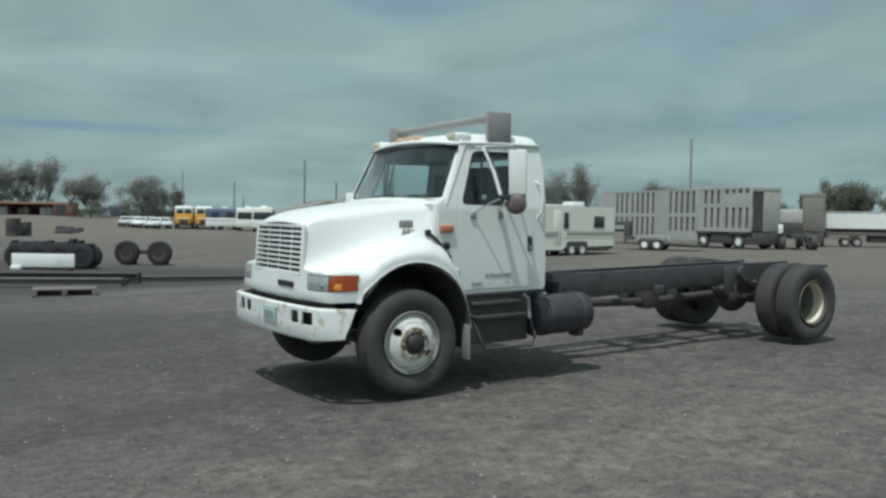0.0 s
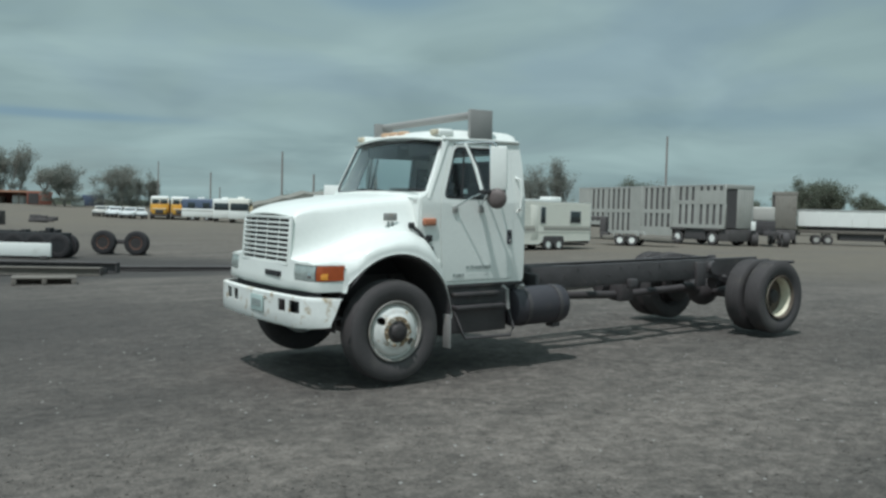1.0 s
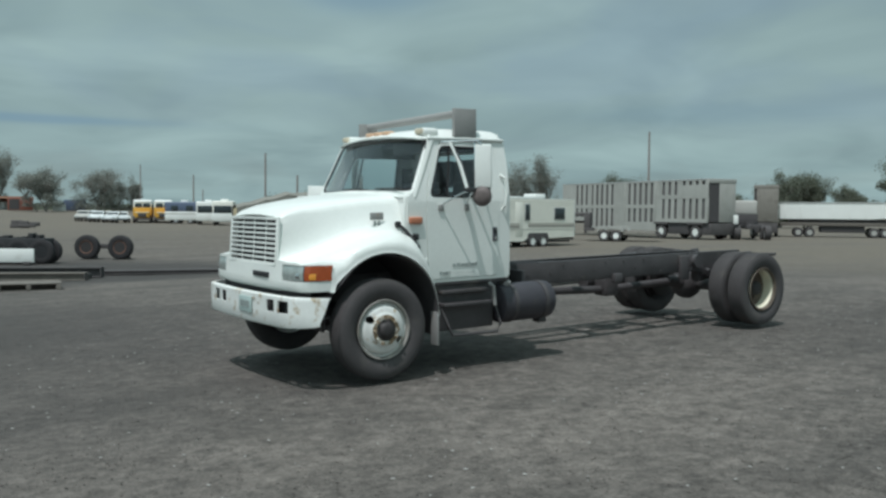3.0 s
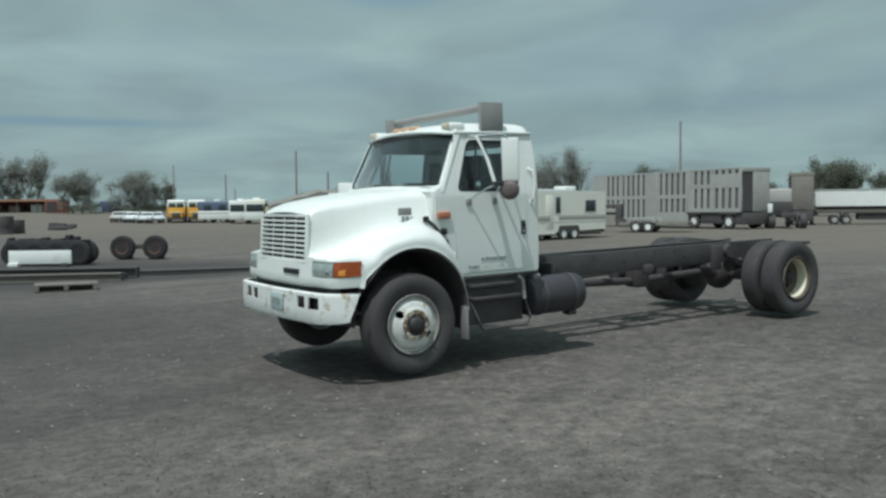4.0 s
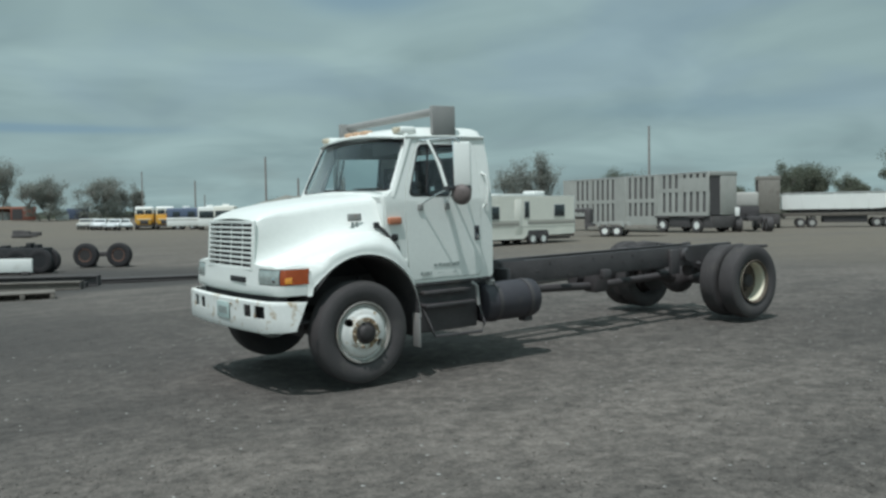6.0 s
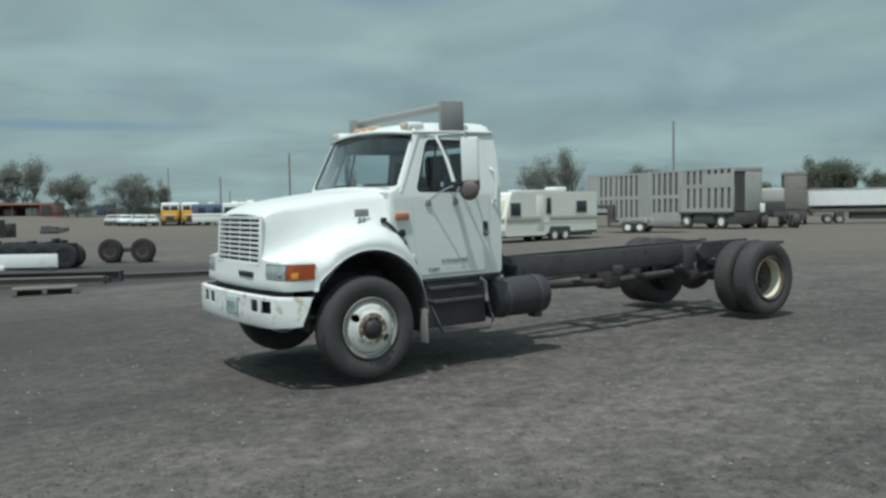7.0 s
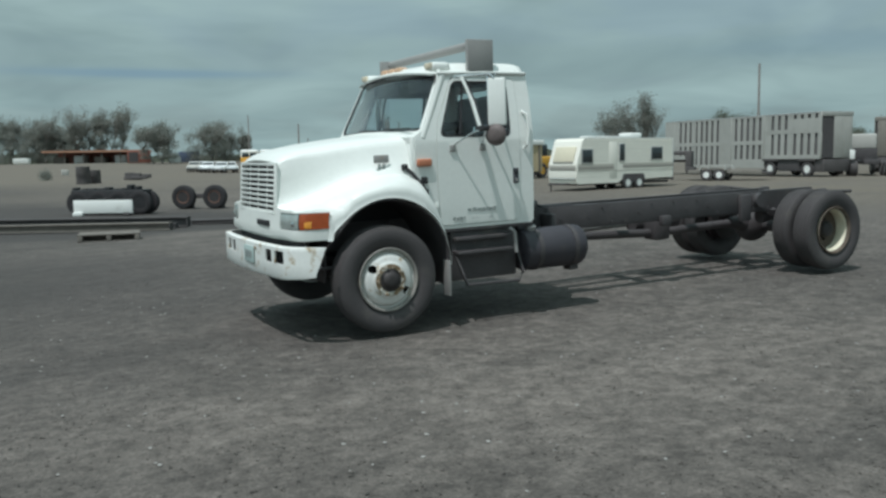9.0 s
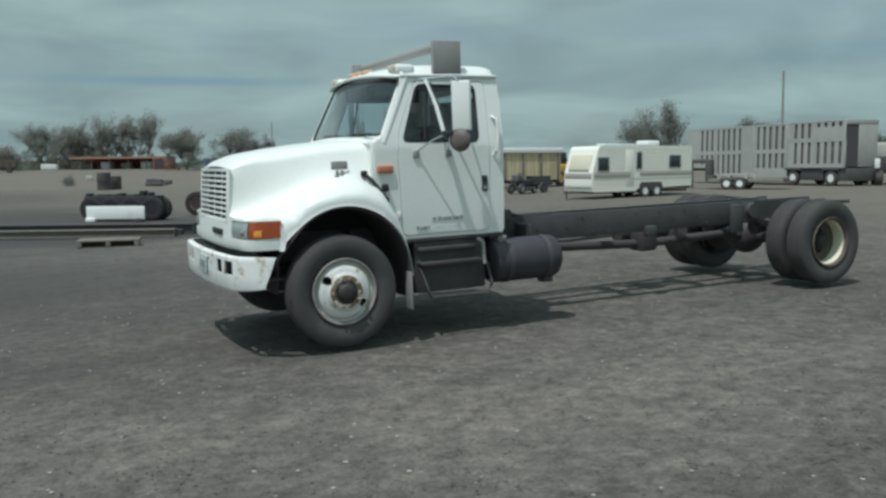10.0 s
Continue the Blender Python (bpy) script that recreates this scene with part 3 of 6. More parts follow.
    bm = panel_with_hole(B(), outer, hole, (0, 2.06), front, 4)
    part("windscreen_frame", thicken(bm, 0.010), WHITE, truck)
    pts = [(0.484 + 0.280 * k, -0.924 + 0.080 * k + 0.014 * k * k, 1.735 + 0.60 * k) for k in (0.0, 0.2, 0.4, 0.6, 0.8, 1.0)]
    part("windscreen_pillar", pipe(B(), pts, 0.043, 16), WHITE, truck)
    inn = [(y * 0.978, 2.06 + (z - 2.06) * 0.945) for y, z in hole]
    fwd = lambda y, z: (front(y, z)[0] - 0.006, y, z)
    part("windscreen_seal", thicken(panel_with_hole(B(), hole, inn, (0, 2.06), fwd, 1), 0.014), SEAL, truck)
    ws = part("windscreen", thicken(sheet(B(), inn, lambda y, z: (front(y, z)[0] + 0.006, y, z), 5, (0, 2.06)), 0.006), GLASS, truck, "tinted bowed windscreen")
    ws.visible_shadow = False
    for y0 in (-0.42, 0.25):
        bm = rod(B(), (0.345, y0, 1.835), (front(y0 - 0.30, 1.835)[0] - 0.022, y0 - 0.42, 1.832), 0.006, 6)
        w = part("wiper", bm, PLASTIC, truck)
        part("wiper_blade", rod(B(), (front(y0 - 0.1, 1.83)[0] - 0.012, y0 - 0.05, 1.828), (front(y0 - 0.5, 1.83)[0] - 0.012, y0 - 0.5, 1.826), 0.006, 6), SEAL, w)
    # roof cap with a rounded brow
    rows = []
    for i in range(25):
        u = -1 + 2 * i / 24
        row = []
        for j in range(29):
            v = -1 + 2 * j / 28
            hx = (0.575 if u > 0 else 0.535) - 0.012 * v ** 4
            x = 1.150 + hx * u - 0.06 * (1 - v * v) * max(0, -u)
            y = 0.865 * v * (1 - 0.02 * u * u)
            z = 2.335 + 0.125 * ((1 - u ** 14) ** 0.5 if u > 0 else 1 - abs(u) ** 3) * (1 - abs(v) ** 9) ** 0.5 + 0.048 * (1 - v * v) * max(0.0, -u) ** 2
            row.append((x, y, z))
        rows.append(row)
    part("roof", thicken(grid_faces(B(), rows), 0.02), WHITE, truck)
    # five clearance lamps along the brow
    for y in (-0.765, -0.17, 0.0, 0.17, 0.765):
        x = 0.645 if abs(y) < 0.5 else 0.575 + 0.085 * (y / 0.7) ** 2
        bm = box(B(), x - 0.005, x + 0.19, y - 0.075, y + 0.075, 2.36, 2.435 if abs(y) < 0.5 else 2.446, 0.032, 3)
        c = part("clearance_lamp", bm, WHITE, truck)
        part("lens", box(B(), x - 0.030, x + 0.07, y - 0.06, y + 0.06, 2.385 if abs(y) > 0.5 else 2.395, 2.440 if abs(y) > 0.5 else 2.450, 0.016, 2), SUNBLEACHED if abs(y) > 0.5 else PALELAMP, c, "sun-bleached clearance lamp lens" if abs(y) > 0.5 else "amber clearance lamp lens")
    # rear wall with a window
    rw_out = [(-0.955, 0.875), (0.955, 0.875), (0.945, 1.70), (0.845, 2.34), (-0.845, 2.34), (-0.945, 1.70)]
    rw_in = rounded([(-0.52, 1.80), (0.52, 1.80), (0.50, 2.22), (-0.50, 2.22)], 0.06)
    bm = panel_with_hole(B(), rw_out, rw_in, (0, 2.0), lambda y, z: (1.672 + 0.01 * max(0, z - 1.6), y, z), 4)
    part("cab_back", thicken(bm, 0.025), WHITE, truck)
    ob = part("rear_window", thicken(sheet(B(), rw_in, lambda y, z: (1.685 + 0.01 * max(0, z - 1.6), y, z), 2, (0, 2.0)), 0.005), GLASS, truck)
    ob.visible_shadow = False
    # floor, dash, wheel, seats, headlining
    part("cab_floor", box(B(), 0.62, 1.68, -0.93, 0.93, 0.90, 0.95, 0.01), CABIN, truck)
    part("firewall", box(B(), 0.41, 0.43, -0.90, 0.90, 1.20, 1.75, 0.006), CABIN, truck)
    part("cowl_panel", box(B(), 0.372, 0.392, -0.955, 0.955, 1.22, 1.742, 0.006), WHITE, truck)
    bm = prism(B(), [(0.41, 1.45), (0.80, 1.42), (0.84, 1.60), (0.78, 1.76), (0.62, 1.80), (0.41, 1.765)], -0.90, 0.90)
    part("dashboard", bm, CABIN, truck)
    part("headlining", box(B(), 0.84, 1.70, -0.76, 0.76, 2.325, 2.34, 0.004), CABIN, truck)
    bm = B()
    lathe(bm, [(0.205, -0.014), (0.222, -0.010), (0.228, 0.0), (0.222, 0.010), (0.205, 0.014), (0.198, 0.0)], 32, True)
    for a in (0.5, 2.64, 4.71):
        rod(bm, (0, 0, 0), (0.21 * math.cos(a), 0, 0.21 * math.sin(a)), 0.014, 8)
    rod(bm, (0, 0.02, 0), (0, -0.30, 0), 0.025, 10)
    bm.transform(Matrix.Translation((0.93, -0.45, 1.72)) @ Matrix.Rotation(radians(-90), 4, "Z") @ Matrix.Rotation(radians(-58), 4, "X"))
    part("steering_wheel", bm, PLASTIC, truck)
    for y in (-0.48, 0.42):
        w = 0.27 if y < 0 else 0.42
        bm = box(B(), 1.06, 1.52, y - w, y + w, 1.22, 1.37, 0.05, 3)
        st = part("seat", bm, SEAT, truck)
        bm = box(B(), 1.46, 1.60, y - w, y + w, 1.30, 1.92, 0.05, 3)
        part("backrest", bm, SEAT, st)
        y0, y1 = (-0.76, -0.20) if y < 0 else (-0.15, 0.22)
        part("headrest", box(B(), 1.49, 1.61, y0, y1, 1.85, 2.15, 0.05, 3), SEAT, st)
    # dark trim over the doors and on the rear pillars, visors
    for s in (-1, 1):
        part("door_header_trim", box(B(), 0.80, 1.66, min(s * 0.80, s * 0.84), max(s * 0.80, s * 0.84), 2.20, 2.33, 0.01), CABIN, truck)
        part("pillar_trim", box(B(), 1.50, 1.66, min(s * 0.86, s * 0.90), max(s * 0.86, s * 0.90), 1.30, 2.10, 0.01), CABIN, truck)
        part("sun_visor", box(B(), 0.76, 0.80, s * 0.40 - 0.28, s * 0.40 + 0.28, 2.19, 2.32, 0.008), CABIN, truck)


build_cab()

# hood and fender lines along the length
ZT = [(-0.82, 1.575), (-0.79, 1.605), (-0.74, 1.632), (-0.62, 1.672), (-0.3, 1.722), (0.05, 1.762), (0.40, 1.788)]
YT = [(-0.82, 0.572), (-0.5, 0.63), (0.0, 0.745), (0.40, 0.82)]
YS = [(-0.82, 0.585), (-0.5, 0.70), (0.0, 0.86), (0.40, 0.94)]
ZS = [(-0.82, 1.16), (-0.62, 1.22), (-0.4, 1.30), (-0.15, 1.385), (0.1, 1.43), (0.25, 1.43), (0.40, 1.37)]
YF = [(-0.82, 1.085), (-0.5, 1.115), (-0.2, 1.145), (0.1, 1.16), (0.45, 1.15), (0.66, 1.12)]
ZF = [(-0.82, 1.125), (-0.55, 1.15), (-0.42, 1.195), (-0.2, 1.285), (0.0, 1.325), (0.2, 1.32), (0.38, 1.245), (0.5, 1.12), (0.6, 0.90), (0.66, 0.62)]


NOSE = [(0.0, -0.832), (0.3, -0.829), (0.56, -0.820), (0.80, -0.802), (0.95, -0.790), (1.00, -0.774), (1.03, -0.748), (1.055, -0.700), (1.072, -0.620), (1.086, -0.495)]


def front_x(y):
    """How far forward the nose stands at a distance from the middle."""
    return lerp_table(NOSE, abs(y))


def lean(z):
    """The nose stands further out lower down."""
    return 0.075 * (z - 1.40)


def lip_z(x):
    """The lower edge of the fender with the wheel arch cut in."""
    cx, rz, z0 = 0.03, 0.618, 0.60
    rx = 0.612 if x > cx else 0.585
    k = (x - cx) / rx
    if x < -0.462:
        return 0.870
    if abs(k) >= 1:
        return 0.56
    return max(0.90 if x < 0 else 0.56, z0 + rz * math.sqrt(1 - k * k))


def swept(x, y):
    """Station x pulled back at the sides near the nose."""
    k = min(1.0, max(0.0, (-0.30 - x) / 0.52))
    return x + (front_x(y) - (-0.832)) * k


def build_hood():
    stations = [-0.825, -0.815, -0.80, -0.775, -0.74, -0.68, -0.6, -0.5, -0.4, -0.3, -0.2, -0.1, 0.0, 0.1, 0.2, 0.3, 0.385]
    rows = []
    for x in stations:
        zt, yt, ys, zs = (lerp_table(q, x) for q in (ZT, YT, YS, ZS))
        f = 0.42 + 0.58 * min(1.0, max(0.0, (x + 0.82) / 0.35))
        half = [(0.0, zt + 0.012), (yt * 0.3, zt + 0.010), (yt * 0.6, zt + 0.002 * f), (yt * 0.82, zt - 0.016 * f), (yt * 0.93, zt - 0.038 * f),
                (yt * 0.985, zt - 0.07 * f), (yt + 0.005, zt - 0.115 * f), (yt + (ys - yt) * 0.35, zt - 0.115 - (zt - 0.115 - zs) * 0.33),
                (yt + (ys - yt) * 0.7, zt - 0.115 - (zt - 0.115 - zs) * 0.68), (ys + 0.01, zs + 0.02), (ys + 0.04, zs - 0.012)]
        line = [(-y, z) for y, z in half[::-1]] + half[1:]
        rows.append([(swept(x, y) + lean(z) * max(0.0, min(1.0, (-0.55 - x) / 0.27)), y, z) for y, z in line])
    part("hood", thicken(grid_faces(B(), rows), 0.012), WHITE, truck, "glossy white sloping hood")
    # fenders
    for s in (-1, 1):
        rows = []
        xs = [-0.825, -0.80, -0.77, -0.745, -0.73, -0.71, -0.69, -0.67, -0.65, -0.63, -0.61, -0.58, -0.55, -0.525] + [-0.5 + 0.04 * k for k in range(28)] + [0.62, 0.64, 0.655]
        for x in xs:
            yf, zf = lerp_table(YF, x), lerp_table(ZF, x)
            ys, zs = lerp_table(YS, x) + 0.04, lerp_table(ZS, x) - 0.012
            if x > 0.38:
                k = (x - 0.38) / 0.275
                ys, zs = 0.975 + 0.02 * k, max(zf + 0.03 * (1 - k), lerp_table(ZS, 0.38) - 0.012 - 0.8 * k ** 1.6)
            zl = min(lip_z(swept(x, yf)), zf - 0.035)
            dy = yf - ys
            pts = [(ys, zs), (ys + dy * 0.30, zs + (zf - zs) * 0.18 + 0.004), (ys + dy * 0.60, zs + (zf - zs) * 0.50 + 0.012), (ys + dy * 0.82, zf + (zs - zf) * 0.16 + 0.004),
                   (ys + dy * 0.95, zf - 0.008), (yf, zf - 0.03), (yf + 0.008, zf - 0.03 + (zl - zf + 0.03) * 0.45), (yf + 0.004, zl + 0.012), (yf + 0.010, zl), (yf - 0.03, zl - 0.004)]
            rows.append([(swept(x, min(y, yf) if y < yf - 0.06 else yf) + lean(z) * max(0.0, min(1.0, (-0.55 - x) / 0.27)), s * y, z) for y, z in pts])
        # the lamp pocket stays open at the nose: lamps sit in front of it
        part("fender", thicken(grid_faces(B(), rows), 0.010), WHITE, truck, "white flared fender over the wheel")
        # wheel well
        rows = []
        for k in range(25):
            a = math.pi * k / 24
            x, z = 0.03 - (0.580 if math.cos(a) > 0 else 0.605) * math.cos(a), 0.60 + 0.602 * math.sin(a)
            rows.append([(x, s * 1.135, z), (x, s * 0.42, z)])
        rows = rows[1:]
        rows = [[(-0.53, s * 0.92, 0.48), (-0.53, s * 0.42, 0.48)], [(-0.53, s * 0.98, 0.78), (-0.53, s * 0.42, 0.78)]] + rows[4:] + [[(0.65, s * 1.11, 0.36), (0.65, s * 0.42, 0.36)]]
        part("wheel_well", thicken(grid_faces(B(), rows), 0.01), DUSTY, truck, "dusty black inner wheel arch")
        # rubber mud flap
        bm = box(B(), 0.618, 0.634, min(s * 1.02, s * 1.145), max(s * 1.02, s * 1.145), 0.265, 0.60, 0.004)
        part("mud_flap", bm, GREYMETAL if s < 0 else RUBBER, truck, "grey rubber mud flap")
    # nose panel with openings for grille and lamps
    half = [0.0, 0.2, 0.40, 0.545, 0.60, 0.66, 0.705, 0.78, 0.86, 0.93, 0.985, 1.02, 1.045, 1.06, 1.072, 1.080, 1.086]
    ys = [-y for y in half[:0:-1]] + half
    zs = [0.875, 0.91, 0.978, 1.112, 1.125, 1.165, 1.545, 1.562]
    rows, skip = [], set()
    for i, z in enumerate(zs):
        row = []
        for y in ys:
            zz = z if z > 0.95 else z + (0.956 - z) * 0.08 * min(1.0, max(0.0, (abs(y) - 0.50) / 0.25))
            if abs(y) > 0.60 and z > 1.126:
                top = lerp_table(ZF, -0.82) + (lerp_table(ZS, -0.82) - lerp_table(ZF, -0.82)) * max(0, (1.0 - abs(y)) / 0.4) + 0.005
                zz = 1.126 + (min(top, 1.165) - 1.126) * min(1, (z - 1.126) / 0.04)
            row.append((front_x(y) + (0.02 if z < 0.9 else 0.0) - 0.004 + lean(zz), y, zz))
        rows.append(row)
    for i in range(len(zs) - 1):
        for j in range(len(ys) - 1):
            yc, zc = (ys[j] + ys[j + 1]) / 2, (zs[i] + zs[i + 1]) / 2
            if abs(yc) < 0.545 and 1.112 < zc < 1.545:
                skip.add((i, j))
            if 0.705 < abs(yc) < 1.08 and 0.978 < zc < 1.125:
                skip.add((i, j))
            if abs(yc) > 0.62 and zc > 1.165:
                skip.add((i, j))
    part("nose_panel", thicken(grid_faces(B(), rows, skip), 0.012), WHITE, truck)
    # grille: frame, slats with a centre break, dark core behind
    tip = Matrix.Translation((-0.826, 0, 1.36)) @ Matrix.Rotation(math.atan(0.075), 4, "Y") @ Matrix.Translation((0, 0, -1.36))

    def tilted(bm):
        bm.transform(tip)
        return bm
    bm = B()
    for z0, z1 in ((1.096, 1.124), (1.540, 1.560)):
        box(bm, -0.008, 0.012, -0.572, 0.56, z0, z1, 0.006)
    for y0, y1 in ((-0.572, -0.550), (0.538, 0.560)):
        box(bm, -0.007, 0.060, y0, y1, 1.10, 1.56, 0.005)
    g = part("grille", tilted(bm), WHITE, truck, "white slatted grille with a dark core")
    z0 = 1.122
    for k in range(10):
        top = 1.130 + k * 0.0470 if k < 9 else 1.542
        part("slat", tilted(box(B(), -0.007, 0.005, -0.555, 0.540, z0, top, 0.003)), WHITE, g)
        z0 = top + 0.0275
    for y in (-0.30, -0.013, 0.27):
        part("grille_post", tilted(box(B(), 0.006, 0.014, y - 0.008, y + 0.008, 1.12, 1.55, 0.002)), WHITE, g)
    part("grille_core", tilted(box(B(), 0.060, 0.075, -0.553, 0.553, 1.10, 1.560)), SEAL, g)
    part("emblem", box(B(), -0.879, -0.852, -0.45, -0.10, 0.985, 1.036, 0.006), SEAL, truck, "small dark nose emblem bar")
    # black strip under the nose
    rows = []
    for z in (0.80, 0.925):
        rows.append([(front_x(y) + 0.035, y, z) for y in ys if abs(y) < 1.03])
    part("lower_valance", thicken(grid_faces(B(), rows), 0.02), BLACK, truck)
    # plate added below the nose to block sun, so its ground shadow is solid
    part("nose_shadow_plate", box(B(), -0.86, -0.45, -0.95, 0.95, 0.60, 0.63, 0.01), BLACK, truck)
    part("radiator_shroud", box(B(), -0.66, -0.60, -0.80, 0.80, 0.62, 1.10, 0.02), BLACK, truck)
    # headlamps with amber corner lenses
    for s in (-1, 1):
        def lamp(y0, y1, z0, z1, n, out):
            rows = []
            for i in range(4):
                z = z0 + (z1 - z0) * i / 3
                rows.append([(front_x(y) + lean(z) - out * (1.0 if y < 1.02 else 0.3) + 0.008 * abs(2 * i / 3 - 1) ** 4, s * (y + (out * 0.8 if y > 1.0 else 0)), z) for y in [y0 + (y1 - y0) * j / n for j in range(n + 1)]])
            return thicken(grid_faces(B(), rows), 0.03)
        lampset = part("headlamp", lamp(0.712, 1.022, 0.985, 1.118, 10, 0.004), LENS, truck, "hazy rectangular headlamp with amber corner lens")
        part("corner_lens", lamp(1.030, 1.086, 0.983, 1.120, 16, 0.010), AMBER, lampset, "amber wrap-round turn lens")
        # small pale patches laid on both lenses as highlights
        part("lens_glint", lamp(1.050, 1.066, 0.995, 1.050, 6, 0.013), AMBERGLINT, lampset, "pale highlight put on the amber lens")
        part("lens_glint", lamp(0.955, 1.000, 1.005, 1.060, 4, 0.009), CHROME, lampset)
        part("lamp_divider", lamp(1.022, 1.030, 0.981, 1.122, 1, 0.010), PLASTIC, lampset)
        part("lamp_bowl", lamp(0.705, 1.06, 0.978, 1.125, 10, -0.03), GREYMETAL, lampset)
        # hood side badges, marker lamp and rubber hood latch
        x, y = 0.09, s * 0.872
        bd = part("hood_badge", box(B(), x - 0.075, x + 0.075, min(y, y + s * 0.012), max(y, y + s * 0.012), 1.522, 1.594, 0.008), GREYMETAL, truck, "grey hood badge plate")
        for k in range(2):
            part("badge_mark", box(B(), x - 0.035 + 0.045 * k, x - 0.005 + 0.045 * k, min(y, y + s * 0.008), max(y, y + s * 0.008), 1.465, 1.515, 0.003), INK, bd)
        part("side_marker_lamp", box(B(), 0.405, 0.555, min(s * 0.955, s * 1.0), max(s * 0.955, s * 1.0), 1.475, 1.545, 0.016, 3), ORANGE, truck, "orange side marker lamp")
        lt = part("hood_latch", pipe(B(), [(0.30, s * 0.935, 1.475), (0.345, s * 0.985, 1.42), (0.405, s * 1.02, 1.335), (0.455, s * 1.045, 1.25)], 0.018, 8), SEAL, truck, "black rubber hood latch")
        part("latch_knob", box(B(), 0.27, 0.325, min(s * 0.905, s * 0.96), max(s * 0.905, s * 0.96), 1.45, 1.505, 0.014), SEAL, lt)
        part("latch_hook", box(B(), 0.432, 0.478, min(s * 0.98, s * 1.062), max(s * 0.98, s * 1.062), 1.205, 1.27, 0.012), SEAL, lt)
        part("latch_bracket", box(B(), 0.445, 0.500, min(s * 0.95, s * 1.01), max(s * 0.95, s * 1.01), 1.315, 1.38, 0.014), SEAL, lt)
    # cowl between hood and cab
    rows = []
    for x, dz in ((0.375, 0.0), (0.42, 0.004), (0.47, 0.03)):
        rows.append([(x - 0.06 * (1 - (y / 0.9) ** 2), y, 1.772 + dz - 0.03 * (abs(y) / 0.9) ** 3) for y in [-0.93 + 0.0775 * k for k in range(25)]])
    part("cowl", thicken(grid_faces(B(), rows), 0.012), WHITE, truck)
    for s in (-1, 1):
        bm = grid_faces(B(), [[(0.365, s * (0.93 + 0.028 * min(1, (1.745 - z) / 0.2)), z), (0.50, s * 0.963, z)] for z in (1.22, 1.4, 1.6, 1.70, 1.745)])
        part("cowl_side", thicken(bm, 0.015), WHITE, truck)
        part("cowl_corner", box(B(), 0.372, 0.52, min(s * 0.80, s * 0.955), max(s * 0.80, s * 0.955), 1.66, 1.768, 0.024, 3), WHITE, truck)


build_hood()


def build_bumper():
    def fx(y):
        a = abs(y)
        return -0.985 + 0.05 * (a / 0.9) ** 2 + (0.285 * ((a - 0.9) / 0.31) ** 1.9 if a > 0.9 else 0)
    ys = sorted({round(v, 3) for v in [-1.21, -1.19, -1.16, -1.11, -1.05, -0.97, -0.9, -0.82, -0.75, -0.61, -0.46, -0.3, -0.1, 0.1, 0.25, 0.36, 0.50, 0.57, 0.72, 0.9, 0.98, 1.05, 1.11, 1.16, 1.19, 1.21]})
    prof = [(0.05, 0.845), (0.012, 0.845), (0.0, 0.835), (0.0, 0.805), (0.0, 0.692), (0.0, 0.575), (0.012, 0.555), (0.05, 0.552)]
    rows, skip = [], set()
    for y in ys:
        lift = 0.025 * max(0, (abs(y) - 0.95) / 0.26) ** 2
        e = max(0.0, (abs(y) - 1.05) / 0.16) ** 2
        rows.append([(fx(y) + d * (1 - 0.8 * e) - 0.085 * e * (0.84 - z) / 0.28, y * (1 - 0.035 * e * (0.84 - z) / 0.28), z - 0.010 * max(0, (abs(y) - 0.9) / 0.3) if z > 0.8 else z + (lift if z < 0.6 else 0)) for d, z in prof])
    for i in range(len(ys) - 1):
        yc = (ys[i] + ys[i + 1]) / 2
        if any(a < yc < b for a, b in ((-0.97, -0.82), (-0.75, -0.61), (0.36, 0.50), (0.57, 0.72))):
            skip.add((i, 3))
    bp = part("bumper", thicken(grid_faces(B(), rows, skip), 0.012), BUMPER, truck, "chipped white steel bumper with rust spots")
    # dark plates behind the slots stand in for the shade inside them
    for y in (-0.895, -0.68, 0.43, 0.645):
        part("slot_shade", box(B(), fx(y) + 0.055, fx(y) + 0.07, y - 0.09, y + 0.09, 0.66, 0.83), SEAL, bp)
    pl = part("number_plate", box(B(), fx(0) - 0.012, fx(0) - 0.004, -0.33, -0.025, 0.645, 0.80, 0.004), PLATE, bp, "pale blank number plate")
    for k in range(5):
        part("plate_bar", box(B(), fx(0) - 0.0165, fx(0) - 0.0120, -0.285 + k * 0.045, -0.255 + k * 0.045, 0.69, 0.755), INK, pl)
    rnd = random.Random(5)
    for k in range(6):
        y, z = rnd.uniform(-0.85, -0.2), rnd.uniform(0.62, 0.80)
        part("bolt_head", rod(B(), (fx(y) + 0.004, y, z), (fx(y) - 0.008, y, z), 0.009, 8), RUST, bp)
    for y in (-0.40, 0.40):
        part("bumper_bracket", box(B(), -0.95, -0.55, y - 0.05, y + 0.05, 0.62, 0.78, 0.01), BLACK, bp)


build_bumper()


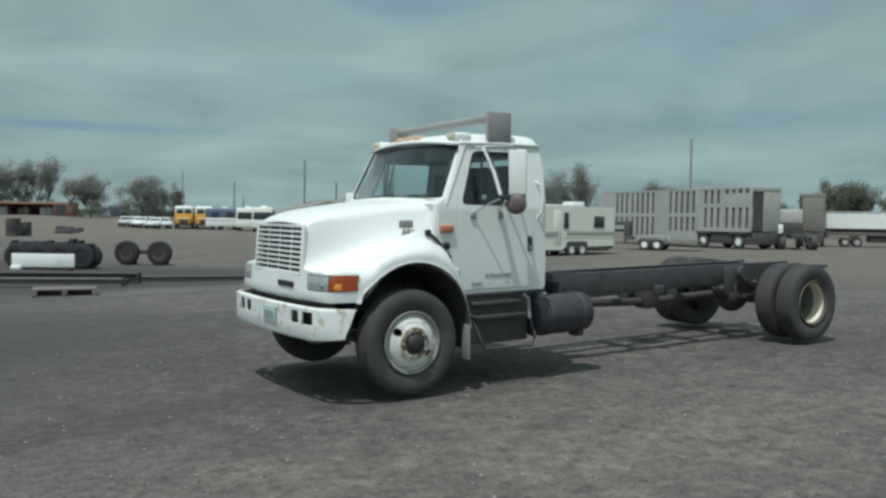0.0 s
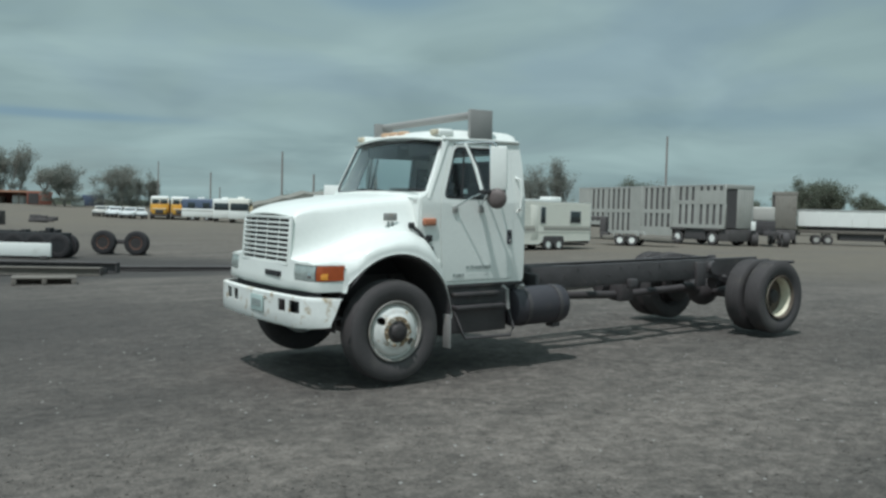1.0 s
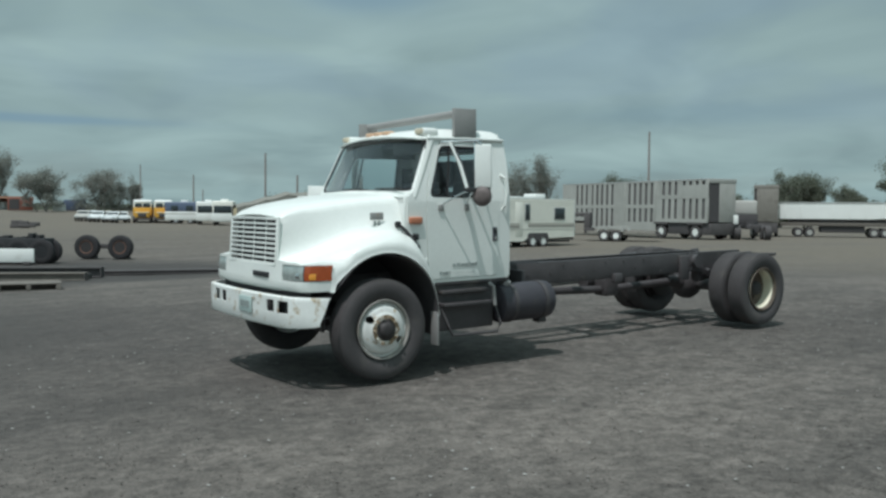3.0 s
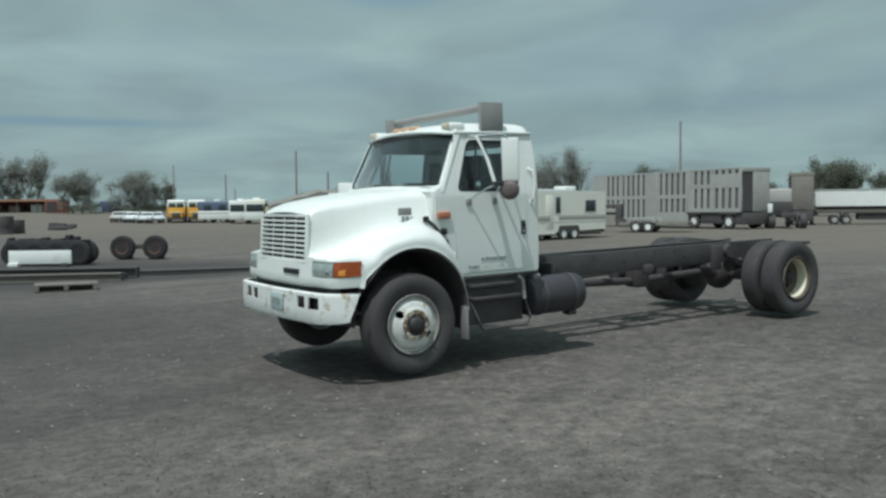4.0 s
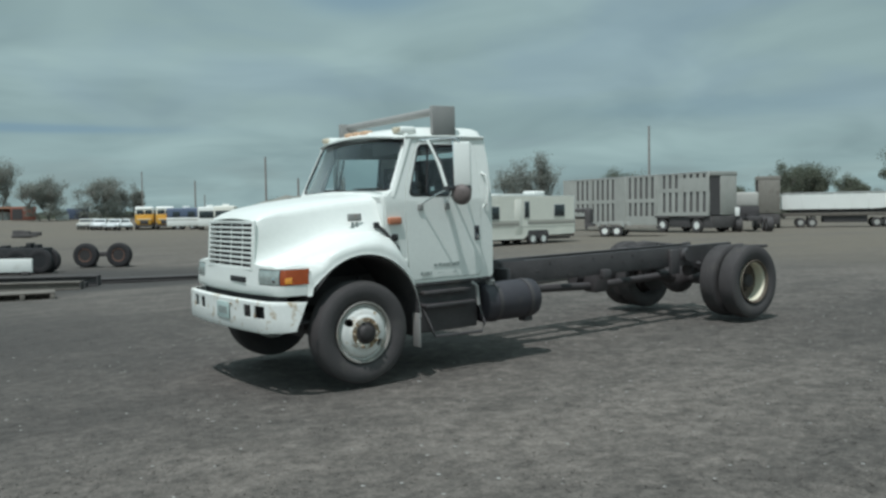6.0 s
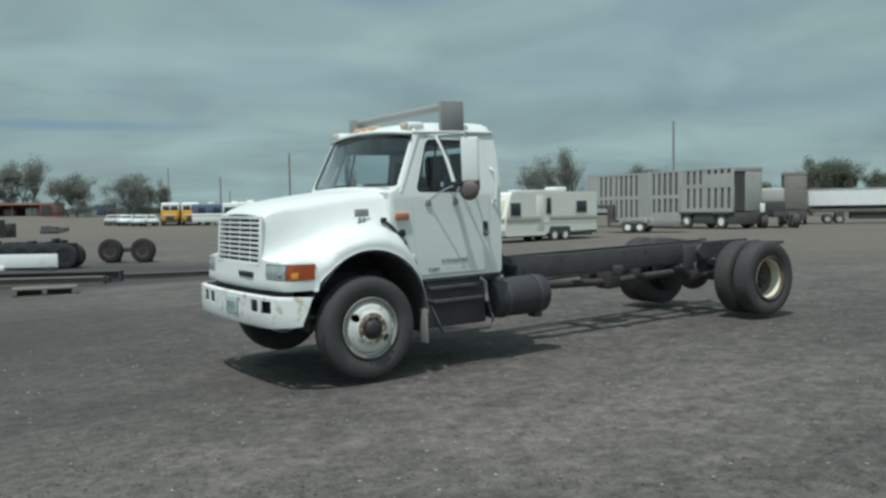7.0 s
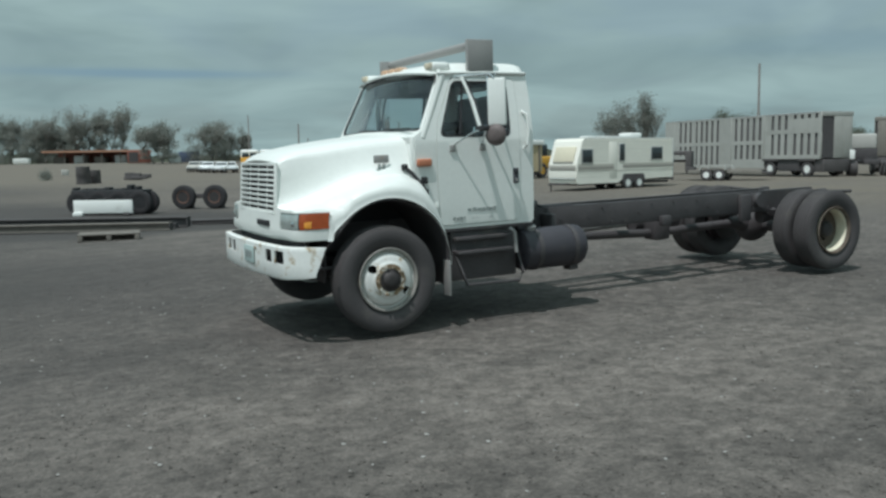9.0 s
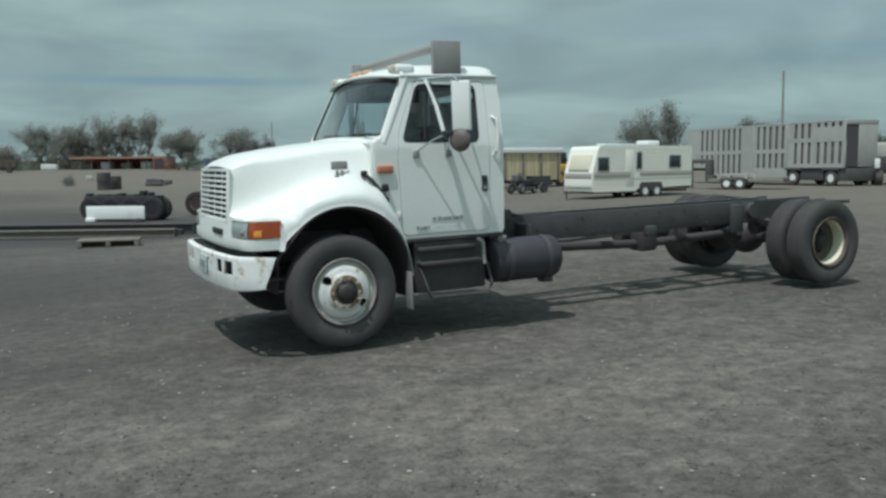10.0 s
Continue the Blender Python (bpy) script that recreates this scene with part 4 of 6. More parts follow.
def tyre_mesh(width):
    """A worn ribbed truck tyre about the y axis."""
    h, r = width / 2, R_TYRE
    p = [(0.280, -h * 0.60), (0.300, -h * 0.76), (0.345, -h * 0.93), (0.385, -h), (0.425, -h * 0.985), (0.452, -h * 0.93), (0.468, -h * 0.86)]
    tread = []
    ribs = 5
    for k in range(ribs):
        a = -h * 0.82 + 1.64 * h * k / ribs
        b = -h * 0.82 + 1.64 * h * (k + 1) / ribs
        crown = lambda y: r - 0.010 * (y / h) ** 2
        g = 0.006
        tread += [(crown(a) - 0.010, a + g), (crown(a), a + g + 0.002), (crown(b), b - g - 0.002), (crown(b) - 0.010, b - g)]
    q = [(rr, -y) for rr, y in p[::-1]]
    bm = lathe(B(), p + tread + q + [(0.276, h * 0.3), (0.276, -h * 0.3)], 56, True)
    return bm


def rim_front(bm):
    """Dished-out front disc wheel, outside towards -y, about the y axis."""
    lathe(bm, [(0.305, -0.105), (0.300, -0.112), (0.292, -0.108), (0.285, -0.085), (0.270, -0.075), (0.262, -0.060), (0.258, -0.020), (0.255, 0.08), (0.285, 0.10), (0.302, 0.112),
               (0.296, 0.104), (0.262, 0.09), (0.268, 0.0), (0.272, -0.06), (0.296, -0.095)], 48, True)
    return bm


def disc_front():
    """The convex disc with two hand holes."""
    prof = [(0.262, -0.045), (0.258, -0.078), (0.244, -0.102), (0.222, -0.116), (0.195, -0.124), (0.178, -0.130), (0.167, -0.140), (0.156, -0.144), (0.112, -0.144)]
    fine = []
    for (r0, y0), (r1, y1) in zip(prof, prof[1:]):
        fine += [(r0 + (r1 - r0) * q / 3, y0 + (y1 - y0) * q / 3) for q in range(3)]
    prof = fine + [prof[-1]]
    seg = 120
    rows = []
    for k in range(seg + 1):
        a = k * math.tau / seg
        rows.append([(r * math.cos(a), y, r * math.sin(a)) for r, y in prof])
    skip = set()
    for c in (146, 326):
        hx, hz = 0.208 * math.cos(radians(c)), 0.208 * math.sin(radians(c))
        for k in range(seg):
            for j in range(len(prof) - 1):
                q = [rows[k][j], rows[k + 1][j + 1]]
                x, z = (q[0][0] + q[1][0]) / 2, (q[0][2] + q[1][2]) / 2
                if (x - hx) ** 2 + (z - hz) ** 2 < 0.041 ** 2:
                    skip.add((k, j))
    bm = grid_faces(B(), rows, skip)
    bmesh.ops.remove_doubles(bm, verts=bm.verts[:], dist=1e-4)
    return thicken(bm, 0.012)


def place_wheel_front(s):
    turn = Matrix.Translation((0, s * 1.03, R_TYRE)) @ Matrix.Rotation(0 if s < 0 else math.pi, 4, "Z")
    bm = tyre_mesh(0.255)
    bm.transform(turn)
    wheel = part("wheel", bm, RUBBER, truck, "black front tyre on a white steel wheel")
    turn = turn @ Matrix.Diagonal((0.93, 1.0, 0.93, 1.0))
    bm = rim_front(B())
    bm.transform(turn)
    rim = part("rim", bm, RIM, wheel, "white painted rim with rust")
    # outer ring in a darker grey-brown than the rim
    bm = lathe(B(), [(0.312, -0.110), (0.306, -0.118), (0.292, -0.114), (0.282, -0.094), (0.278, -0.080), (0.288, -0.080), (0.305, -0.100)], 48, True)
    bm.transform(turn)
    part("flange", bm, FLANGE, rim, "grey-brown rim flange")
    bm = disc_front()
    bm.transform(turn)
    part("disc", bm, RIM, rim, "white dished wheel disc with hand holes")
    bm = lathe(B(), [(0.155, -0.146), (0.155, -0.1515), (0.112, -0.1515), (0.112, -0.146)], 40, True)
    bm.transform(turn)
    part("mounting_ring", bm, RUST, rim, "rusty bolt ring")
    for k in range(10):
        a = k * math.tau / 10
        bm = rod(B(), (0.137 * math.cos(a), -0.148, 0.137 * math.sin(a)), (0.137 * math.cos(a), -0.176, 0.137 * math.sin(a)), 0.016, 6, 0.013)
        bm.transform(turn)
        part("lug_nut", bm, RUST, rim)
    bm = lathe(B(), [(0.114, -0.07), (0.112, -0.152), (0.104, -0.156), (0.088, -0.158), (0.076, -0.178), (0.060, -0.190), (0.025, -0.193), (0.0005, -0.193)], 32)
    bm.transform(turn)
    part("hub", bm, HUB, rim, "dark greasy hub cap")
    bm = lathe(B(), [(0.05, 0.0), (0.254, 0.0), (0.254, 0.13), (0.27, 0.135), (0.27, 0.145), (0.05, 0.145)], 32)
    bm.transform(turn)
    part("brake_drum", bm, HUB, rim, "dark brake drum and backing plate")


def place_wheel_rear(s, yc, outer):
    turn = Matrix.Translation((WB, s * yc, R_TYRE)) @ Matrix.Rotation(0 if s < 0 else math.pi, 4, "Z")
    bm = tyre_mesh(0.245)
    bm.transform(turn)
    wheel = part("wheel", bm, RUBBER, truck, "black dual rear tyre with a pale rim")
    turn = turn @ Matrix.Diagonal((0.93, 1.0, 0.93, 1.0))
    bm = rim_front(B())
    bm.transform(turn)
    rim = part("rim", bm, RIM_IN if outer else HUB, wheel, "pale cream rim" if outer else "")
    if outer:
        bm = lathe(B(), [(0.308, -0.108), (0.302, -0.116), (0.288, -0.112), (0.276, -0.092), (0.272, -0.078), (0.282, -0.078), (0.300, -0.100)], 48, True)
        bm.transform(turn)
        part("flange", bm, DARKBROWN, rim, "dirty dark rim flange")
        # disc coloured dark to carry the shade inside the rim
        bm = lathe(B(), [(0.258, 0.055), (0.235, 0.075), (0.20, 0.085), (0.165, 0.10), (0.112, 0.10), (0.112, 0.112), (0.165, 0.112), (0.21, 0.10), (0.258, 0.07)], 48, True)
        bm.transform(turn)
        part("disc", bm, DARKBROWN, rim, "deep-dished wheel disc coloured dark for its shade")
        for k in range(10):
            a = k * math.tau / 10
            bm = rod(B(), (0.137 * math.cos(a), 0.10, 0.137 * math.sin(a)), (0.137 * math.cos(a), 0.055, 0.137 * math.sin(a)), 0.017, 6, 0.014)
            bm.transform(turn)
            part("lug_nut", bm, HUB, rim)
        bm = lathe(B(), [(0.110, 0.10), (0.105, 0.02), (0.090, -0.02), (0.075, -0.03), (0.045, -0.035), (0.0005, -0.035)], 32)
        bm.transform(turn)
        part("hub", bm, HUB, rim, "dark axle hub")
    else:
        bm = lathe(B(), [(0.02, 0.02), (0.245, 0.02), (0.252, 0.03), (0.252, 0.20), (0.21, 0.215), (0.02, 0.215)], 36)
        bm.transform(turn)
        part("brake_drum", bm, HUB, rim, "dark brake drum")


for s in (-1, 1):
    place_wheel_front(s)
    # the right-hand pair stands a little further in
    place_wheel_rear(s, 1.10 if s < 0 else 1.02, True)
    place_wheel_rear(s, 0.79 if s < 0 else 0.71, False)


def build_chassis():
    for s in (-1, 1):
        def rail(x0, x1, z0, z1):
            bm = box(B(), x0, x1, s * 0.43 - 0.005, s * 0.43 + 0.005, z0, z1)
            for z in (z0, z1 - 0.010):
                box(bm, x0, x1, min(s * 0.43, s * 0.345), max(s * 0.43, s * 0.345), z, z + 0.010)
            return bm
        # the frame leans a little towards its right side
        drop = 0.018 if s < 0 else 0.055
        r = part("frame_rail", rail(-0.75, 6.40, 0.715 - drop, 0.975 - drop), BLACK, truck, "black steel frame rail")
        # outer reinforcement plate and wooden sill strip on top
        part("reinforcement", box(B(), 2.2, 5.3, min(s * 0.436, s * 0.446), max(s * 0.436, s * 0.446), 0.725 - drop, 0.965 - drop, 0.003), BLACK, r)
        rnd = random.Random(7 + s)
        for k in range(26):
            x = 2.2 + 0.18 * k + rnd.uniform(-0.04, 0.04)
            z = rnd.choice((0.76, 0.84, 0.93)) - drop
            part("rivet", rod(B(), (x, s * 0.44, z), (x, s * 0.458, z), 0.012, 6), BLACK, r)
        # leaf springs
        for x0, L, z in ((0.0, 0.60, 0.64), (WB, 0.62, 0.70)):
            for k in range(5):
                l = L * (1 - 0.14 * k)
                pts = [(x0 - l, z + 0.10 - 0.018 * k), (x0, z - 0.02 - 0.018 * k), (x0 + l, z + 0.10 - 0.018 * k)]
                bm = B()
                rows = []
                for q in range(11):
                    u = -1 + 0.2 * q
                    x, zz = x0 + l * u, z - 0.02 - 0.018 * k + 0.12 * u * u * (l / L) ** 2
                    rows.append([(x, s * 0.47 - 0.035, zz), (x, s * 0.47 + 0.035, zz)])
                part("spring_leaf", thicken(grid_faces(bm, rows), 0.012), BLACK, truck)
            for dx in (-0.07, 0.07):
                part("u_bolt", pipe(B(), [(x0 + dx, s * 0.425, z - 0.16), (x0 + dx, s * 0.425, z + 0.05), (x0 + dx, s * 0.515, z + 0.05), (x0 + dx, s * 0.515, z - 0.16)], 0.011, 6), BLACK, truck)
        part("spring_hanger", box(B(), WB - 0.80, WB - 0.62, min(s * 0.44, s * 0.50), max(s * 0.44, s * 0.50), 0.60, 0.93, 0.02), BLACK, truck)
        part("spring_hanger", box(B(), WB + 0.60, WB + 0.76, min(s * 0.44, s * 0.50), max(s * 0.44, s * 0.50), 0.66, 0.93, 0.02), BLACK, truck)
        # brake chambers near the rear wheels
        part("brake_chamber", rod(B(), (WB - 0.36, s * 0.38, 0.62), (WB - 0.14, s * 0.40, 0.66), 0.085, 16), BLACK, truck)
        part("shock_absorber", rod(B(), (0.28, s * 0.52, 0.55), (0.32, s * 0.50, 0.95), 0.035, 12), BLACK, truck)
        # spring-side bracket with a round cap
        part("frame_bracket", box(B(), WB - 0.62, WB - 0.42, min(s * 0.445, s * 0.50), max(s * 0.445, s * 0.50), 0.70, 0.945, 0.03), BLACK, truck)
        part("bracket_cap", rod(B(), (WB - 0.52, s * 0.50, 0.85), (WB - 0.52, s * 0.56, 0.85), 0.085, 16), BLACK, truck)
    for x in (-0.6, 1.2, 2.4, 3.5, 4.6, 5.35, 6.1, 6.34):
        part("crossmember", box(B(), x - 0.06, x + 0.06, -0.425, 0.425, 0.70, 0.88, 0.012), BLACK, truck)
    # axles, differential, driveshaft
    bm = rod(B(), (0, -0.95, 0.44), (0, 0.95, 0.44), 0.055, 12)
    box(bm, -0.07, 0.07, -0.80, 0.80, 0.35, 0.47, 0.02)
    part("front_axle", bm, BLACK, truck)
    bm = rod(B(), (WB, -0.80, R_TYRE), (WB, 0.80, R_TYRE), 0.085, 20)
    part("rear_axle", bm, BLACK, truck)
    bm = B()
    bmesh.ops.create_uvsphere(bm, u_segments=24, v_segments=14, radius=0.225, matrix=Matrix.Translation((WB - 0.05, 0.02, R_TYRE)) @ Matrix.Diagonal((1.15, 0.85, 1.0, 1)))
    rod(bm, (WB - 0.22, 0, R_TYRE + 0.02), (WB - 0.50, 0, R_TYRE + 0.06), 0.11, 16, 0.06)
    part("differential", bm, BLACK, truck)
    part("driveshaft", rod(B(), (WB - 0.5, 0, 0.53), (4.15, 0, 0.50), 0.05, 14), BLACK, truck)
    part("driveshaft", rod(B(), (4.15, 0, 0.50), (1.75, 0, 0.60), 0.05, 14), BLACK, truck)
    part("carrier_bearing", box(B(), 4.02, 4.26, -0.13, 0.13, 0.42, 0.70, 0.04), BLACK, truck)
    part("exhaust_pipe", pipe(B(), [(1.3, 0.25, 0.62), (2.2, 0.26, 0.60), (3.2, 0.28, 0.60), (4.0, 0.28, 0.62), (4.2, 0.30, 0.60)], 0.045, 12), GREYMETAL, truck)
    # engine, gearbox, radiator, inner skirts that fill the engine bay
    part("engine", box(B(), -0.45, 0.55, -0.30, 0.30, 0.62, 1.45, 0.04), BLACK, truck)
    part("oil_pan", box(B(), -0.35, 0.45, -0.20, 0.20, 0.42, 0.64, 0.04), BLACK, truck)
    part("gearbox", rod(B(), (0.5, 0, 0.80), (1.7, 0, 0.72), 0.26, 20, 0.14), BLACK, truck)
    part("radiator", box(B(), -0.76, -0.66, -0.50, 0.50, 0.72, 1.55, 0.02), BLACK, truck)
    for s in (-1, 1):
        part("inner_skirt", box(B(), -0.62, 0.66, s * 0.40 - 0.01, s * 0.40 + 0.01, 0.62, 1.36), SEAL, truck)
        part("steering_link", rod(B(), (-0.55, s * 0.50, 0.60), (0.0, s * 0.62, 0.52), 0.025, 8), BLACK, truck)
    # fuel tank with straps, near side and a smaller one on the far side
    for s, x0, x1 in ((-1, 1.56, 2.31), (1, 1.6, 2.4)):
        bm = lathe(B(), [(0.02, 0.0), (0.175, 0.0), (0.200, 0.014), (0.210, 0.04), (0.210, x1 - x0 - 0.07), (0.203, x1 - x0 - 0.035), (0.180, x1 - x0 - 0.012), (0.13, x1 - x0), (0.02, x1 - x0)], 40)
        bm.transform(Matrix.Translation((x0, s * 0.86, 0.590)) @ Matrix.Rotation(radians(-90), 4, "Z"))
        tk = part("fuel_tank", bm, TANK_BLACK, truck, "black cylindrical fuel tank on straps")
        for x in (x0 + 0.16, x1 - 0.16):
            bm = lathe(B(), [(0.211, -0.025), (0.217, -0.025), (0.217, 0.025), (0.211, 0.025)], 40, True)
            bm.transform(Matrix.Translation((x, s * 0.86, 0.590)) @ Matrix.Rotation(radians(-90), 4, "Z"))
            part("tank_strap", bm, BLACK, tk)
            part("tank_bracket", box(B(), x - 0.03, x + 0.03, min(s * 0.44, s * 0.66), max(s * 0.44, s * 0.66), 0.40, 0.90, 0.01), BLACK, tk)
        part("filler_cap", rod(B(), (x0 + 0.12, s * 0.90, 0.775), (x0 + 0.12, s * 0.92, 0.835), 0.05, 16), GREYMETAL, tk)
        part("drain_bracket", box(B(), x1 - 0.16, x1 - 0.05, s * 0.86 - 0.06, s * 0.86 + 0.06, 0.335, 0.40, 0.01), BLACK, tk)
        # step box below the door
        bm = box(B(), 0.76, 1.50, min(s * 0.55, s * 0.92), max(s * 0.55, s * 0.92), 0.36, 0.84, 0.02)
        sb = part("step_box", bm, BLACK, truck, "black battery box with steps")
        for z, out in ((0.645, 1.04), (0.775, 1.0)):
            part("step_tread", box(B(), 0.78, 1.40, min(s * 0.90, s * out), max(s * 0.90, s * out), z - 0.02, z + 0.012, 0.006), BLACK, sb)
        part("step_hoop", pipe(B(), [(0.80, s * 0.95, 0.62), (0.82, s * 1.05, 0.42), (0.86, s * 1.06, 0.335), (1.44, s * 1.06, 0.325), (1.49, s * 1.05, 0.40), (1.50, s * 0.95, 0.60)], 0.016, 8), BLACK, sb)
        part("step_post", pipe(B(), [(1.38, s * 1.0, 0.84), (1.41, s * 1.04, 0.80), (1.42, s * 1.05, 0.60)], 0.018, 8), GREYMETAL, sb)
    # air tanks, valves and hoses behind the cab
    part("air_tank", rod(B(), (2.20, -0.28, 0.62), (2.70, -0.28, 0.62), 0.095, 20), BLACK, truck)
    part("air_tank", rod(B(), (3.9, 0.18, 0.62), (4.6, 0.18, 0.62), 0.105, 20), BLACK, truck)
    part("junction_box", box(B(), 1.80, 2.02, -0.56, -0.44, 0.92, 1.05, 0.02), BLACK, truck)
    part("valve", box(B(), 3.78, 3.92, -0.52, -0.44, 0.64, 0.76, 0.02), BLACK, truck)
    part("hose", pipe(B(), [(1.72, -0.35, 1.02), (1.9, -0.36, 1.05), (2.2, -0.38, 0.96), (2.6, -0.39, 0.95)], 0.02, 8), PLASTIC, truck)
    part("hose", pipe(B(), [(1.72, 0.05, 1.00), (2.0, 0.0, 1.03), (2.3, -0.02, 0.93), (3.4, -0.02, 0.90)], 0.022, 8), PLASTIC, truck)
    part("cab_mount", box(B(), 1.55, 1.75, -0.40, 0.40, 0.86, 0.97, 0.02), BLACK, truck)
    part("tail_plate", box(B(), 6.40, 6.43, -0.44, 0.44, 0.66, 0.90, 0.004), BLACK, truck)
    for s in (-1, 1):
        part("tail_lamp", box(B(), 6.43, 6.47, s * 0.38 - 0.06, s * 0.38 + 0.06, 0.80, 0.90, 0.012), BLACK, truck)
        part("mud_flap_bracket", rod(B(), (6.28, s * 0.44, 0.90), (6.28, s * 1.1, 0.93), 0.02, 8), BLACK, truck)


build_chassis()


def build_mirrors_and_rack():
    for s in (-1, 1):
        spin = Matrix.Translation((1.112, s * 1.26, 0)) @ Matrix.Rotation(radians(-s * 46), 4, "Z")
        bm = box(B(), -0.025, 0.025, -0.084, 0.084, 1.830, 2.262, 0.012, 3)
        bm.transform(spin)
        mr = part("mirror", bm, WHITE, truck, "tall white-backed mirror on chrome arms")
        bm = box(B(), 0.026, 0.030, -0.074, 0.074, 1.845, 2.245, 0.004)
        bm.transform(spin)
        part("mirror_face", bm, MIRROR_GLASS, mr)
        bm = box(B(), -0.006, 0.012, 0.080 if s < 0 else -0.094, 0.094 if s < 0 else -0.080, 1.80, 2.285, 0.004)
        bm.transform(spin)
        part("mirror_edge", bm, CHROME, mr)
        part("upper_arm", pipe(B(), [(0.86, s * 0.885, 2.30), (0.92, s * 1.0, 2.305), (1.06, s * 1.23, 2.30), (1.09, s * 1.255, 2.25)], 0.013, 8), CHROME, mr)
        part("rear_arm", pipe(B(), [(1.25, s * 0.885, 2.30), (1.15, s * 1.06, 2.305), (1.10, s * 1.25, 2.30)], 0.012, 8), CHROME, mr)
        # white paint imitates the bright reflection of a chrome tube
        part("front_strut", pipe(B(), [(0.905, s * 0.98, 2.295), (0.94, s * 1.10, 2.05), (0.97, s * 1.17, 1.83)], 0.019, 10), WHITE, mr, "mirror strut painted white for bright chrome")
        # thin black tube drawn in as the dark shaded edge beside the strut
        part("strut_shade", pipe(B(), [(0.945, s * 0.98, 2.27), (0.975, s * 1.10, 2.05), (1.0, s * 1.17, 1.83)], 0.010, 6), PLASTIC, mr)
        part("clamp", box(B(), 0.955, 1.045, min(s * 1.12, s * 1.25), max(s * 1.12, s * 1.25), 1.785, 1.83, 0.012), PLASTIC, mr)
        part("lower_arm", pipe(B(), [(0.785, s * 0.97, 1.635), (0.80, s * 1.0, 1.67), (0.90, s * 1.12, 1.76), (0.99, s * 1.19, 1.805)], 0.008, 8), CHROME, mr)
        part("rear_lower_arm", pipe(B(), [(1.11, s * 0.97, 1.64), (1.10, s * 1.0, 1.69), (1.03, s * 1.19, 1.80)], 0.008, 8), CHROME, mr)
        for x in (0.785, 1.11):
            part("arm_foot", box(B(), x - 0.03, x + 0.03, min(s * 0.966, s * 0.99), max(s * 0.966, s * 0.99), 1.60, 1.665, 0.008), GREYMETAL, mr)
        bm = lathe(B(), [(0.002, -0.03), (0.05, -0.028), (0.085, -0.012), (0.10, 0.01), (0.102, 0.02), (0.002, 0.02)], 28)
        bm.transform(Matrix.Translation((1.07, s * 1.28, 1.745)) @ Matrix.Rotation(radians(-90 - s * 38), 4, "Z"))
        part("convex_mirror", bm, CONVEX, mr, "round convex mirror with a dark back")
        part("convex_stem", rod(B(), (1.06, s * 1.265, 1.74), (1.06, s * 1.255, 1.84), 0.012, 8), PLASTIC, mr)
    # roof bar with square end plates on short feet
    rack = part("roof_bar", rod(B(), (1.09, -0.84, 2.600), (1.03, 0.86, 2.572), 0.042, 16), GREYMETAL, truck, "grey steel roof bar with square end plates")
    part("end_plate", box(B(), 1.03, 1.315, -0.885, -0.835, 2.362, 2.657, 0.008), GREYMETAL, rack)
    part("end_plate", box(B(), 0.905, 1.145, 0.84, 0.89, 2.34, 2.615, 0.008), GREYMETAL, rack)


build_mirrors_and_rack()

# ---- the yard behind: trailers, vehicles, poles, trees ----
RUSTRED = mat("red_brown_rust", (0.16, 0.085, 0.06), 0.8, var=0.3, scale=9, bump=0.2)
OILY = mat("oily_black_rubber", (0.026, 0.024, 0.026), 0.8, var=0.25, bump=0.15)
CREAM = mat("cream_caravan_skin", (0.84, 0.82, 0.74), 0.45, var=0.05, scale=1.5, bump=0.02, dirt=(0.60, 0.57, 0.48), amount=0.36, dscale=0.8, sharp=0.3)
PALEGREY = mat("dusty_pale_grey_paint", (0.46, 0.45, 0.42), 0.6, var=0.12, scale=1.5, bump=0.03, dirt=(0.26, 0.24, 0.21), amount=0.42, dscale=1.5, sharp=0.3)
STRIPE = mat("taupe_stripe", (0.33, 0.31, 0.28), 0.5, var=0.08, bump=0.02)
STRIPE_PALE = mat("pale_taupe_stripe", (0.50, 0.48, 0.43), 0.5, var=0.08, bump=0.02)
GUARD = mat("beige_flap_plastic", (0.66, 0.61, 0.47), 0.55, var=0.06, bump=0.02)
TARP = mat("grey_brown_tarpaulin", (0.215, 0.21, 0.185), 0.8, var=0.2, scale=1.2, bump=0.1, bscale=8)
ROOFGREY = mat("grey_roof_skin", (0.45, 0.46, 0.45), 0.6, var=0.1, bump=0.03)
DARKGLASS = mat("dark_window_glass", (0.035, 0.045, 0.05), 0.12, var=0.1, bump=0.0)
SLATALU = mat("dull_aluminium_slats", (0.40, 0.40, 0.375), 0.55, 0.10, var=0.12, scale=1.5, bump=0.04, dirt=(0.31, 0.30, 0.275), amount=0.45, dscale=0.9, sharp=0.3, random_tint=0.08)
DRAB = mat("drab_brown_weathered_steel", (0.23, 0.215, 0.19), 0.7, 0.1, var=0.2, scale=1.5, bump=0.05, dirt=(0.10, 0.085, 0.07), amount=0.48, dscale=1.5, sharp=0.3)
DARKIN = mat("dark_trailer_inside", (0.075, 0.07, 0.072), 0.9, var=0.2, bump=0.05)
# grey lifted to stand for daylight coming in through the slats
SLATINSIDE = mat("half_lit_trailer_inside", (0.13, 0.125, 0.125), 0.9, var=0.2, bump=0.05)
TAN = mat("weathered_tan_boards", (0.50, 0.42, 0.27), 0.8, var=0.18, scale=3, bump=0.2, bscale=30, random_tint=0.15)
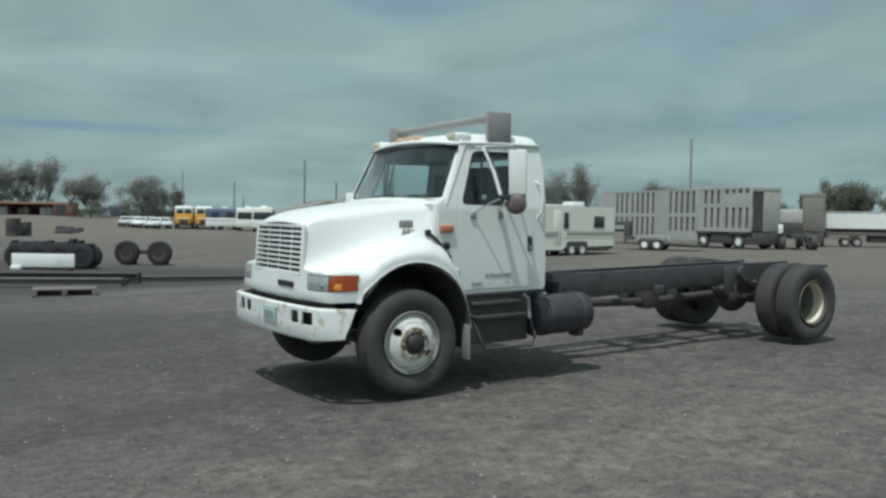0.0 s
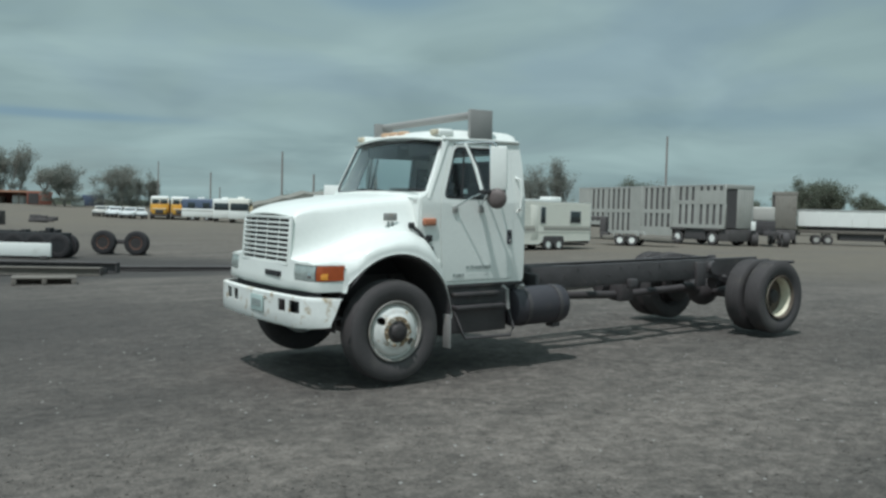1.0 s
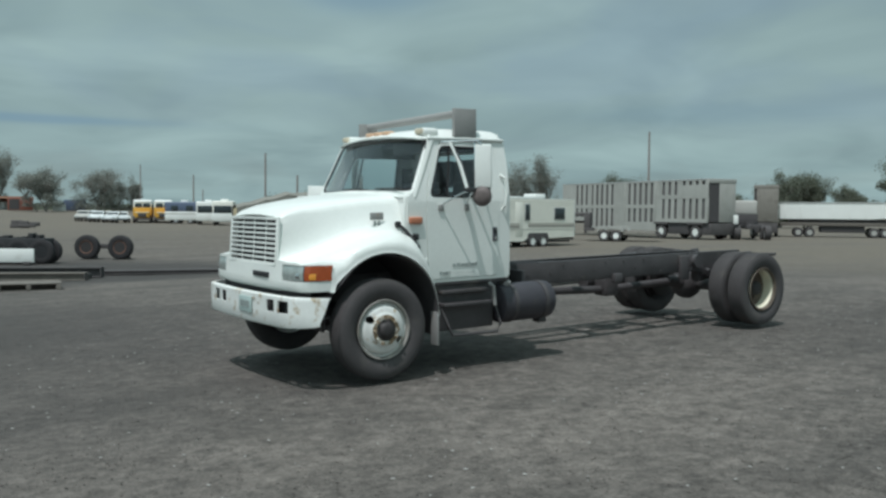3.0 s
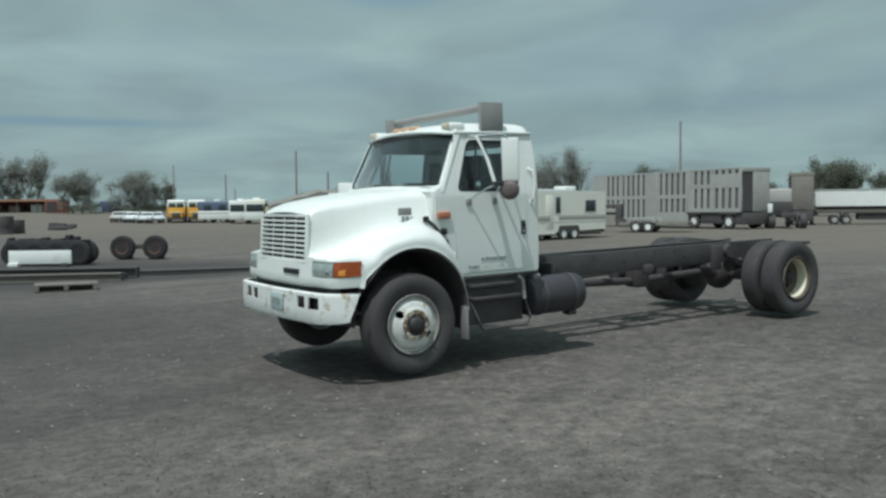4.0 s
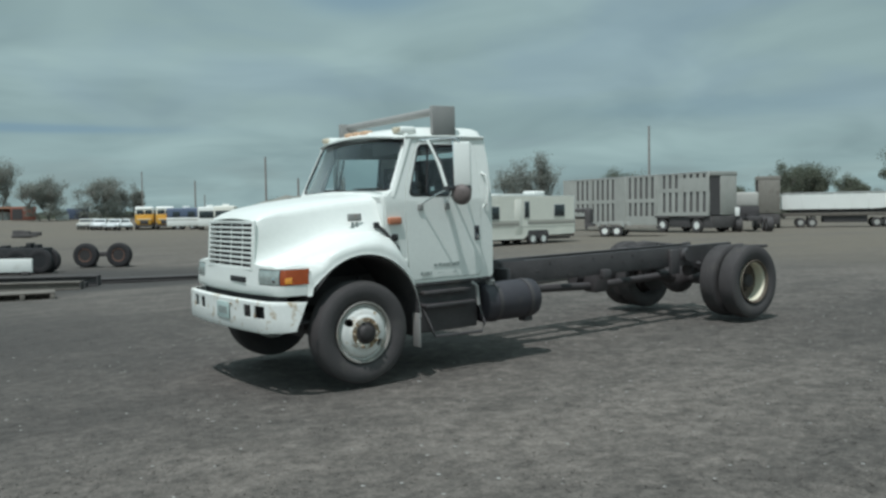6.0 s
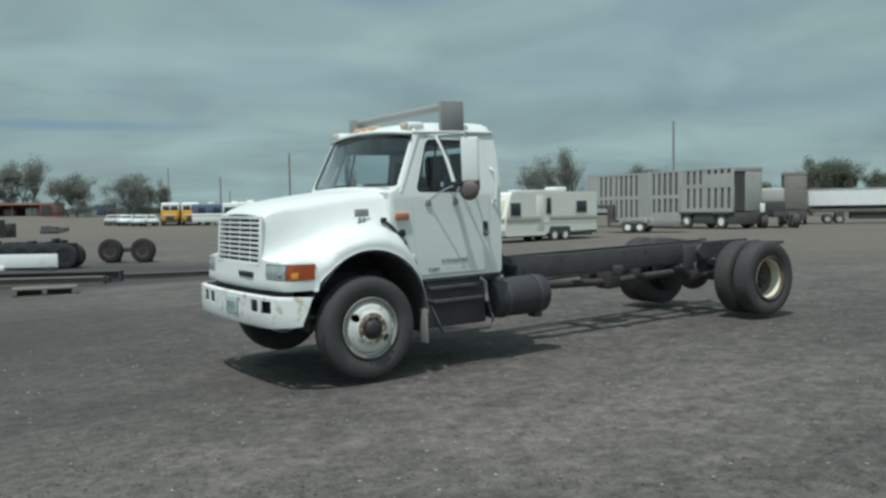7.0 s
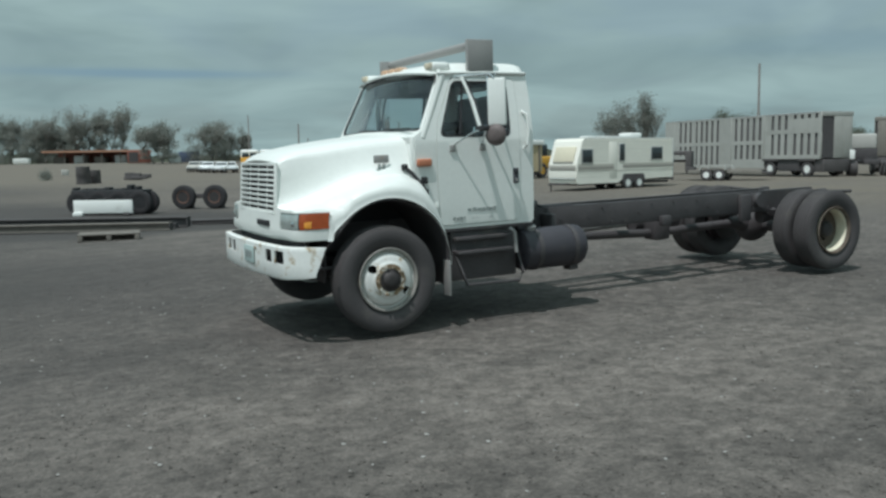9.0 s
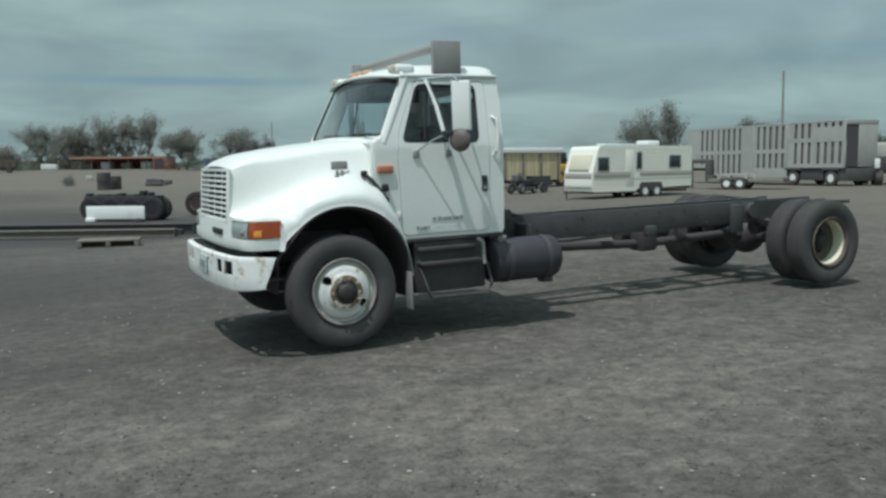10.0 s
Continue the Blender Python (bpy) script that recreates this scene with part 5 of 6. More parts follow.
BUSYELLOW = mat("school_bus_yellow", (0.62, 0.34, 0.045), 0.4, var=0.08, bump=0.02)
DULLBLUE = mat("faded_blue_paint", (0.10, 0.13, 0.20), 0.5, var=0.1, bump=0.03)
CARWHITE = mat("white_car_paint", (0.68, 0.70, 0.70), 0.3, var=0.04, bump=0.0, coat=0.4)
BRICKRED = mat("faded_red_steel", (0.27, 0.10, 0.07), 0.6, var=0.15, scale=1, bump=0.05)
SHEDROOF = mat("rust_orange_roof", (0.38, 0.20, 0.13), 0.7, var=0.15, scale=0.6, bump=0.05)
POLEWOOD = mat("grey_brown_pole_wood", (0.27, 0.25, 0.235), 0.9, var=0.2, scale=3, bump=0.2)
OLDWOOD = mat("grey_weathered_timber", (0.165, 0.148, 0.13), 0.9, var=0.25, scale=3, bump=0.3, bscale=40, random_tint=0.2)
BEAM = mat("dark_weathered_beam", (0.085, 0.078, 0.078), 0.85, var=0.3, scale=2, bump=0.2, dirt=(0.17, 0.15, 0.13), amount=0.42, dscale=1.5, sharp=0.3)
BARK = mat("grey_bark", (0.22, 0.205, 0.185), 0.95, var=0.25, scale=2, bump=0.3, bscale=12)
LEAF_DRY = leaf_material("sparse_grey_olive_leaves", (0.27, 0.28, 0.25), 0.45)
LEAF_GREEN = leaf_material("dark_green_leaves", (0.17, 0.185, 0.14), 0.42)


def at(x, y, yaw=0.0, dz=0.0):
    return pose(x, y, ground_z(x, y) + dz, 0, 0, yaw)


def road_wheel(parent, x, y, r, w, hub, label="", tyre=None):
    bm = lathe(B(), [(r * 0.53, -w / 2 * 0.8), (r * 0.82, -w / 2), (r * 0.97, -w / 2 * 0.8), (r, -w / 2 * 0.4), (r, w / 2 * 0.4), (r * 0.97, w / 2 * 0.8), (r * 0.82, w / 2), (r * 0.53, w / 2 * 0.8)], 28, True)
    bm.transform(Matrix.Translation((x, y, r)))
    wh = part("wheel", bm, tyre or RUBBER, parent, label)
    bm = lathe(B(), [(r * 0.54, -w * 0.38), (r * 0.50, -w * 0.36), (r * 0.46, -w * 0.06), (r * 0.30, -w * 0.02), (r * 0.18, -w * 0.14), (r * 0.15, -w * 0.28), (0.0005, -w * 0.30)], 24)
    lathe(bm, [(r * 0.54, w * 0.38), (r * 0.50, w * 0.36), (r * 0.46, w * 0.06), (r * 0.30, w * 0.02), (r * 0.18, w * 0.14), (r * 0.15, w * 0.28), (0.0005, w * 0.30)], 24)
    bm.transform(Matrix.Translation((x, y, r)))
    part("hub_disc", bm, hub, wh)
    return wh


def build_caravan():
    rv = thing("travel_trailer", "cream travel trailer with taupe stripes and tandem white wheels", "caravan", at(22.84, 26.66, 5.9))
    L, W = 7.0, 2.1
    prof = rounded([(0.06, 0.36), (2.9, 0.36), (3.1, 0.50), (L, 0.56), (L, 2.62), (0.52, 2.62), (0.40, 2.50), (0.02, 1.32), (0.0, 0.75)], 0.07)
    part("body", prism(B(), prof, 0.0, W), CREAM, rv)
    for z in (0.72, 0.86, 1.52, 1.72, 1.92, 2.12, 2.32, 2.48):
        part("siding_rib", box(B(), 0.14 + 0.30 * max(0.0, z - 1.32), L - 0.02, -0.006, 0.002, z, z + 0.018), CREAM, rv)
    part("corner_trim", box(B(), L - 0.05, L + 0.01, -0.014, 0.02, 0.58, 2.60, 0.006), ROOFGREY, rv)
    part("roof_skin", box(B(), 0.6, L - 0.02, 0.03, W - 0.03, 2.615, 2.655, 0.015), ROOFGREY, rv)
    part("air_conditioner", box(B(), 4.5, 5.4, 0.75, 1.65, 2.65, 2.93, 0.09, 3), VANWHITE, rv, "white rooftop air conditioner")
    part("roof_vent", box(B(), 1.5, 2.05, 0.8, 1.4, 2.65, 2.76, 0.03), VANWHITE, rv)
    part("roof_rack", box(B(), 1.6, 4.6, 0.25, 0.33, 2.66, 2.74, 0.01), VANWHITE, rv)
    for x0, x1, z0, z1 in ((0.10, 2.55, 1.06, 1.20), (0.12, 2.55, 1.20, 1.34), (3.2, L - 0.06, 1.12, 1.24), (3.2, L - 0.06, 1.24, 1.36), (0.1, L - 0.06, 0.98, 1.02)):
        part("stripe", box(B(), x0, x1, -0.012, -0.003, z0, z1), STRIPE if z0 in (1.06, 1.12) else STRIPE_PALE, rv)
    for x0, x1, z0, z1 in ((0.36, 1.04, 1.42, 2.05), (2.96, 3.28, 1.50, 2.32), (5.29, 6.09, 1.55, 2.15)):
        w = part("window_frame", box(B(), x0 - 0.05, x1 + 0.05, -0.03, -0.002, z0 - 0.05, z1 + 0.05, 0.02), ROOFGREY, rv)
        part("pane", box(B(), x0, x1, -0.036, -0.024, z0, z1, 0.01), DARKGLASS, w)
    part("entry_door", box(B(), 2.22, 2.78, -0.008, 0.01, 0.62, 2.45, 0.003), CREAM, rv)
    # hinged stone guard over the front window, following the lean of the nose
    lean_back = Matrix.Translation((0.06, 0, 1.46)) @ Matrix.Rotation(radians(17.8), 4, "Y")
    bm = box(B(), -0.05, 0.0, 0.30, W - 0.30, 0.0, 0.78, 0.02)
    bm.transform(lean_back)
    guard = part("rock_guard", bm, GUARD, rv, "beige hinged flap over the front window")
    # dark strip drawn in as the shadow line below the flap
    bm = box(B(), -0.045, 0.01, 0.30, W - 0.30, -0.06, -0.004, 0.005)
    bm.transform(lean_back)
    part("guard_shadow", bm, STRIPE, guard, "dark strip for the shadow below the flap")
    for z0, z1, m in ((1.06, 1.18, STRIPE), (1.18, 1.30, STRIPE_PALE), (0.60, 0.66, ROOFGREY)):
        part("front_band", box(B(), -0.016, 0.04, 0.08, W - 0.08, z0, z1, 0.004), m, rv)
    bm = prism(B(), rounded([(3.10, 0.40), (3.24, 0.80), (4.73, 0.80), (4.87, 0.40)], 0.08), -0.02, 0.30)
    part("wheel_arch", bm, DARKIN, rv)
    part("chassis", box(B(), 0.3, L - 0.1, 0.25, W - 0.25, 0.28, 0.40, 0.02), BLACK, rv)
    for y in (0.06, W - 0.06):
        for x in (3.57, 4.40):
            road_wheel(rv, x, y, 0.35, 0.22, VANWHITE)
    bm = rod(B(), (0.4, 0.5, 0.36), (-0.9, W / 2, 0.36), 0.05, 8)
    rod(bm, (0.4, W - 0.5, 0.36), (-0.9, W / 2, 0.36), 0.05, 8)
    rod(bm, (-0.75, W / 2, 0.0), (-0.75, W / 2, 0.45), 0.035, 8)
    part("hitch", bm, BLACK, rv)
    part("bumper", box(B(), L, L + 0.12, 0.2, W - 0.2, 0.42, 0.54, 0.02), BLACK, rv)
    part("tail_lamp", box(B(), L, L + 0.03, 0.08, 0.25, 1.0, 1.15, 0.01), BRICKRED, rv)


build_caravan()


def build_stock_trailer(name, label, m, L, W=2.6, H=4.15, belly=True, skin=None):
    """A slatted livestock semi-trailer: x forward from the tail, its near side at y = 0, its width towards -y."""
    skin = skin or SLATALU
    tr = thing(name, label, "livestock trailer", m)
    # solid boxes coloured like the half-lit inside seen between the slats
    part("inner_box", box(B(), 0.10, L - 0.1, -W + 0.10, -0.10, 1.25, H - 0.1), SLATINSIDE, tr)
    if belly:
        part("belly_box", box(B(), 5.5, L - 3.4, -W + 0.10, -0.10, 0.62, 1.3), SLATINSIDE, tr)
    part("roof", box(B(), 0.0, L, -W, 0.0, H - 0.07, H, 0.02), ALU if belly else skin, tr)
    # sections of the slatted side: where each begins and ends, and the heights of its open tiers
    if belly:
        sections = ((0.15, 2.75, 1.15, ((1.42, 2.80), (3.74, 4.03))), (2.75, 5.0, 1.15, ((1.42, 2.80), (3.08, 4.03))), (5.15, 8.3, 0.52, ((1.15, 2.15), (2.42, 4.0))),
                    (9.5, 12.6, 0.52, ((0.75, 2.15), (2.42, 4.0))), (12.6, 14.8, 1.15, ((1.42, 2.15), (2.42, 4.0))))
        blank = ((0.0, 0.15, 1.15), (5.0, 5.15, 0.52), (8.3, 9.5, 0.52), (14.8, L, 1.15))
    else:
        sections = ((0.2, L - 0.2, 1.15, ((1.52, 2.78), (2.98, H - 0.2))),)
        blank = ((0.0, 0.2, 1.15), (L - 0.2, L, 1.15))
    pitch, wide = 0.60, 0.34
    for x0, x1, low, tiers in sections:
        edges = [low] + [z for tier in tiers for z in tier] + [H - 0.07]
        for z0, z1 in zip(edges[::2], edges[1::2]):
            part("side_rail", box(B(), x0, x1, -0.05, 0.0, z0, z1, 0.006, 1), skin, tr)
        for z0, z1 in tiers:
            first = None
            for k in range(int((x1 - x0) / pitch + 0.5) + 1):
                x = min(x0 + k * pitch, x1 - wide / 2)
                if first is None:
                    first = ob = part("slat", box(B(), -wide / 2, wide / 2, -0.05, 0.0, z0 - 0.02, z1 + 0.02, 0.012, 1), skin, tr)
                else:
                    ob = new("slat", first.data)
                    ob.parent = tr
                ob.location = (x, -0.008, 0)
    for x0, x1, low in blank:
        part("blank_panel", box(B(), x0, x1, -0.05, 0.004, low, H - 0.07, 0.006, 1), skin, tr)
    for z0, z1 in ((H - 0.30, H - 0.07), (2.2, 2.5), (1.15, 1.5)):
        part("side_rail", box(B(), 0.0, L, -W, -W + 0.09, z0, z1, 0.006, 1), skin, tr)
    for x in (0.0, 4.98, 8.25, L - 0.12) if belly else (0.0, L - 0.12):
        part("post", box(B(), x, x + 0.12, -0.03, 0.018, 1.15, H - 0.02, 0.006), skin, tr)
    # tail: a ribbed door and a dark panel painted as the open doorway's shade
    part("tail_frame", box(B(), -0.06, 0.02, -W, -0.02, H - 0.30, H - 0.02, 0.01), skin, tr)
    gap = 1.02 if belly else 0.2
    part("tail_door", box(B(), -0.05, 0.03, -W + 0.05, -gap, 1.20, H - 0.30, 0.01), skin, tr)
    for k in range(6):
        y = -W + 0.18 + k * (W - gap - 0.25) / 5.4
        part("door_rib", box(B(), -0.085, -0.04, y, y + 0.06, 1.25, H - 0.36, 0.01), skin, tr)
    part("doorway", box(B(), -0.02, 0.06, 0.02 - gap, -0.12, 1.22, H - 0.32), DARKIN, tr, "dark panel for the shade inside an open doorway")
    part("bumper_box", box(B(), -0.15, 0.75, -W + 0.1, -0.12, 0.32, 1.12, 0.03), BEAM, tr)
    part("chassis", box(B(), 0.3, 4.9, -W + 0.5, -0.5, 0.75, 1.16, 0.02), BLACK, tr)
    part("chassis", box(B(), L - 3.4, L - 0.2, -W + 0.5, -0.5, 0.95, 1.16, 0.02), BLACK, tr)
    # plain dark box that fills the space between the wheels
    part("wheel_gap_fill", box(B(), 1.85, 3.85, -0.62, -0.12, 0.35, 1.15, 0.03), DARKIN, tr)
    for x in (1.2, 4.5):
        part("wheel_arch", box(B(), x - 0.72, x + 0.72, -0.55, 0.01, 0.98, 1.20, 0.05), BEAM, tr)
        for y in (-0.17, -W + 0.17):
            road_wheel(tr, x, y, 0.50, 0.27, VANWHITE)
        part("axle", rod(B(), (x, -W + 0.2, 0.5), (x, -0.2, 0.5), 0.07, 10), BLACK, tr)
    for y in (-0.5, -W + 0.5):
        part("landing_leg", box(B(), L - 2.9, L - 2.76, y - 0.06, y + 0.06, 0.0, 1.0, 0.01), BLACK, tr)
    return tr


build_stock_trailer("livestock_trailer", "long dull aluminium slatted livestock trailer with a dark open tail door", at(43.8, 29.2, 84.2), 16.0)
build_stock_trailer("livestock_trailer", "narrow grey-brown livestock trailer parked behind a pale tractor cab", at(55.5, 33.9, 34.2), 5.2, W=1.87, belly=False, H=4.1, skin=DRAB)


def build_flat_trailer():
    tr = thing("flatbed_trailer", "low grey gooseneck flatbed trailer with white tandem wheels", "trailer", at(35.8, 32.2, -57))
    part("deck", box(B(), 0.0, 4.3, -1.0, 1.0, 0.52, 0.60, 0.02), BEAM, tr)
    for k in range(7):
        part("deck_plank", box(B(), 0.05 + k * 0.59, 0.05 + k * 0.59 + 0.55, -0.98, 0.98, 0.604, 0.64, 0.006), OLDWOOD, tr)
    for y in (-1.02, 1.0):
        part("side_beam", box(B(), 0.0, 4.3, y, y + 0.05, 0.42, 0.62, 0.01), DRAB, tr)
    for y in (-1.2, 1.2):
        bm = prism(B(), rounded([(0.70, 0.62), (0.85, 0.92), (2.20, 0.92), (2.35, 0.62), (2.25, 0.62), (2.12, 0.84), (0.93, 0.84), (0.80, 0.62)], 0.05), y - 0.15, y + 0.15)
        part("fender", bm, SLATALU, tr, "pale steel fender")
        for x in (1.15, 1.90):
            road_wheel(tr, x, y, 0.35, 0.22, VANWHITE)
    bm = box(B(), -0.3, 0.2, -0.40, 0.40, 0.45, 0.82, 0.03)
    box(bm, -0.35, 0.05, -0.35, 0.35, 0.62, 1.80, 0.06)
    box(bm, -1.3, -0.2, -0.25, 0.25, 1.56, 1.80, 0.06)
    rod(bm, (-1.2, 0, 1.6), (-1.2, 0, 0.0), 0.07, 10)
    part("gooseneck", bm, BEAM, tr, "dark gooseneck hitch")
    for y in (-0.7, 0.7):
        part("ramp", box(B(), 4.3, 4.7, y - 0.25, y + 0.25, 0.40, 0.50, 0.02), BEAM, tr)


build_flat_trailer()


def build_hopper():
    """A white-sided short trailer seen square on."""
    tr = thing("hopper_trailer", "white-sided open trailer on a dark steel frame", "trailer", at(58.0, 33.4, -54))
    L = 8.3
    prof = [(0.0, 1.55), (0.25, 1.45), (L - 1.6, 1.45), (L - 0.1, 1.55), (L, 1.62), (L, 2.74), (0.0, 2.70)]
    part("body", prism(B(), prof, 0.0, 2.5), VANWHITE, tr)
    for k in range(7):
        part("side_stake", box(B(), 0.5 + k * 1.18, 0.57 + k * 1.18, -0.03, 0.0, 1.50, 2.70, 0.005), VANWHITE, tr)
    part("top_rail", box(B(), -0.02, L + 0.02, -0.05, 2.55, 2.71, 2.78, 0.02), ROOFGREY, tr)
    part("frame", box(B(), 0.9, L - 0.1, 0.3, 2.2, 1.12, 1.44, 0.03), BLACK, tr)
    part("drawbar", box(B(), 0.0, L + 1.2, 0.05, 0.25, 0.90, 1.16, 0.02), OLDWOOD, tr, "brown-grey timber side beam")
    part("under_box", box(B(), 3.2, 6.4, 0.2, 2.2, 0.38, 0.92, 0.05), DARKIN, tr)
    for y in (0.16, 2.34):
        for x in (1.55, 2.40, 7.05, 7.85):
            road_wheel(tr, x, y, 0.38, 0.24, SLATALU)


build_hopper()


def build_tractor_cab():
    """A white road tractor standing tail to the camera."""
    tt = thing("road_tractor", "dusty pale grey road tractor with a dark frame parked by trailers", "truck", at(46.9, 27.9, 45))
    part("cab", box(B(), 3.0, 4.8, -0.8, 0.8, 1.75, 2.75, 0.10, 3), PALEGREY, tt)
    part("cab_base", box(B(), 2.96, 4.7, -0.85, 0.85, 1.0, 1.76, 0.06, 2), DARKIN, tt)
    part("hood", box(B(), 4.7, 6.3, -0.8, 0.8, 1.0, 2.0, 0.15, 3), PALEGREY, tt)
    part("frame", box(B(), -0.4, 6.2, -0.45, 0.45, 0.75, 1.05, 0.02), BLACK, tt)
    part("fifth_wheel", rod(B(), (0.9, 0, 1.05), (0.9, 0, 1.22), 0.5, 20), BLACK, tt)
    part("exhaust_stack", rod(B(), (2.85, 1.0, 1.0), (2.85, 1.0, 3.5), 0.07, 12), ALU, tt)
    part("light_post", box(B(), -0.3, -0.15, 1.0, 1.3, 1.1, 1.7, 0.02), VANWHITE, tt)
    for x in (0.2, 1.5, 5.6):
        for y in (-1.0, 1.0):
            road_wheel(tt, x, y, 0.5, 0.45 if x < 3 else 0.28, ALU)


build_tractor_cab()


def build_board_trailer():
    tr = thing("board_sided_trailer", "tan board-sided trailer with posts and a pale roof edge", "trailer", at(22.0, 44.0, -1.0))
    L = 10.6
    part("inner_box", box(B(), 0.05, L - 0.05, 0.06, 2.4, 0.7, 2.5), TAN, tr)
    for k in range(34):
        x = 0.02 + k * L / 34
        part("board", box(B(), x, x + L / 34 - 0.02, 0.0, 0.05, 0.62, 2.5, 0.004, 1), TAN, tr)
    for k in range(8):
        x = 0.2 + k * 1.44
        part("post", box(B(), x, x + 0.12, -0.07, -0.005, 0.55, 2.52, 0.01), OLDWOOD, tr)
    part("roof_edge", box(B(), -0.1, L + 0.1, -0.14, 2.6, 2.5, 2.86, 0.05), VANWHITE, tr, "pale roof edge")
    part("under_frame", box(B(), 0.1, L - 0.1, 0.2, 2.2, 0.4, 0.62, 0.02), BLACK, tr)
    for x in (2.0, 3.1, 6.8):
        for y in (0.1, 2.3):
            road_wheel(tr, x, y, 0.38, 0.24, BLACK)


build_board_trailer()


def build_small_machines():
    g = thing("ride_on_mower", "dark ride-on mower standing on the gravel", "mower", at(24.6, 36.0, 20))
    part("body", box(B(), -0.3, 0.75, -0.3, 0.3, 0.42, 0.85, 0.10, 3), PLASTIC, g)
    part("seat", box(B(), -0.75, -0.35, -0.25, 0.25, 0.70, 1.15, 0.08, 3), SEAT, g)
    part("deck", box(B(), -0.5, 0.45, -0.55, 0.55, 0.18, 0.36, 0.06, 2), BLACK, g)
    part("steering_post", rod(B(), (-0.05, 0, 0.8), (-0.2, 0, 1.15), 0.03, 8), BLACK, g)
    part("steering_wheel", rod(B(), (-0.2, 0, 1.15), (-0.215, 0, 1.18), 0.2, 16), BLACK, g)
    for y in (-0.42, 0.42):
        road_wheel(g, -0.6, y, 0.30, 0.22, ALU)
        road_wheel(g, 0.6, y, 0.20, 0.14, ALU)
    f = thing("tool_carrier", "dark two-wheeled implement beside the mower", "implement", at(26.1, 36.6, 10))
    part("frame", box(B(), -0.9, 0.9, -0.3, 0.3, 0.45, 0.62, 0.03), BLACK, f)
    part("hopper", prism(B(), [(-0.6, 0.62), (0.6, 0.62), (0.8, 1.0), (-0.8, 1.0)], -0.3, 0.3), DARKIN, f)
    for y in (-0.45, 0.45):
        road_wheel(f, 0.0, y, 0.32, 0.18, BLACK)
    t = thing("yellow_loader", "yellow farm loader half hidden behind a trailer", "loader", at(34.6, 47.0, 15))
    part("body", box(B(), -1.2, 1.2, -0.7, 0.7, 0.7, 1.6, 0.12, 3), BUSYELLOW, t)
    part("cab", box(B(), -0.9, 0.2, -0.6, 0.6, 1.6, 2.5, 0.08, 2), DARKGLASS, t)
    part("lift_arm", box(B(), 0.4, 2.4, -0.55, -0.4, 0.9, 1.2, 0.04), BUSYELLOW, t)
    for x in (-0.8, 0.9):
        for y in (-0.8, 0.8):
            road_wheel(t, x, y, 0.55, 0.35, BUSYELLOW)


build_small_machines()


def build_pole(x, y, h, r, arm, label):
    p = thing("utility_pole", label, "pole", at(x, y), "poles over the yard")
    bm = rod(B(), (0, 0, -0.3), (0, 0, h), r, 12, r * 0.7)
    part("post", bm, POLEWOOD, p)
    part("cap", rod(B(), (0, 0, h), (0, 0, h + 0.08), r * 0.75, 10), GREYMETAL, p)
    if arm:
        part("crossarm", box(B(), -0.9, 0.9, -0.06, 0.06, h - 0.6, h - 0.45, 0.01), POLEWOOD, p)
        for k in (-0.8, 0.8):
            part("insulator", rod(B(), (k, 0, h - 0.45), (k, 0, h - 0.25), 0.05, 8), GREYMETAL, p)


build_pole(53.9, 43.4, 8.8, 0.12, False, "tall plain grey wooden pole behind the trailers")
build_pole(32.2, 75.5, 7.6, 0.13, False, "tall plain wooden pole among parked vehicles")
build_pole(43.7, 92.0, 6.2, 0.17, False, "short thick wooden pole in the distance")
build_pole(42.9, 128.2, 6.9, 0.16, False, "thick weathered pole in the distance")
build_pole(38.7, 142.7, 8.6, 0.13, False, "thin far pole behind bare trees")
build_pole(46.0, 132.6, 4.6, 0.12, False, "low thin pole in the distance")


def build_car(x, y, yaw, label, paint):
    c = thing("car", label, "car", at(x, y, yaw), "white cars in a row")
    low = rounded([(-2.2, 0.32), (2.2, 0.32), (2.25, 0.72), (1.2, 0.92), (-1.9, 0.98), (-2.25, 0.85)], 0.12)
    part("body", prism(B(), low, -0.88, 0.88), paint, c)
    top = rounded([(-1.7, 0.92), (1.05, 0.92), (0.35, 1.43), (-1.1, 1.45)], 0.12)
    part("cabin", prism(B(), top, -0.74, 0.74), paint, c)
    bm = box(B(), -0.02, 0.02, -0.66, 0.66, -0.24, 0.20, 0.015)
    bm.transform(Matrix.Translation((0.72, 0, 1.18)) @ Matrix.Rotation(radians(-54), 4, "Y"))
    part("windscreen", bm, DARKGLASS, c)
    for sy in (-0.75, 0.75):
        for x0, x1 in ((-1.15, -0.45), (-0.38, 0.35)):
            part("side_window", box(B(), x0, x1, sy - 0.01, sy + 0.01, 1.02, 1.34, 0.008), DARKGLASS, c)
    for sy in (-0.62, 0.62):
        part("headlamp", box(B(), 2.18, 2.25, sy - 0.16, sy + 0.16, 0.60, 0.72, 0.02), ALU, c)
    part("bumper", box(B(), 2.16, 2.30, -0.84, 0.84, 0.34, 0.50, 0.04), PLASTIC, c)
    for sx in (-1.35, 1.4):
        for sy in (-0.80, 0.80):
            road_wheel(c, sx, sy, 0.32, 0.2, ALU)


for k, paint in enumerate((PALEGREY, CARWHITE, CARWHITE, PALEGREY, CARWHITE, CARWHITE)):
    label = "dusty grey car parked in a row facing out" if paint is PALEGREY else "white car parked in a row facing out"
    build_car(23.2 + 0.52 * k + 0.3 * (k % 2), 114.6 - 1.9 * k + 2.0 * (k % 2), (250, 268, 244, 258, 236, 262)[k], label, paint)


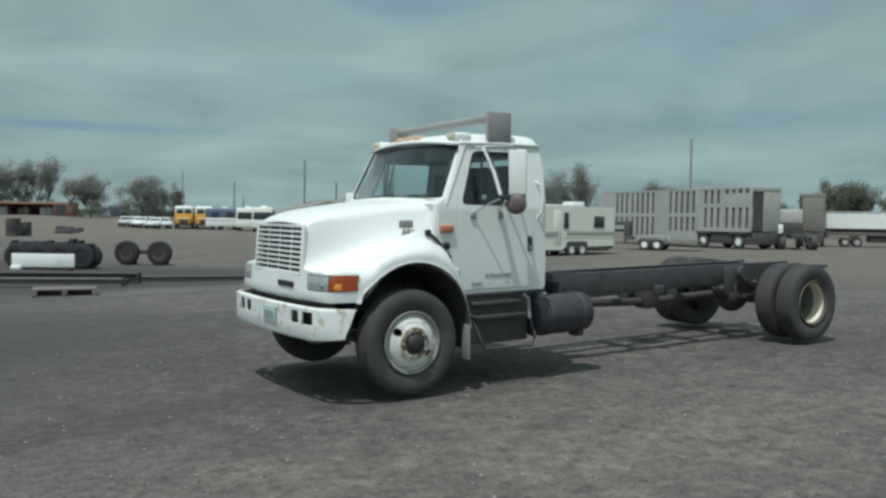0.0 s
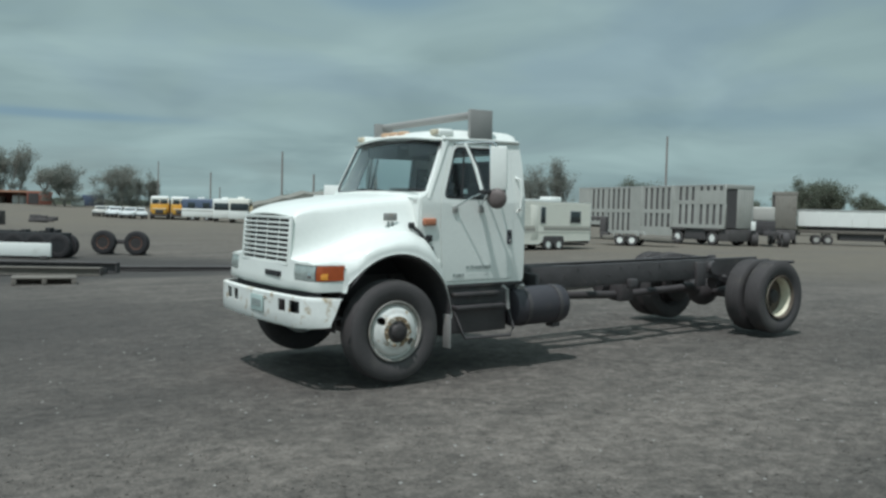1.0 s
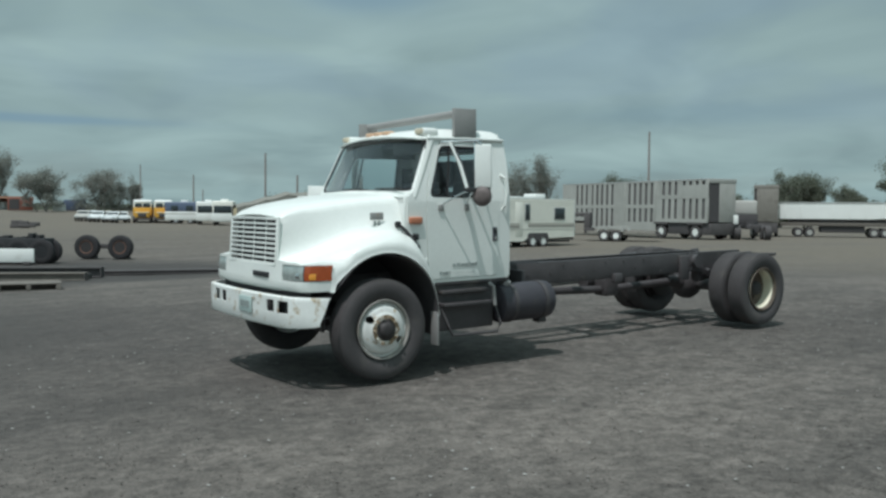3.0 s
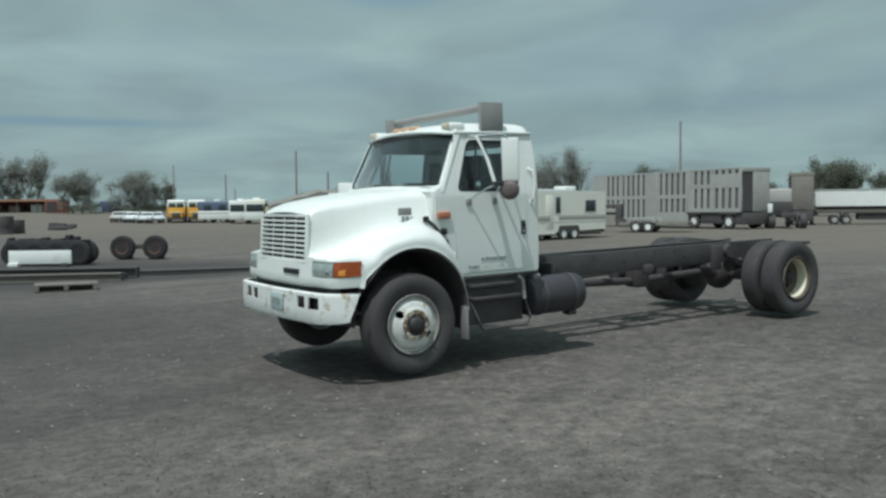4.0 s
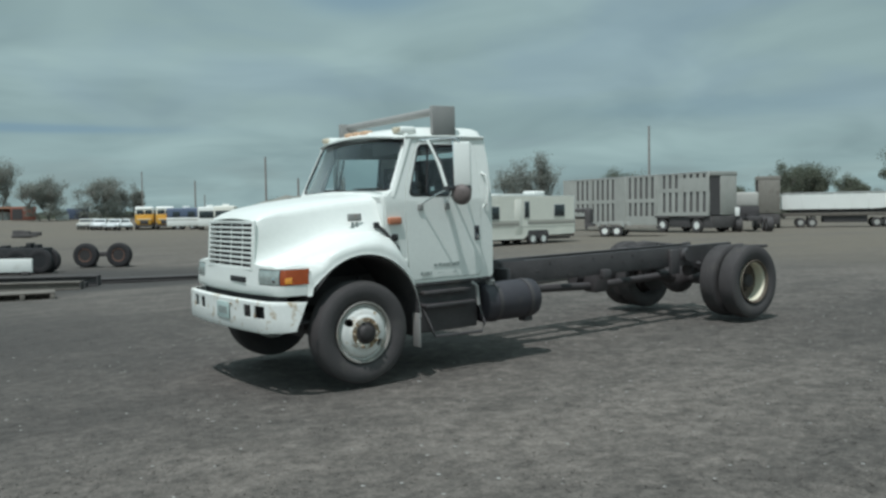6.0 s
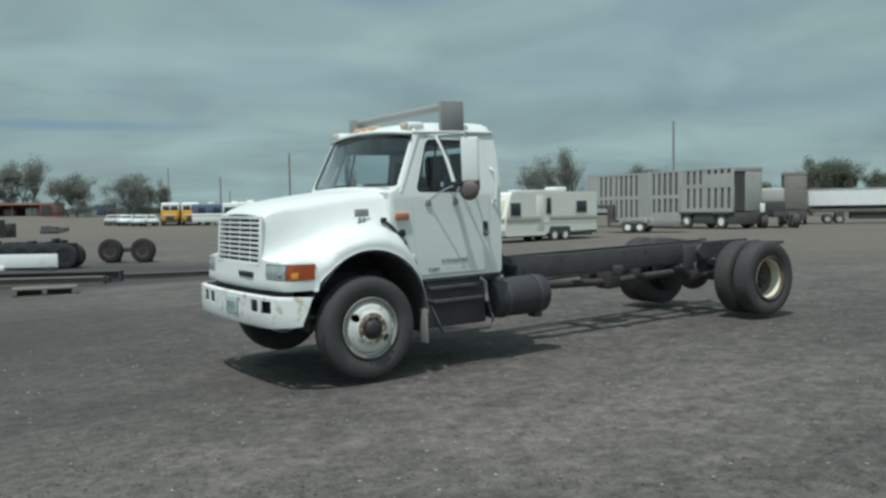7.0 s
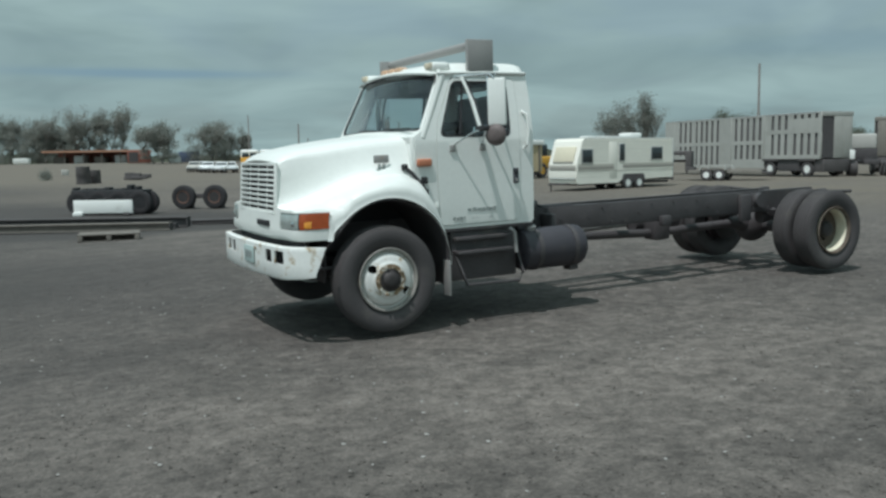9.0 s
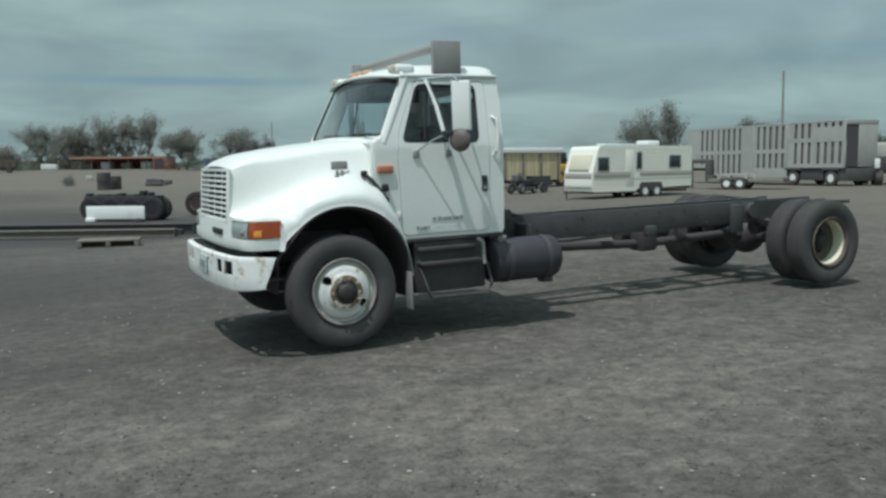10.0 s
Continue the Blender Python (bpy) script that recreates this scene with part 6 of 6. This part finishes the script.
def build_bus(x, y, yaw):
    b = thing("school_bus", "yellow school bus with a pale upper body parked nose out", "bus", at(x, y, yaw), "buses beside the cars")
    part("body", box(B(), -8.0, 1.0, -1.15, 1.15, 0.55, 2.0, 0.12, 3), BUSYELLOW, b)
    part("upper_body", box(B(), -8.0, 0.9, -1.13, 1.13, 2.0, 2.5, 0.05), CREAM, b)
    part("roof", box(B(), -8.0, 0.9, -1.15, 1.15, 2.42, 3.0, 0.27, 4), VANWHITE, b)
    for y0, y1 in ((-0.95, -0.06), (0.06, 0.95)):
        part("windscreen", box(B(), 0.86, 0.96, y0, y1, 1.9, 2.5, 0.10, 3), DARKGLASS, b)
        part("headlamp", box(B(), 2.16, 2.23, y0 * 0.9 - 0.02, y1 * 0.9 + 0.02, 1.28, 1.42, 0.03), SUNBLEACHED, b)
    part("hood", box(B(), 0.9, 2.2, -0.95, 0.95, 0.6, 1.5, 0.25, 4), BUSYELLOW, b)
    part("grille", box(B(), 2.18, 2.24, -0.5, 0.5, 0.75, 1.25, 0.03), BLACK, b)
    part("bumper", box(B(), 2.15, 2.4, -1.1, 1.1, 0.4, 0.62, 0.04), BLACK, b)
    for k in range(9):
        for sy in (-1.145, 1.105):
            part("side_window", box(B(), -7.6 + k * 0.92, -6.85 + k * 0.92, sy, sy + 0.04, 2.05, 2.55, 0.01), DARKGLASS, b)
    for sx in (1.4, -5.6):
        for sy in (-1.0, 1.0):
            road_wheel(b, sx, sy, 0.48, 0.28, BLACK)


build_bus(28.7, 106.6, 252)
build_bus(31.0, 105.4, 252)


def build_motorhome(x, y, yaw, upper, lower, L, H, label):
    m = thing("motorhome", label, "motorhome", at(x, y, yaw), "campers beside the buses")
    part("lower_body", box(B(), 0, L, -1.2, 1.2, 0.45, 1.55, 0.10, 2), lower, m)
    part("upper_body", box(B(), 0, L, -1.19, 1.19, 1.55, H, 0.14, 3), upper, m)
    part("windscreen", box(B(), L - 0.03, L + 0.03, -1.0, 1.0, 1.45, 2.3, 0.03), DARKGLASS, m)
    for k in range(3):
        part("side_window", box(B(), 0.8 + k * 1.9, 1.7 + k * 1.9, -1.24, -1.18, 1.65, 2.3, 0.02), DARKGLASS, m)
        part("side_window", box(B(), 0.8 + k * 1.9, 1.7 + k * 1.9, 1.18, 1.24, 1.65, 2.3, 0.02), DARKGLASS, m)
    part("air_conditioner", box(B(), L * 0.4, L * 0.4 + 0.9, -0.4, 0.4, H - 0.02, H + 0.25, 0.06), VANWHITE, m)
    part("stripe", box(B(), 0.05, L - 0.05, -1.215, 1.215, 1.20, 1.32, 0.01), STRIPE, m)
    for sx in (1.4, L - 1.4):
        for sy in (-1.05, 1.05):
            road_wheel(m, sx, sy, 0.4, 0.25, ALU)


build_motorhome(30.7, 102.9, -33, DULLBLUE, VANWHITE, 4.6, 2.75, "blue and white motorhome parked side on")
build_motorhome(35.1, 99.3, 245, VANWHITE, VANWHITE, 6.0, 2.8, "white motorhome parked nose out")
build_motorhome(35.0, 93.6, 245, CREAM, VANWHITE, 6.0, 2.85, "cream and white motorhome parked nose out")


def build_covered_trailers():
    c = thing("covered_hay_trailer", "long trailer under a sagging grey-brown tarpaulin", "trailer", at(23.5, 62.0, -12))
    rows = []
    for k in range(13):
        x = 7.5 * k / 12
        h = 2.2 + 1.15 * min(1.0, k / 7) + 0.06 * math.sin(k * 2.1)
        rows.append([(x, -1.25, 0.9), (x, -1.22, h - 0.25), (x, -0.7, h - 0.03), (x, 0, h), (x, 0.7, h - 0.03), (x, 1.22, h - 0.25), (x, 1.25, 0.9)])
    part("tarpaulin", thicken(grid_faces(B(), rows), 0.03), TARP, c)
    part("bed", box(B(), 0, 7.5, -1.2, 1.2, 0.7, 0.9, 0.02), BLACK, c)
    part("load", box(B(), 0.1, 7.4, -1.1, 1.1, 0.9, 2.0, 0.05), TAN, c)
    for x in (1.2, 6.2):
        for y in (-1.1, 1.1):
            road_wheel(c, x, y, 0.42, 0.25, BLACK)
    w = thing("box_truck", "white box truck behind the cab", "truck", at(26.5, 50.9, 60))
    part("box", box(B(), -4.0, 0.6, -1.2, 1.2, 0.95, 3.55, 0.05), VANWHITE, w)
    part("cab", box(B(), 0.7, 2.4, -1.0, 1.0, 0.6, 2.3, 0.2, 3), VANWHITE, w)
    part("windscreen", box(B(), 2.30, 2.42, -0.85, 0.85, 1.45, 2.05, 0.05), DARKGLASS, w)
    part("frame", box(B(), -4.0, 2.2, -0.45, 0.45, 0.55, 0.9, 0.02), BLACK, w)
    for x in (-2.8, 1.6):
        for y in (-1.0, 1.0):
            road_wheel(w, x, y, 0.45, 0.28, ALU)


build_covered_trailers()


def build_sheds():
    s = thing("open_shed", "long low open-fronted shed with a rust-orange roof", "shed", at(9.5, 198.4, -26))
    part("roof", prism(B(), [(-0.6, 2.35), (20.6, 2.35), (20.6, 2.75), (-0.6, 2.75)], -0.6, 7.5), SHEDROOF, s)
    part("back_wall", box(B(), 0, 20, 6.8, 7.0, 0, 2.35), BRICKRED, s)
    for k in range(6):
        part("post", box(B(), k * 4 - 0.12, k * 4 + 0.12, -0.1, 0.14, 0, 2.35, 0.01), OLDWOOD, s)
    for k in range(4):
        part("stored_crate", box(B(), 1.2 + k * 4.4, 3.4 + k * 4.4, 1.0, 4.0, 0, 1.4 + 0.25 * (k % 2), 0.05), ROOFGREY if k % 2 else OLDWOOD, s)
    for x, y, yaw, L, paint, label in ((22.3, 170.5, -14, 4.2, BRICKRED, "faded red shipping container with a dark panel for the shade of an open end"),
                                       (32.3, 171.6, -14, 4.0, DULLBLUE, "faded blue shipping container"),
                                       (29.4, 166.5, -10, 2.2, VANWHITE, "small white site box"),
                                       (5.9, 112.0, -12, 0.8, PALEGREY, "small pale box standing in the field"),
                                       (2.6, 182.0, -12, 2.8, VANWHITE, "low white site cabin far off")):
        c = thing("shipping_container", label, "container", at(x, y, yaw), "far containers")
        h = 2.5 if paint is BRICKRED else 2.2 if paint is DULLBLUE else 0.7 if paint is PALEGREY else 1.2
        part("shell", box(B(), 0, L, 0, 2.4 if L > 1 else 0.7, 0.0 if L < 1 else 0.1, h, 0.03), paint, c)
        for k in range(int(L / 0.4)):
            part("rib", box(B(), 0.12 + 0.4 * k, 0.28 + 0.4 * k, -0.04, 0.0, 0.2, h - 0.1, 0.01), paint, c)
        if paint is BRICKRED:
            # dark panel on the closed shell, coloured as the shade inside an opening
            part("open_end_shade", box(B(), 0.3, 2.0, -0.06, -0.045, 0.25, 2.2), DARKIN, c, "dark panel for the shade of an open end")


build_sheds()


# ---- near yard clutter ----
def build_clutter():
    bg = thing("axle_bogie", "pair of large dark wheels on a rusty walking beam", "axle", at(5.2, 33.5, -35))
    part("walking_beam", box(B(), -0.2, 1.7, 0.3, 0.5, 0.48, 0.70, 0.04), BEAM, bg)
    for x in (0.0, 1.52):
        wh = road_wheel(bg, x, 0.0, 0.56, 0.38, HUB, tyre=OILY)
        bm = lathe(B(), [(0.255, -0.150), (0.292, -0.168), (0.300, -0.152), (0.262, -0.135)], 32, True)
        bm.transform(Matrix.Translation((x, 0.0, 0.56)))
        part("rim_ring", bm, RUSTRED, wh, "rust-brown rim ring")
        part("axle_stub", rod(B(), (x, 0.1, 0.56), (x, 0.75, 0.56), 0.10, 12), BEAM, bg)
        part("prop", box(B(), x - 0.15, x + 0.15, 0.55, 0.85, 0.0, 0.50, 0.03), BEAM, bg)
    mc = thing("trailer_bogie", "dark stripped trailer bogie standing behind a white panel", "axle", at(0.4, 32.7, -33.7))
    part("frame", box(B(), -0.2, 3.1, -0.02, 0.95, 0.28, 1.08, 0.06), SEAL, mc)
    for k in range(4):
        for y in (0.1, 0.85):
            road_wheel(mc, 0.10 + 0.93 * k, y, 0.52, 0.32, SEAL, tyre=OILY)
    jag = random.Random(31)
    for k in range(9):
        a, wd = -0.15 + k * 0.35 + jag.uniform(-0.06, 0.06), jag.uniform(0.14, 0.34)
        part("bracket", box(B(), a, a + wd, 0.15, 0.6, 1.0, 1.10 + jag.uniform(0.02, 0.20), 0.03), SEAL, mc)
    pn = thing("white_panel", "long white sheet-metal panel standing on its edge", "panel", at(0.25, 31.9, -33.7))
    bm = box(B(), 0.0, 2.62, -0.05, 0.05, 0.12, 0.68, 0.02)
    part("sheet", bm, VANWHITE, pn)
    part("foot", box(B(), -0.02, 0.42, -0.14, 0.14, 0.0, 0.18, 0.04), VANWHITE, pn)
    part("foot", box(B(), 2.2, 2.5, -0.12, 0.12, 0.0, 0.16, 0.03), BEAM, pn)
    rnd = random.Random(12)
    # the low, wide third one stands in for a dark band on the ground
    for k, (x, y, L, yaw, h, w) in enumerate(((2.8, 20.7, 9.5, 146.5, 0.33, 0.32), (1.9, 18.9, 8.5, 147, 0.24, 0.30), (6.6, 20.4, 4.0, 144, 0.14, 0.5), (-4.2, 25.6, 8.0, 146, 0.34, 0.34), (-3.2, 23.0, 7.0, 150, 0.22, 0.3), (2.3, 20.2, 5.5, 149, 0.16, 0.3))):
        b = thing("steel_beam", "long dark weathered beam lying on the ground", "beam", None, "beams lying in the yard")
        e = Vector((x + L * math.cos(radians(yaw)), y + L * math.sin(radians(yaw))))
        slope = math.degrees(math.atan2(ground_z(e.x, e.y) - ground_z(x, y), L))
        b.matrix_basis = at(x, y, yaw) @ pose(0, 0, 0, 0, -slope, 0)
        bm = box(B(), 0, L, 0, w, 0, 0.045, 0.005)
        box(bm, 0, L, 0, w, h - 0.045, h, 0.005)
        box(bm, 0, L, w / 2 - 0.06, w / 2 + 0.06, 0.03, h - 0.03)
        part("web", bm, BEAM if k != 1 else OLDWOOD, b)
        part("end_cap", box(B(), 0.0, 0.03, 0.01, w - 0.01, 0.02, h - 0.01), BEAM, b)
    for x, y, yaw in ((-1.23, 14.24, -10), (-4.6, 18.6, -14)):
        p = thing("pallet", "grey weathered wooden pallet on the gravel", "pallet", at(x, y, yaw), "pallets beside the beams")
        for k in range(3):
            part("bearer", box(B(), 0.65 * k, 0.65 * k + 0.11, 0, 0.9, 0.0, 0.15, 0.005), OLDWOOD, p)
        part("back_board", box(B(), 0.0, 1.41, 0.50, 0.54, 0.0, 0.15), OLDWOOD, p)
        part("bottom_board", box(B(), 0.0, 1.41, 0.0, 0.10, 0.0, 0.018), OLDWOOD, p)
        for k in range(5):
            part("top_board", box(B(), -0.01, 1.42, k * 0.185, k * 0.185 + 0.15, 0.152, 0.185, 0.003, 1), OLDWOOD, p)
    for x, y, s, label in ((4.0, 66.0, 1.15, "dark rusty drum standing in the field"), (5.0, 67.0, 0.9, "dark rusty drum beside another")):
        d = thing("steel_drum", label, "drum", at(x, y), "far drums")
        part("barrel", lathe(B(), [(0.02, 0.0), (0.45 * s, 0.0), (0.48 * s, 0.05), (0.45 * s, 0.5 * s), (0.48 * s, 0.55 * s), (0.45 * s, 1.2 * s), (0.02, 1.2 * s)], 24), BEAM, d).rotation_euler = (radians(90), 0, 0)
    for x, y, yaw, L, label in ((8.0, 76.5, -33, 3.2, "low dark stack of scrap steel"),):
        q = thing("scrap_stack", label, "scrap", at(x, y, yaw), "scrap in the field")
        for k in range(9):
            a, b2, c = rnd.uniform(0, L * 0.5), rnd.uniform(0.3, 1.2), rnd.uniform(0, 0.5)
            part("scrap_bar", box(B(), a, a + rnd.uniform(0.8, L * 0.5), b2, b2 + rnd.uniform(0.15, 0.4), c * (k > 3), c * (k > 3) + rnd.uniform(0.15, 0.45), 0.03), BEAM, q)


build_clutter()


def build_far_wagon():
    """A dark high-sided wagon at the edge of the field."""
    w = thing("farm_wagon", "dark brown high-sided farm wagon far off in the field", "wagon", at(-8.2, 160.0, -4))
    part("box", prism(B(), rounded([(0.0, 0.9), (6.4, 0.9), (6.6, 2.3), (-0.2, 2.3)], 0.1), 0.0, 2.3), DARKBROWN, w)
    part("bed_frame", box(B(), 0.2, 6.2, 0.4, 1.9, 0.6, 0.9, 0.03), BLACK, w)
    for k in range(7):
        part("side_post", box(B(), 0.2 + 1.0 * k, 0.32 + 1.0 * k, -0.06, 0.0, 0.9, 2.35, 0.01), DARKBROWN, w)
    for x in (1.2, 5.2):
        for y in (0.1, 2.2):
            road_wheel(w, x, y, 0.48, 0.28, BLACK)


build_far_wagon()


# ---- trees ----
def build_tree(x, y, h, spread, leaf, count, seed, label, bare=False, base=0.28):
    rnd = random.Random(seed)
    t = thing("tree", label, "tree", at(x, y))
    bm = B()
    tips = []

    def limb(p, d, length, r, level):
        pts, q, dd = [p], p, d
        n = 4
        for k in range(n):
            dd = (dd + Vector((rnd.uniform(-1, 1), rnd.uniform(-1, 1), rnd.uniform(-0.4, 0.8))) * 0.22).normalized()
            q = q + dd * length / n
            pts.append(q)
        rings = []
        for k, c in enumerate(pts):
            rr = r * (1 - 0.62 * k / n)
            ax = (pts[min(k + 1, n)] - pts[max(k - 1, 0)]).normalized()
            s = ax.cross(Vector((0.3, 0.9, 0.2))).normalized()
            u = s.cross(ax)
            seg = 7 if level == 0 else 4
            rings.append([bm.verts.new(c + rr * (math.cos(a) * s + math.sin(a) * u)) for a in [j * math.tau / seg for j in range(seg)]])
        for a, b in zip(rings, rings[1:]):
            m = len(a)
            for j in range(m):
                bm.faces.new((a[j], a[(j + 1) % m], b[(j + 1) % m], b[j]))
        if level >= 3 or length < 0.5:
            tips.append(pts[-1])
            tips.append(pts[2])
            return
        kids = (5, 4, 3, 2)[level]
        for k in range(kids):
            f = rnd.uniform(0.45, 1.0)
            o = pts[min(n, max(1, int(f * n)))]
            a = rnd.uniform(0, math.tau)
            out = Vector((math.cos(a), math.sin(a), rnd.uniform(0.35, 1.3) if level else rnd.uniform(0.8, 1.8)))
            out.x *= spread / h * 1.5
            out.y *= spread / h * 1.5
            limb(o, (dd * 0.45 + out).normalized(), length * rnd.uniform(0.5, 0.78), r * 0.5, level + 1)

    for k in range(3):
        limb(Vector((rnd.uniform(-0.1, 0.1) * spread, rnd.uniform(-0.1, 0.1) * spread, -0.2)), Vector((rnd.uniform(-0.5, 0.5), rnd.uniform(-0.5, 0.5), 1)), h * 0.34, h * 0.013, 0)
    top = max(p.z for p in tips)
    reach = sorted(math.hypot(p.x, p.y) for p in tips)[int(len(tips) * 0.92)]
    fit, wide = h * 0.94 / top, spread * 0.47 / reach
    bm.transform(Matrix.Diagonal((wide, wide, fit, 1)))
    part("trunk", bm, BARK, t)
    low = [Vector((rnd.uniform(-0.4, 0.4) * spread, rnd.uniform(-0.4, 0.4) * spread, h * rnd.uniform(0.03, 0.65) / fit)) for _ in range(80 if bare else 26)]
    tips = [Vector((q.x * wide, q.y * wide, q.z)) for q in tips] + low
    verts, faces = [], []
    for _ in range(int(count * (1.3 if y > 120 else 2.2))):
        p = rnd.choice(low) if rnd.random() < 0.5 else rnd.choice(tips)
        p = Vector((p.x, p.y, p.z * fit))
        g = 0.24 + 0.034 * spread
        c = p + Vector((rnd.gauss(0, 1), rnd.gauss(0, 1), rnd.gauss(0, 0.7))).normalized() * g * 1.7 * rnd.random() ** 0.5
        if c.z < h * base:
            continue
        s = rnd.uniform(0.05, 0.14) * min(1.15, 0.12 + math.hypot(x, y) / 170)
        a, b = Vector((rnd.gauss(0, 1), rnd.gauss(0, 1), rnd.gauss(0, 1))).normalized(), Vector((rnd.gauss(0, 1), rnd.gauss(0, 1), rnd.gauss(0, 1))).normalized()
        b = (b - a * a.dot(b)).normalized()
        o = len(verts)
        verts += [tuple(c + a * s), tuple(c + b * s * 0.7), tuple(c - a * s), tuple(c - b * s * 0.7)]
        faces.append((o, o + 1, o + 2, o + 3))
    me = bpy.data.meshes.new("crown")
    me.from_pydata(verts, [], faces)
    me.materials.append(leaf)
    ob = new("crown", me)
    ob.parent = t


OLIVE, GREEN = "half-bare spring tree with thin grey-olive leaves", "bushy dark green tree behind the trailers"
for k, (x, y, h, w, n, low) in enumerate(((5.0, 226.0, 12.0, 11.5, 14000, 0.02), (10.5, 222.0, 13.2, 11.0, 16000, 0.02), (18.0, 217.0, 14.2, 11.0, 16000, 0.05), (25.2, 215.5, 15.4, 9.5, 16000, 0.05), (14.0, 224.0, 9.5, 12.0, 12000, 0.02),
                                          (27.2, 165.0, 8.9, 8.6, 13000, 0.10), (37.0, 168.0, 8.6, 9.0, 8500, 0.06), (45.5, 170.0, 8.0, 2.6, 5000, 0.02), (42.0, 171.0, 7.4, 5.5, 5000, 0.04), (-2.6, 178.0, 5.0, 7.5, 5600, 0.02), (2.4, 85.0, 1.3, 1.0, 420, 0.02))):
    build_tree(x, y, h, w, LEAF_DRY, n, 40 + k, OLIVE, True, low)
for k, (x, y, h, w, n) in enumerate(((66.2, 77.0, 9.0, 4.4, 5600), (69.2, 75.6, 9.6, 4.4, 5600), (85.6, 76.3, 7.8, 5.0, 9000), (104.0, 64.0, 8.2, 6.5, 18000), (108.5, 62.0, 8.0, 6.5, 18000), (114.0, 58.8, 6.6, 4.5, 9000), (97.5, 68.0, 5.8, 4.8, 9000), (99.0, 44.5, 9.4, 6.8, 16000), (104.0, 41.0, 9.0, 6.5, 14000), (46.5, 92.0, 5.4, 4.5, 6600), (41.0, 93.0, 4.2, 5.5, 6400), (92.0, 71.5, 4.4, 6.0, 7600))):
    build_tree(x, y, h, w, LEAF_GREEN if k > 1 else LEAF_DRY, n, 80 + k, GREEN if k > 1 else OLIVE, k < 2, 0.08)


def build_far_woods():
    """A thin band of scrub along the horizon."""
    rnd = random.Random(77)
    verts, faces = [], []
    for _ in range(9000):
        a = rnd.uniform(-0.35, 1.45)
        d = rnd.uniform(330, 420)
        x, y = d * math.sin(a), d * math.cos(a)
        hmax = 2.2 + 2.6 * max(0.0, noise.noise((a * 9, 1.3, 0.0)))
        z = ground_z(x, y) + rnd.random() ** 1.4 * hmax
        s = rnd.uniform(0.5, 1.3)
        o = len(verts)
        verts += [(x - s * math.cos(a), y + s * math.sin(a), z), (x, y, z + s * 0.7), (x + s * math.cos(a), y - s * math.sin(a), z), (x, y, z - s * 0.7)]
        faces.append((o, o + 1, o + 2, o + 3))
    me = bpy.data.meshes.new("far_scrub")
    me.from_pydata(verts, [], faces)
    me.materials.append(LEAF_GREEN)
    tagged(new("far_scrub", me), "low dark scrub along the horizon", "scrub", kind="stuff")


build_far_woods()
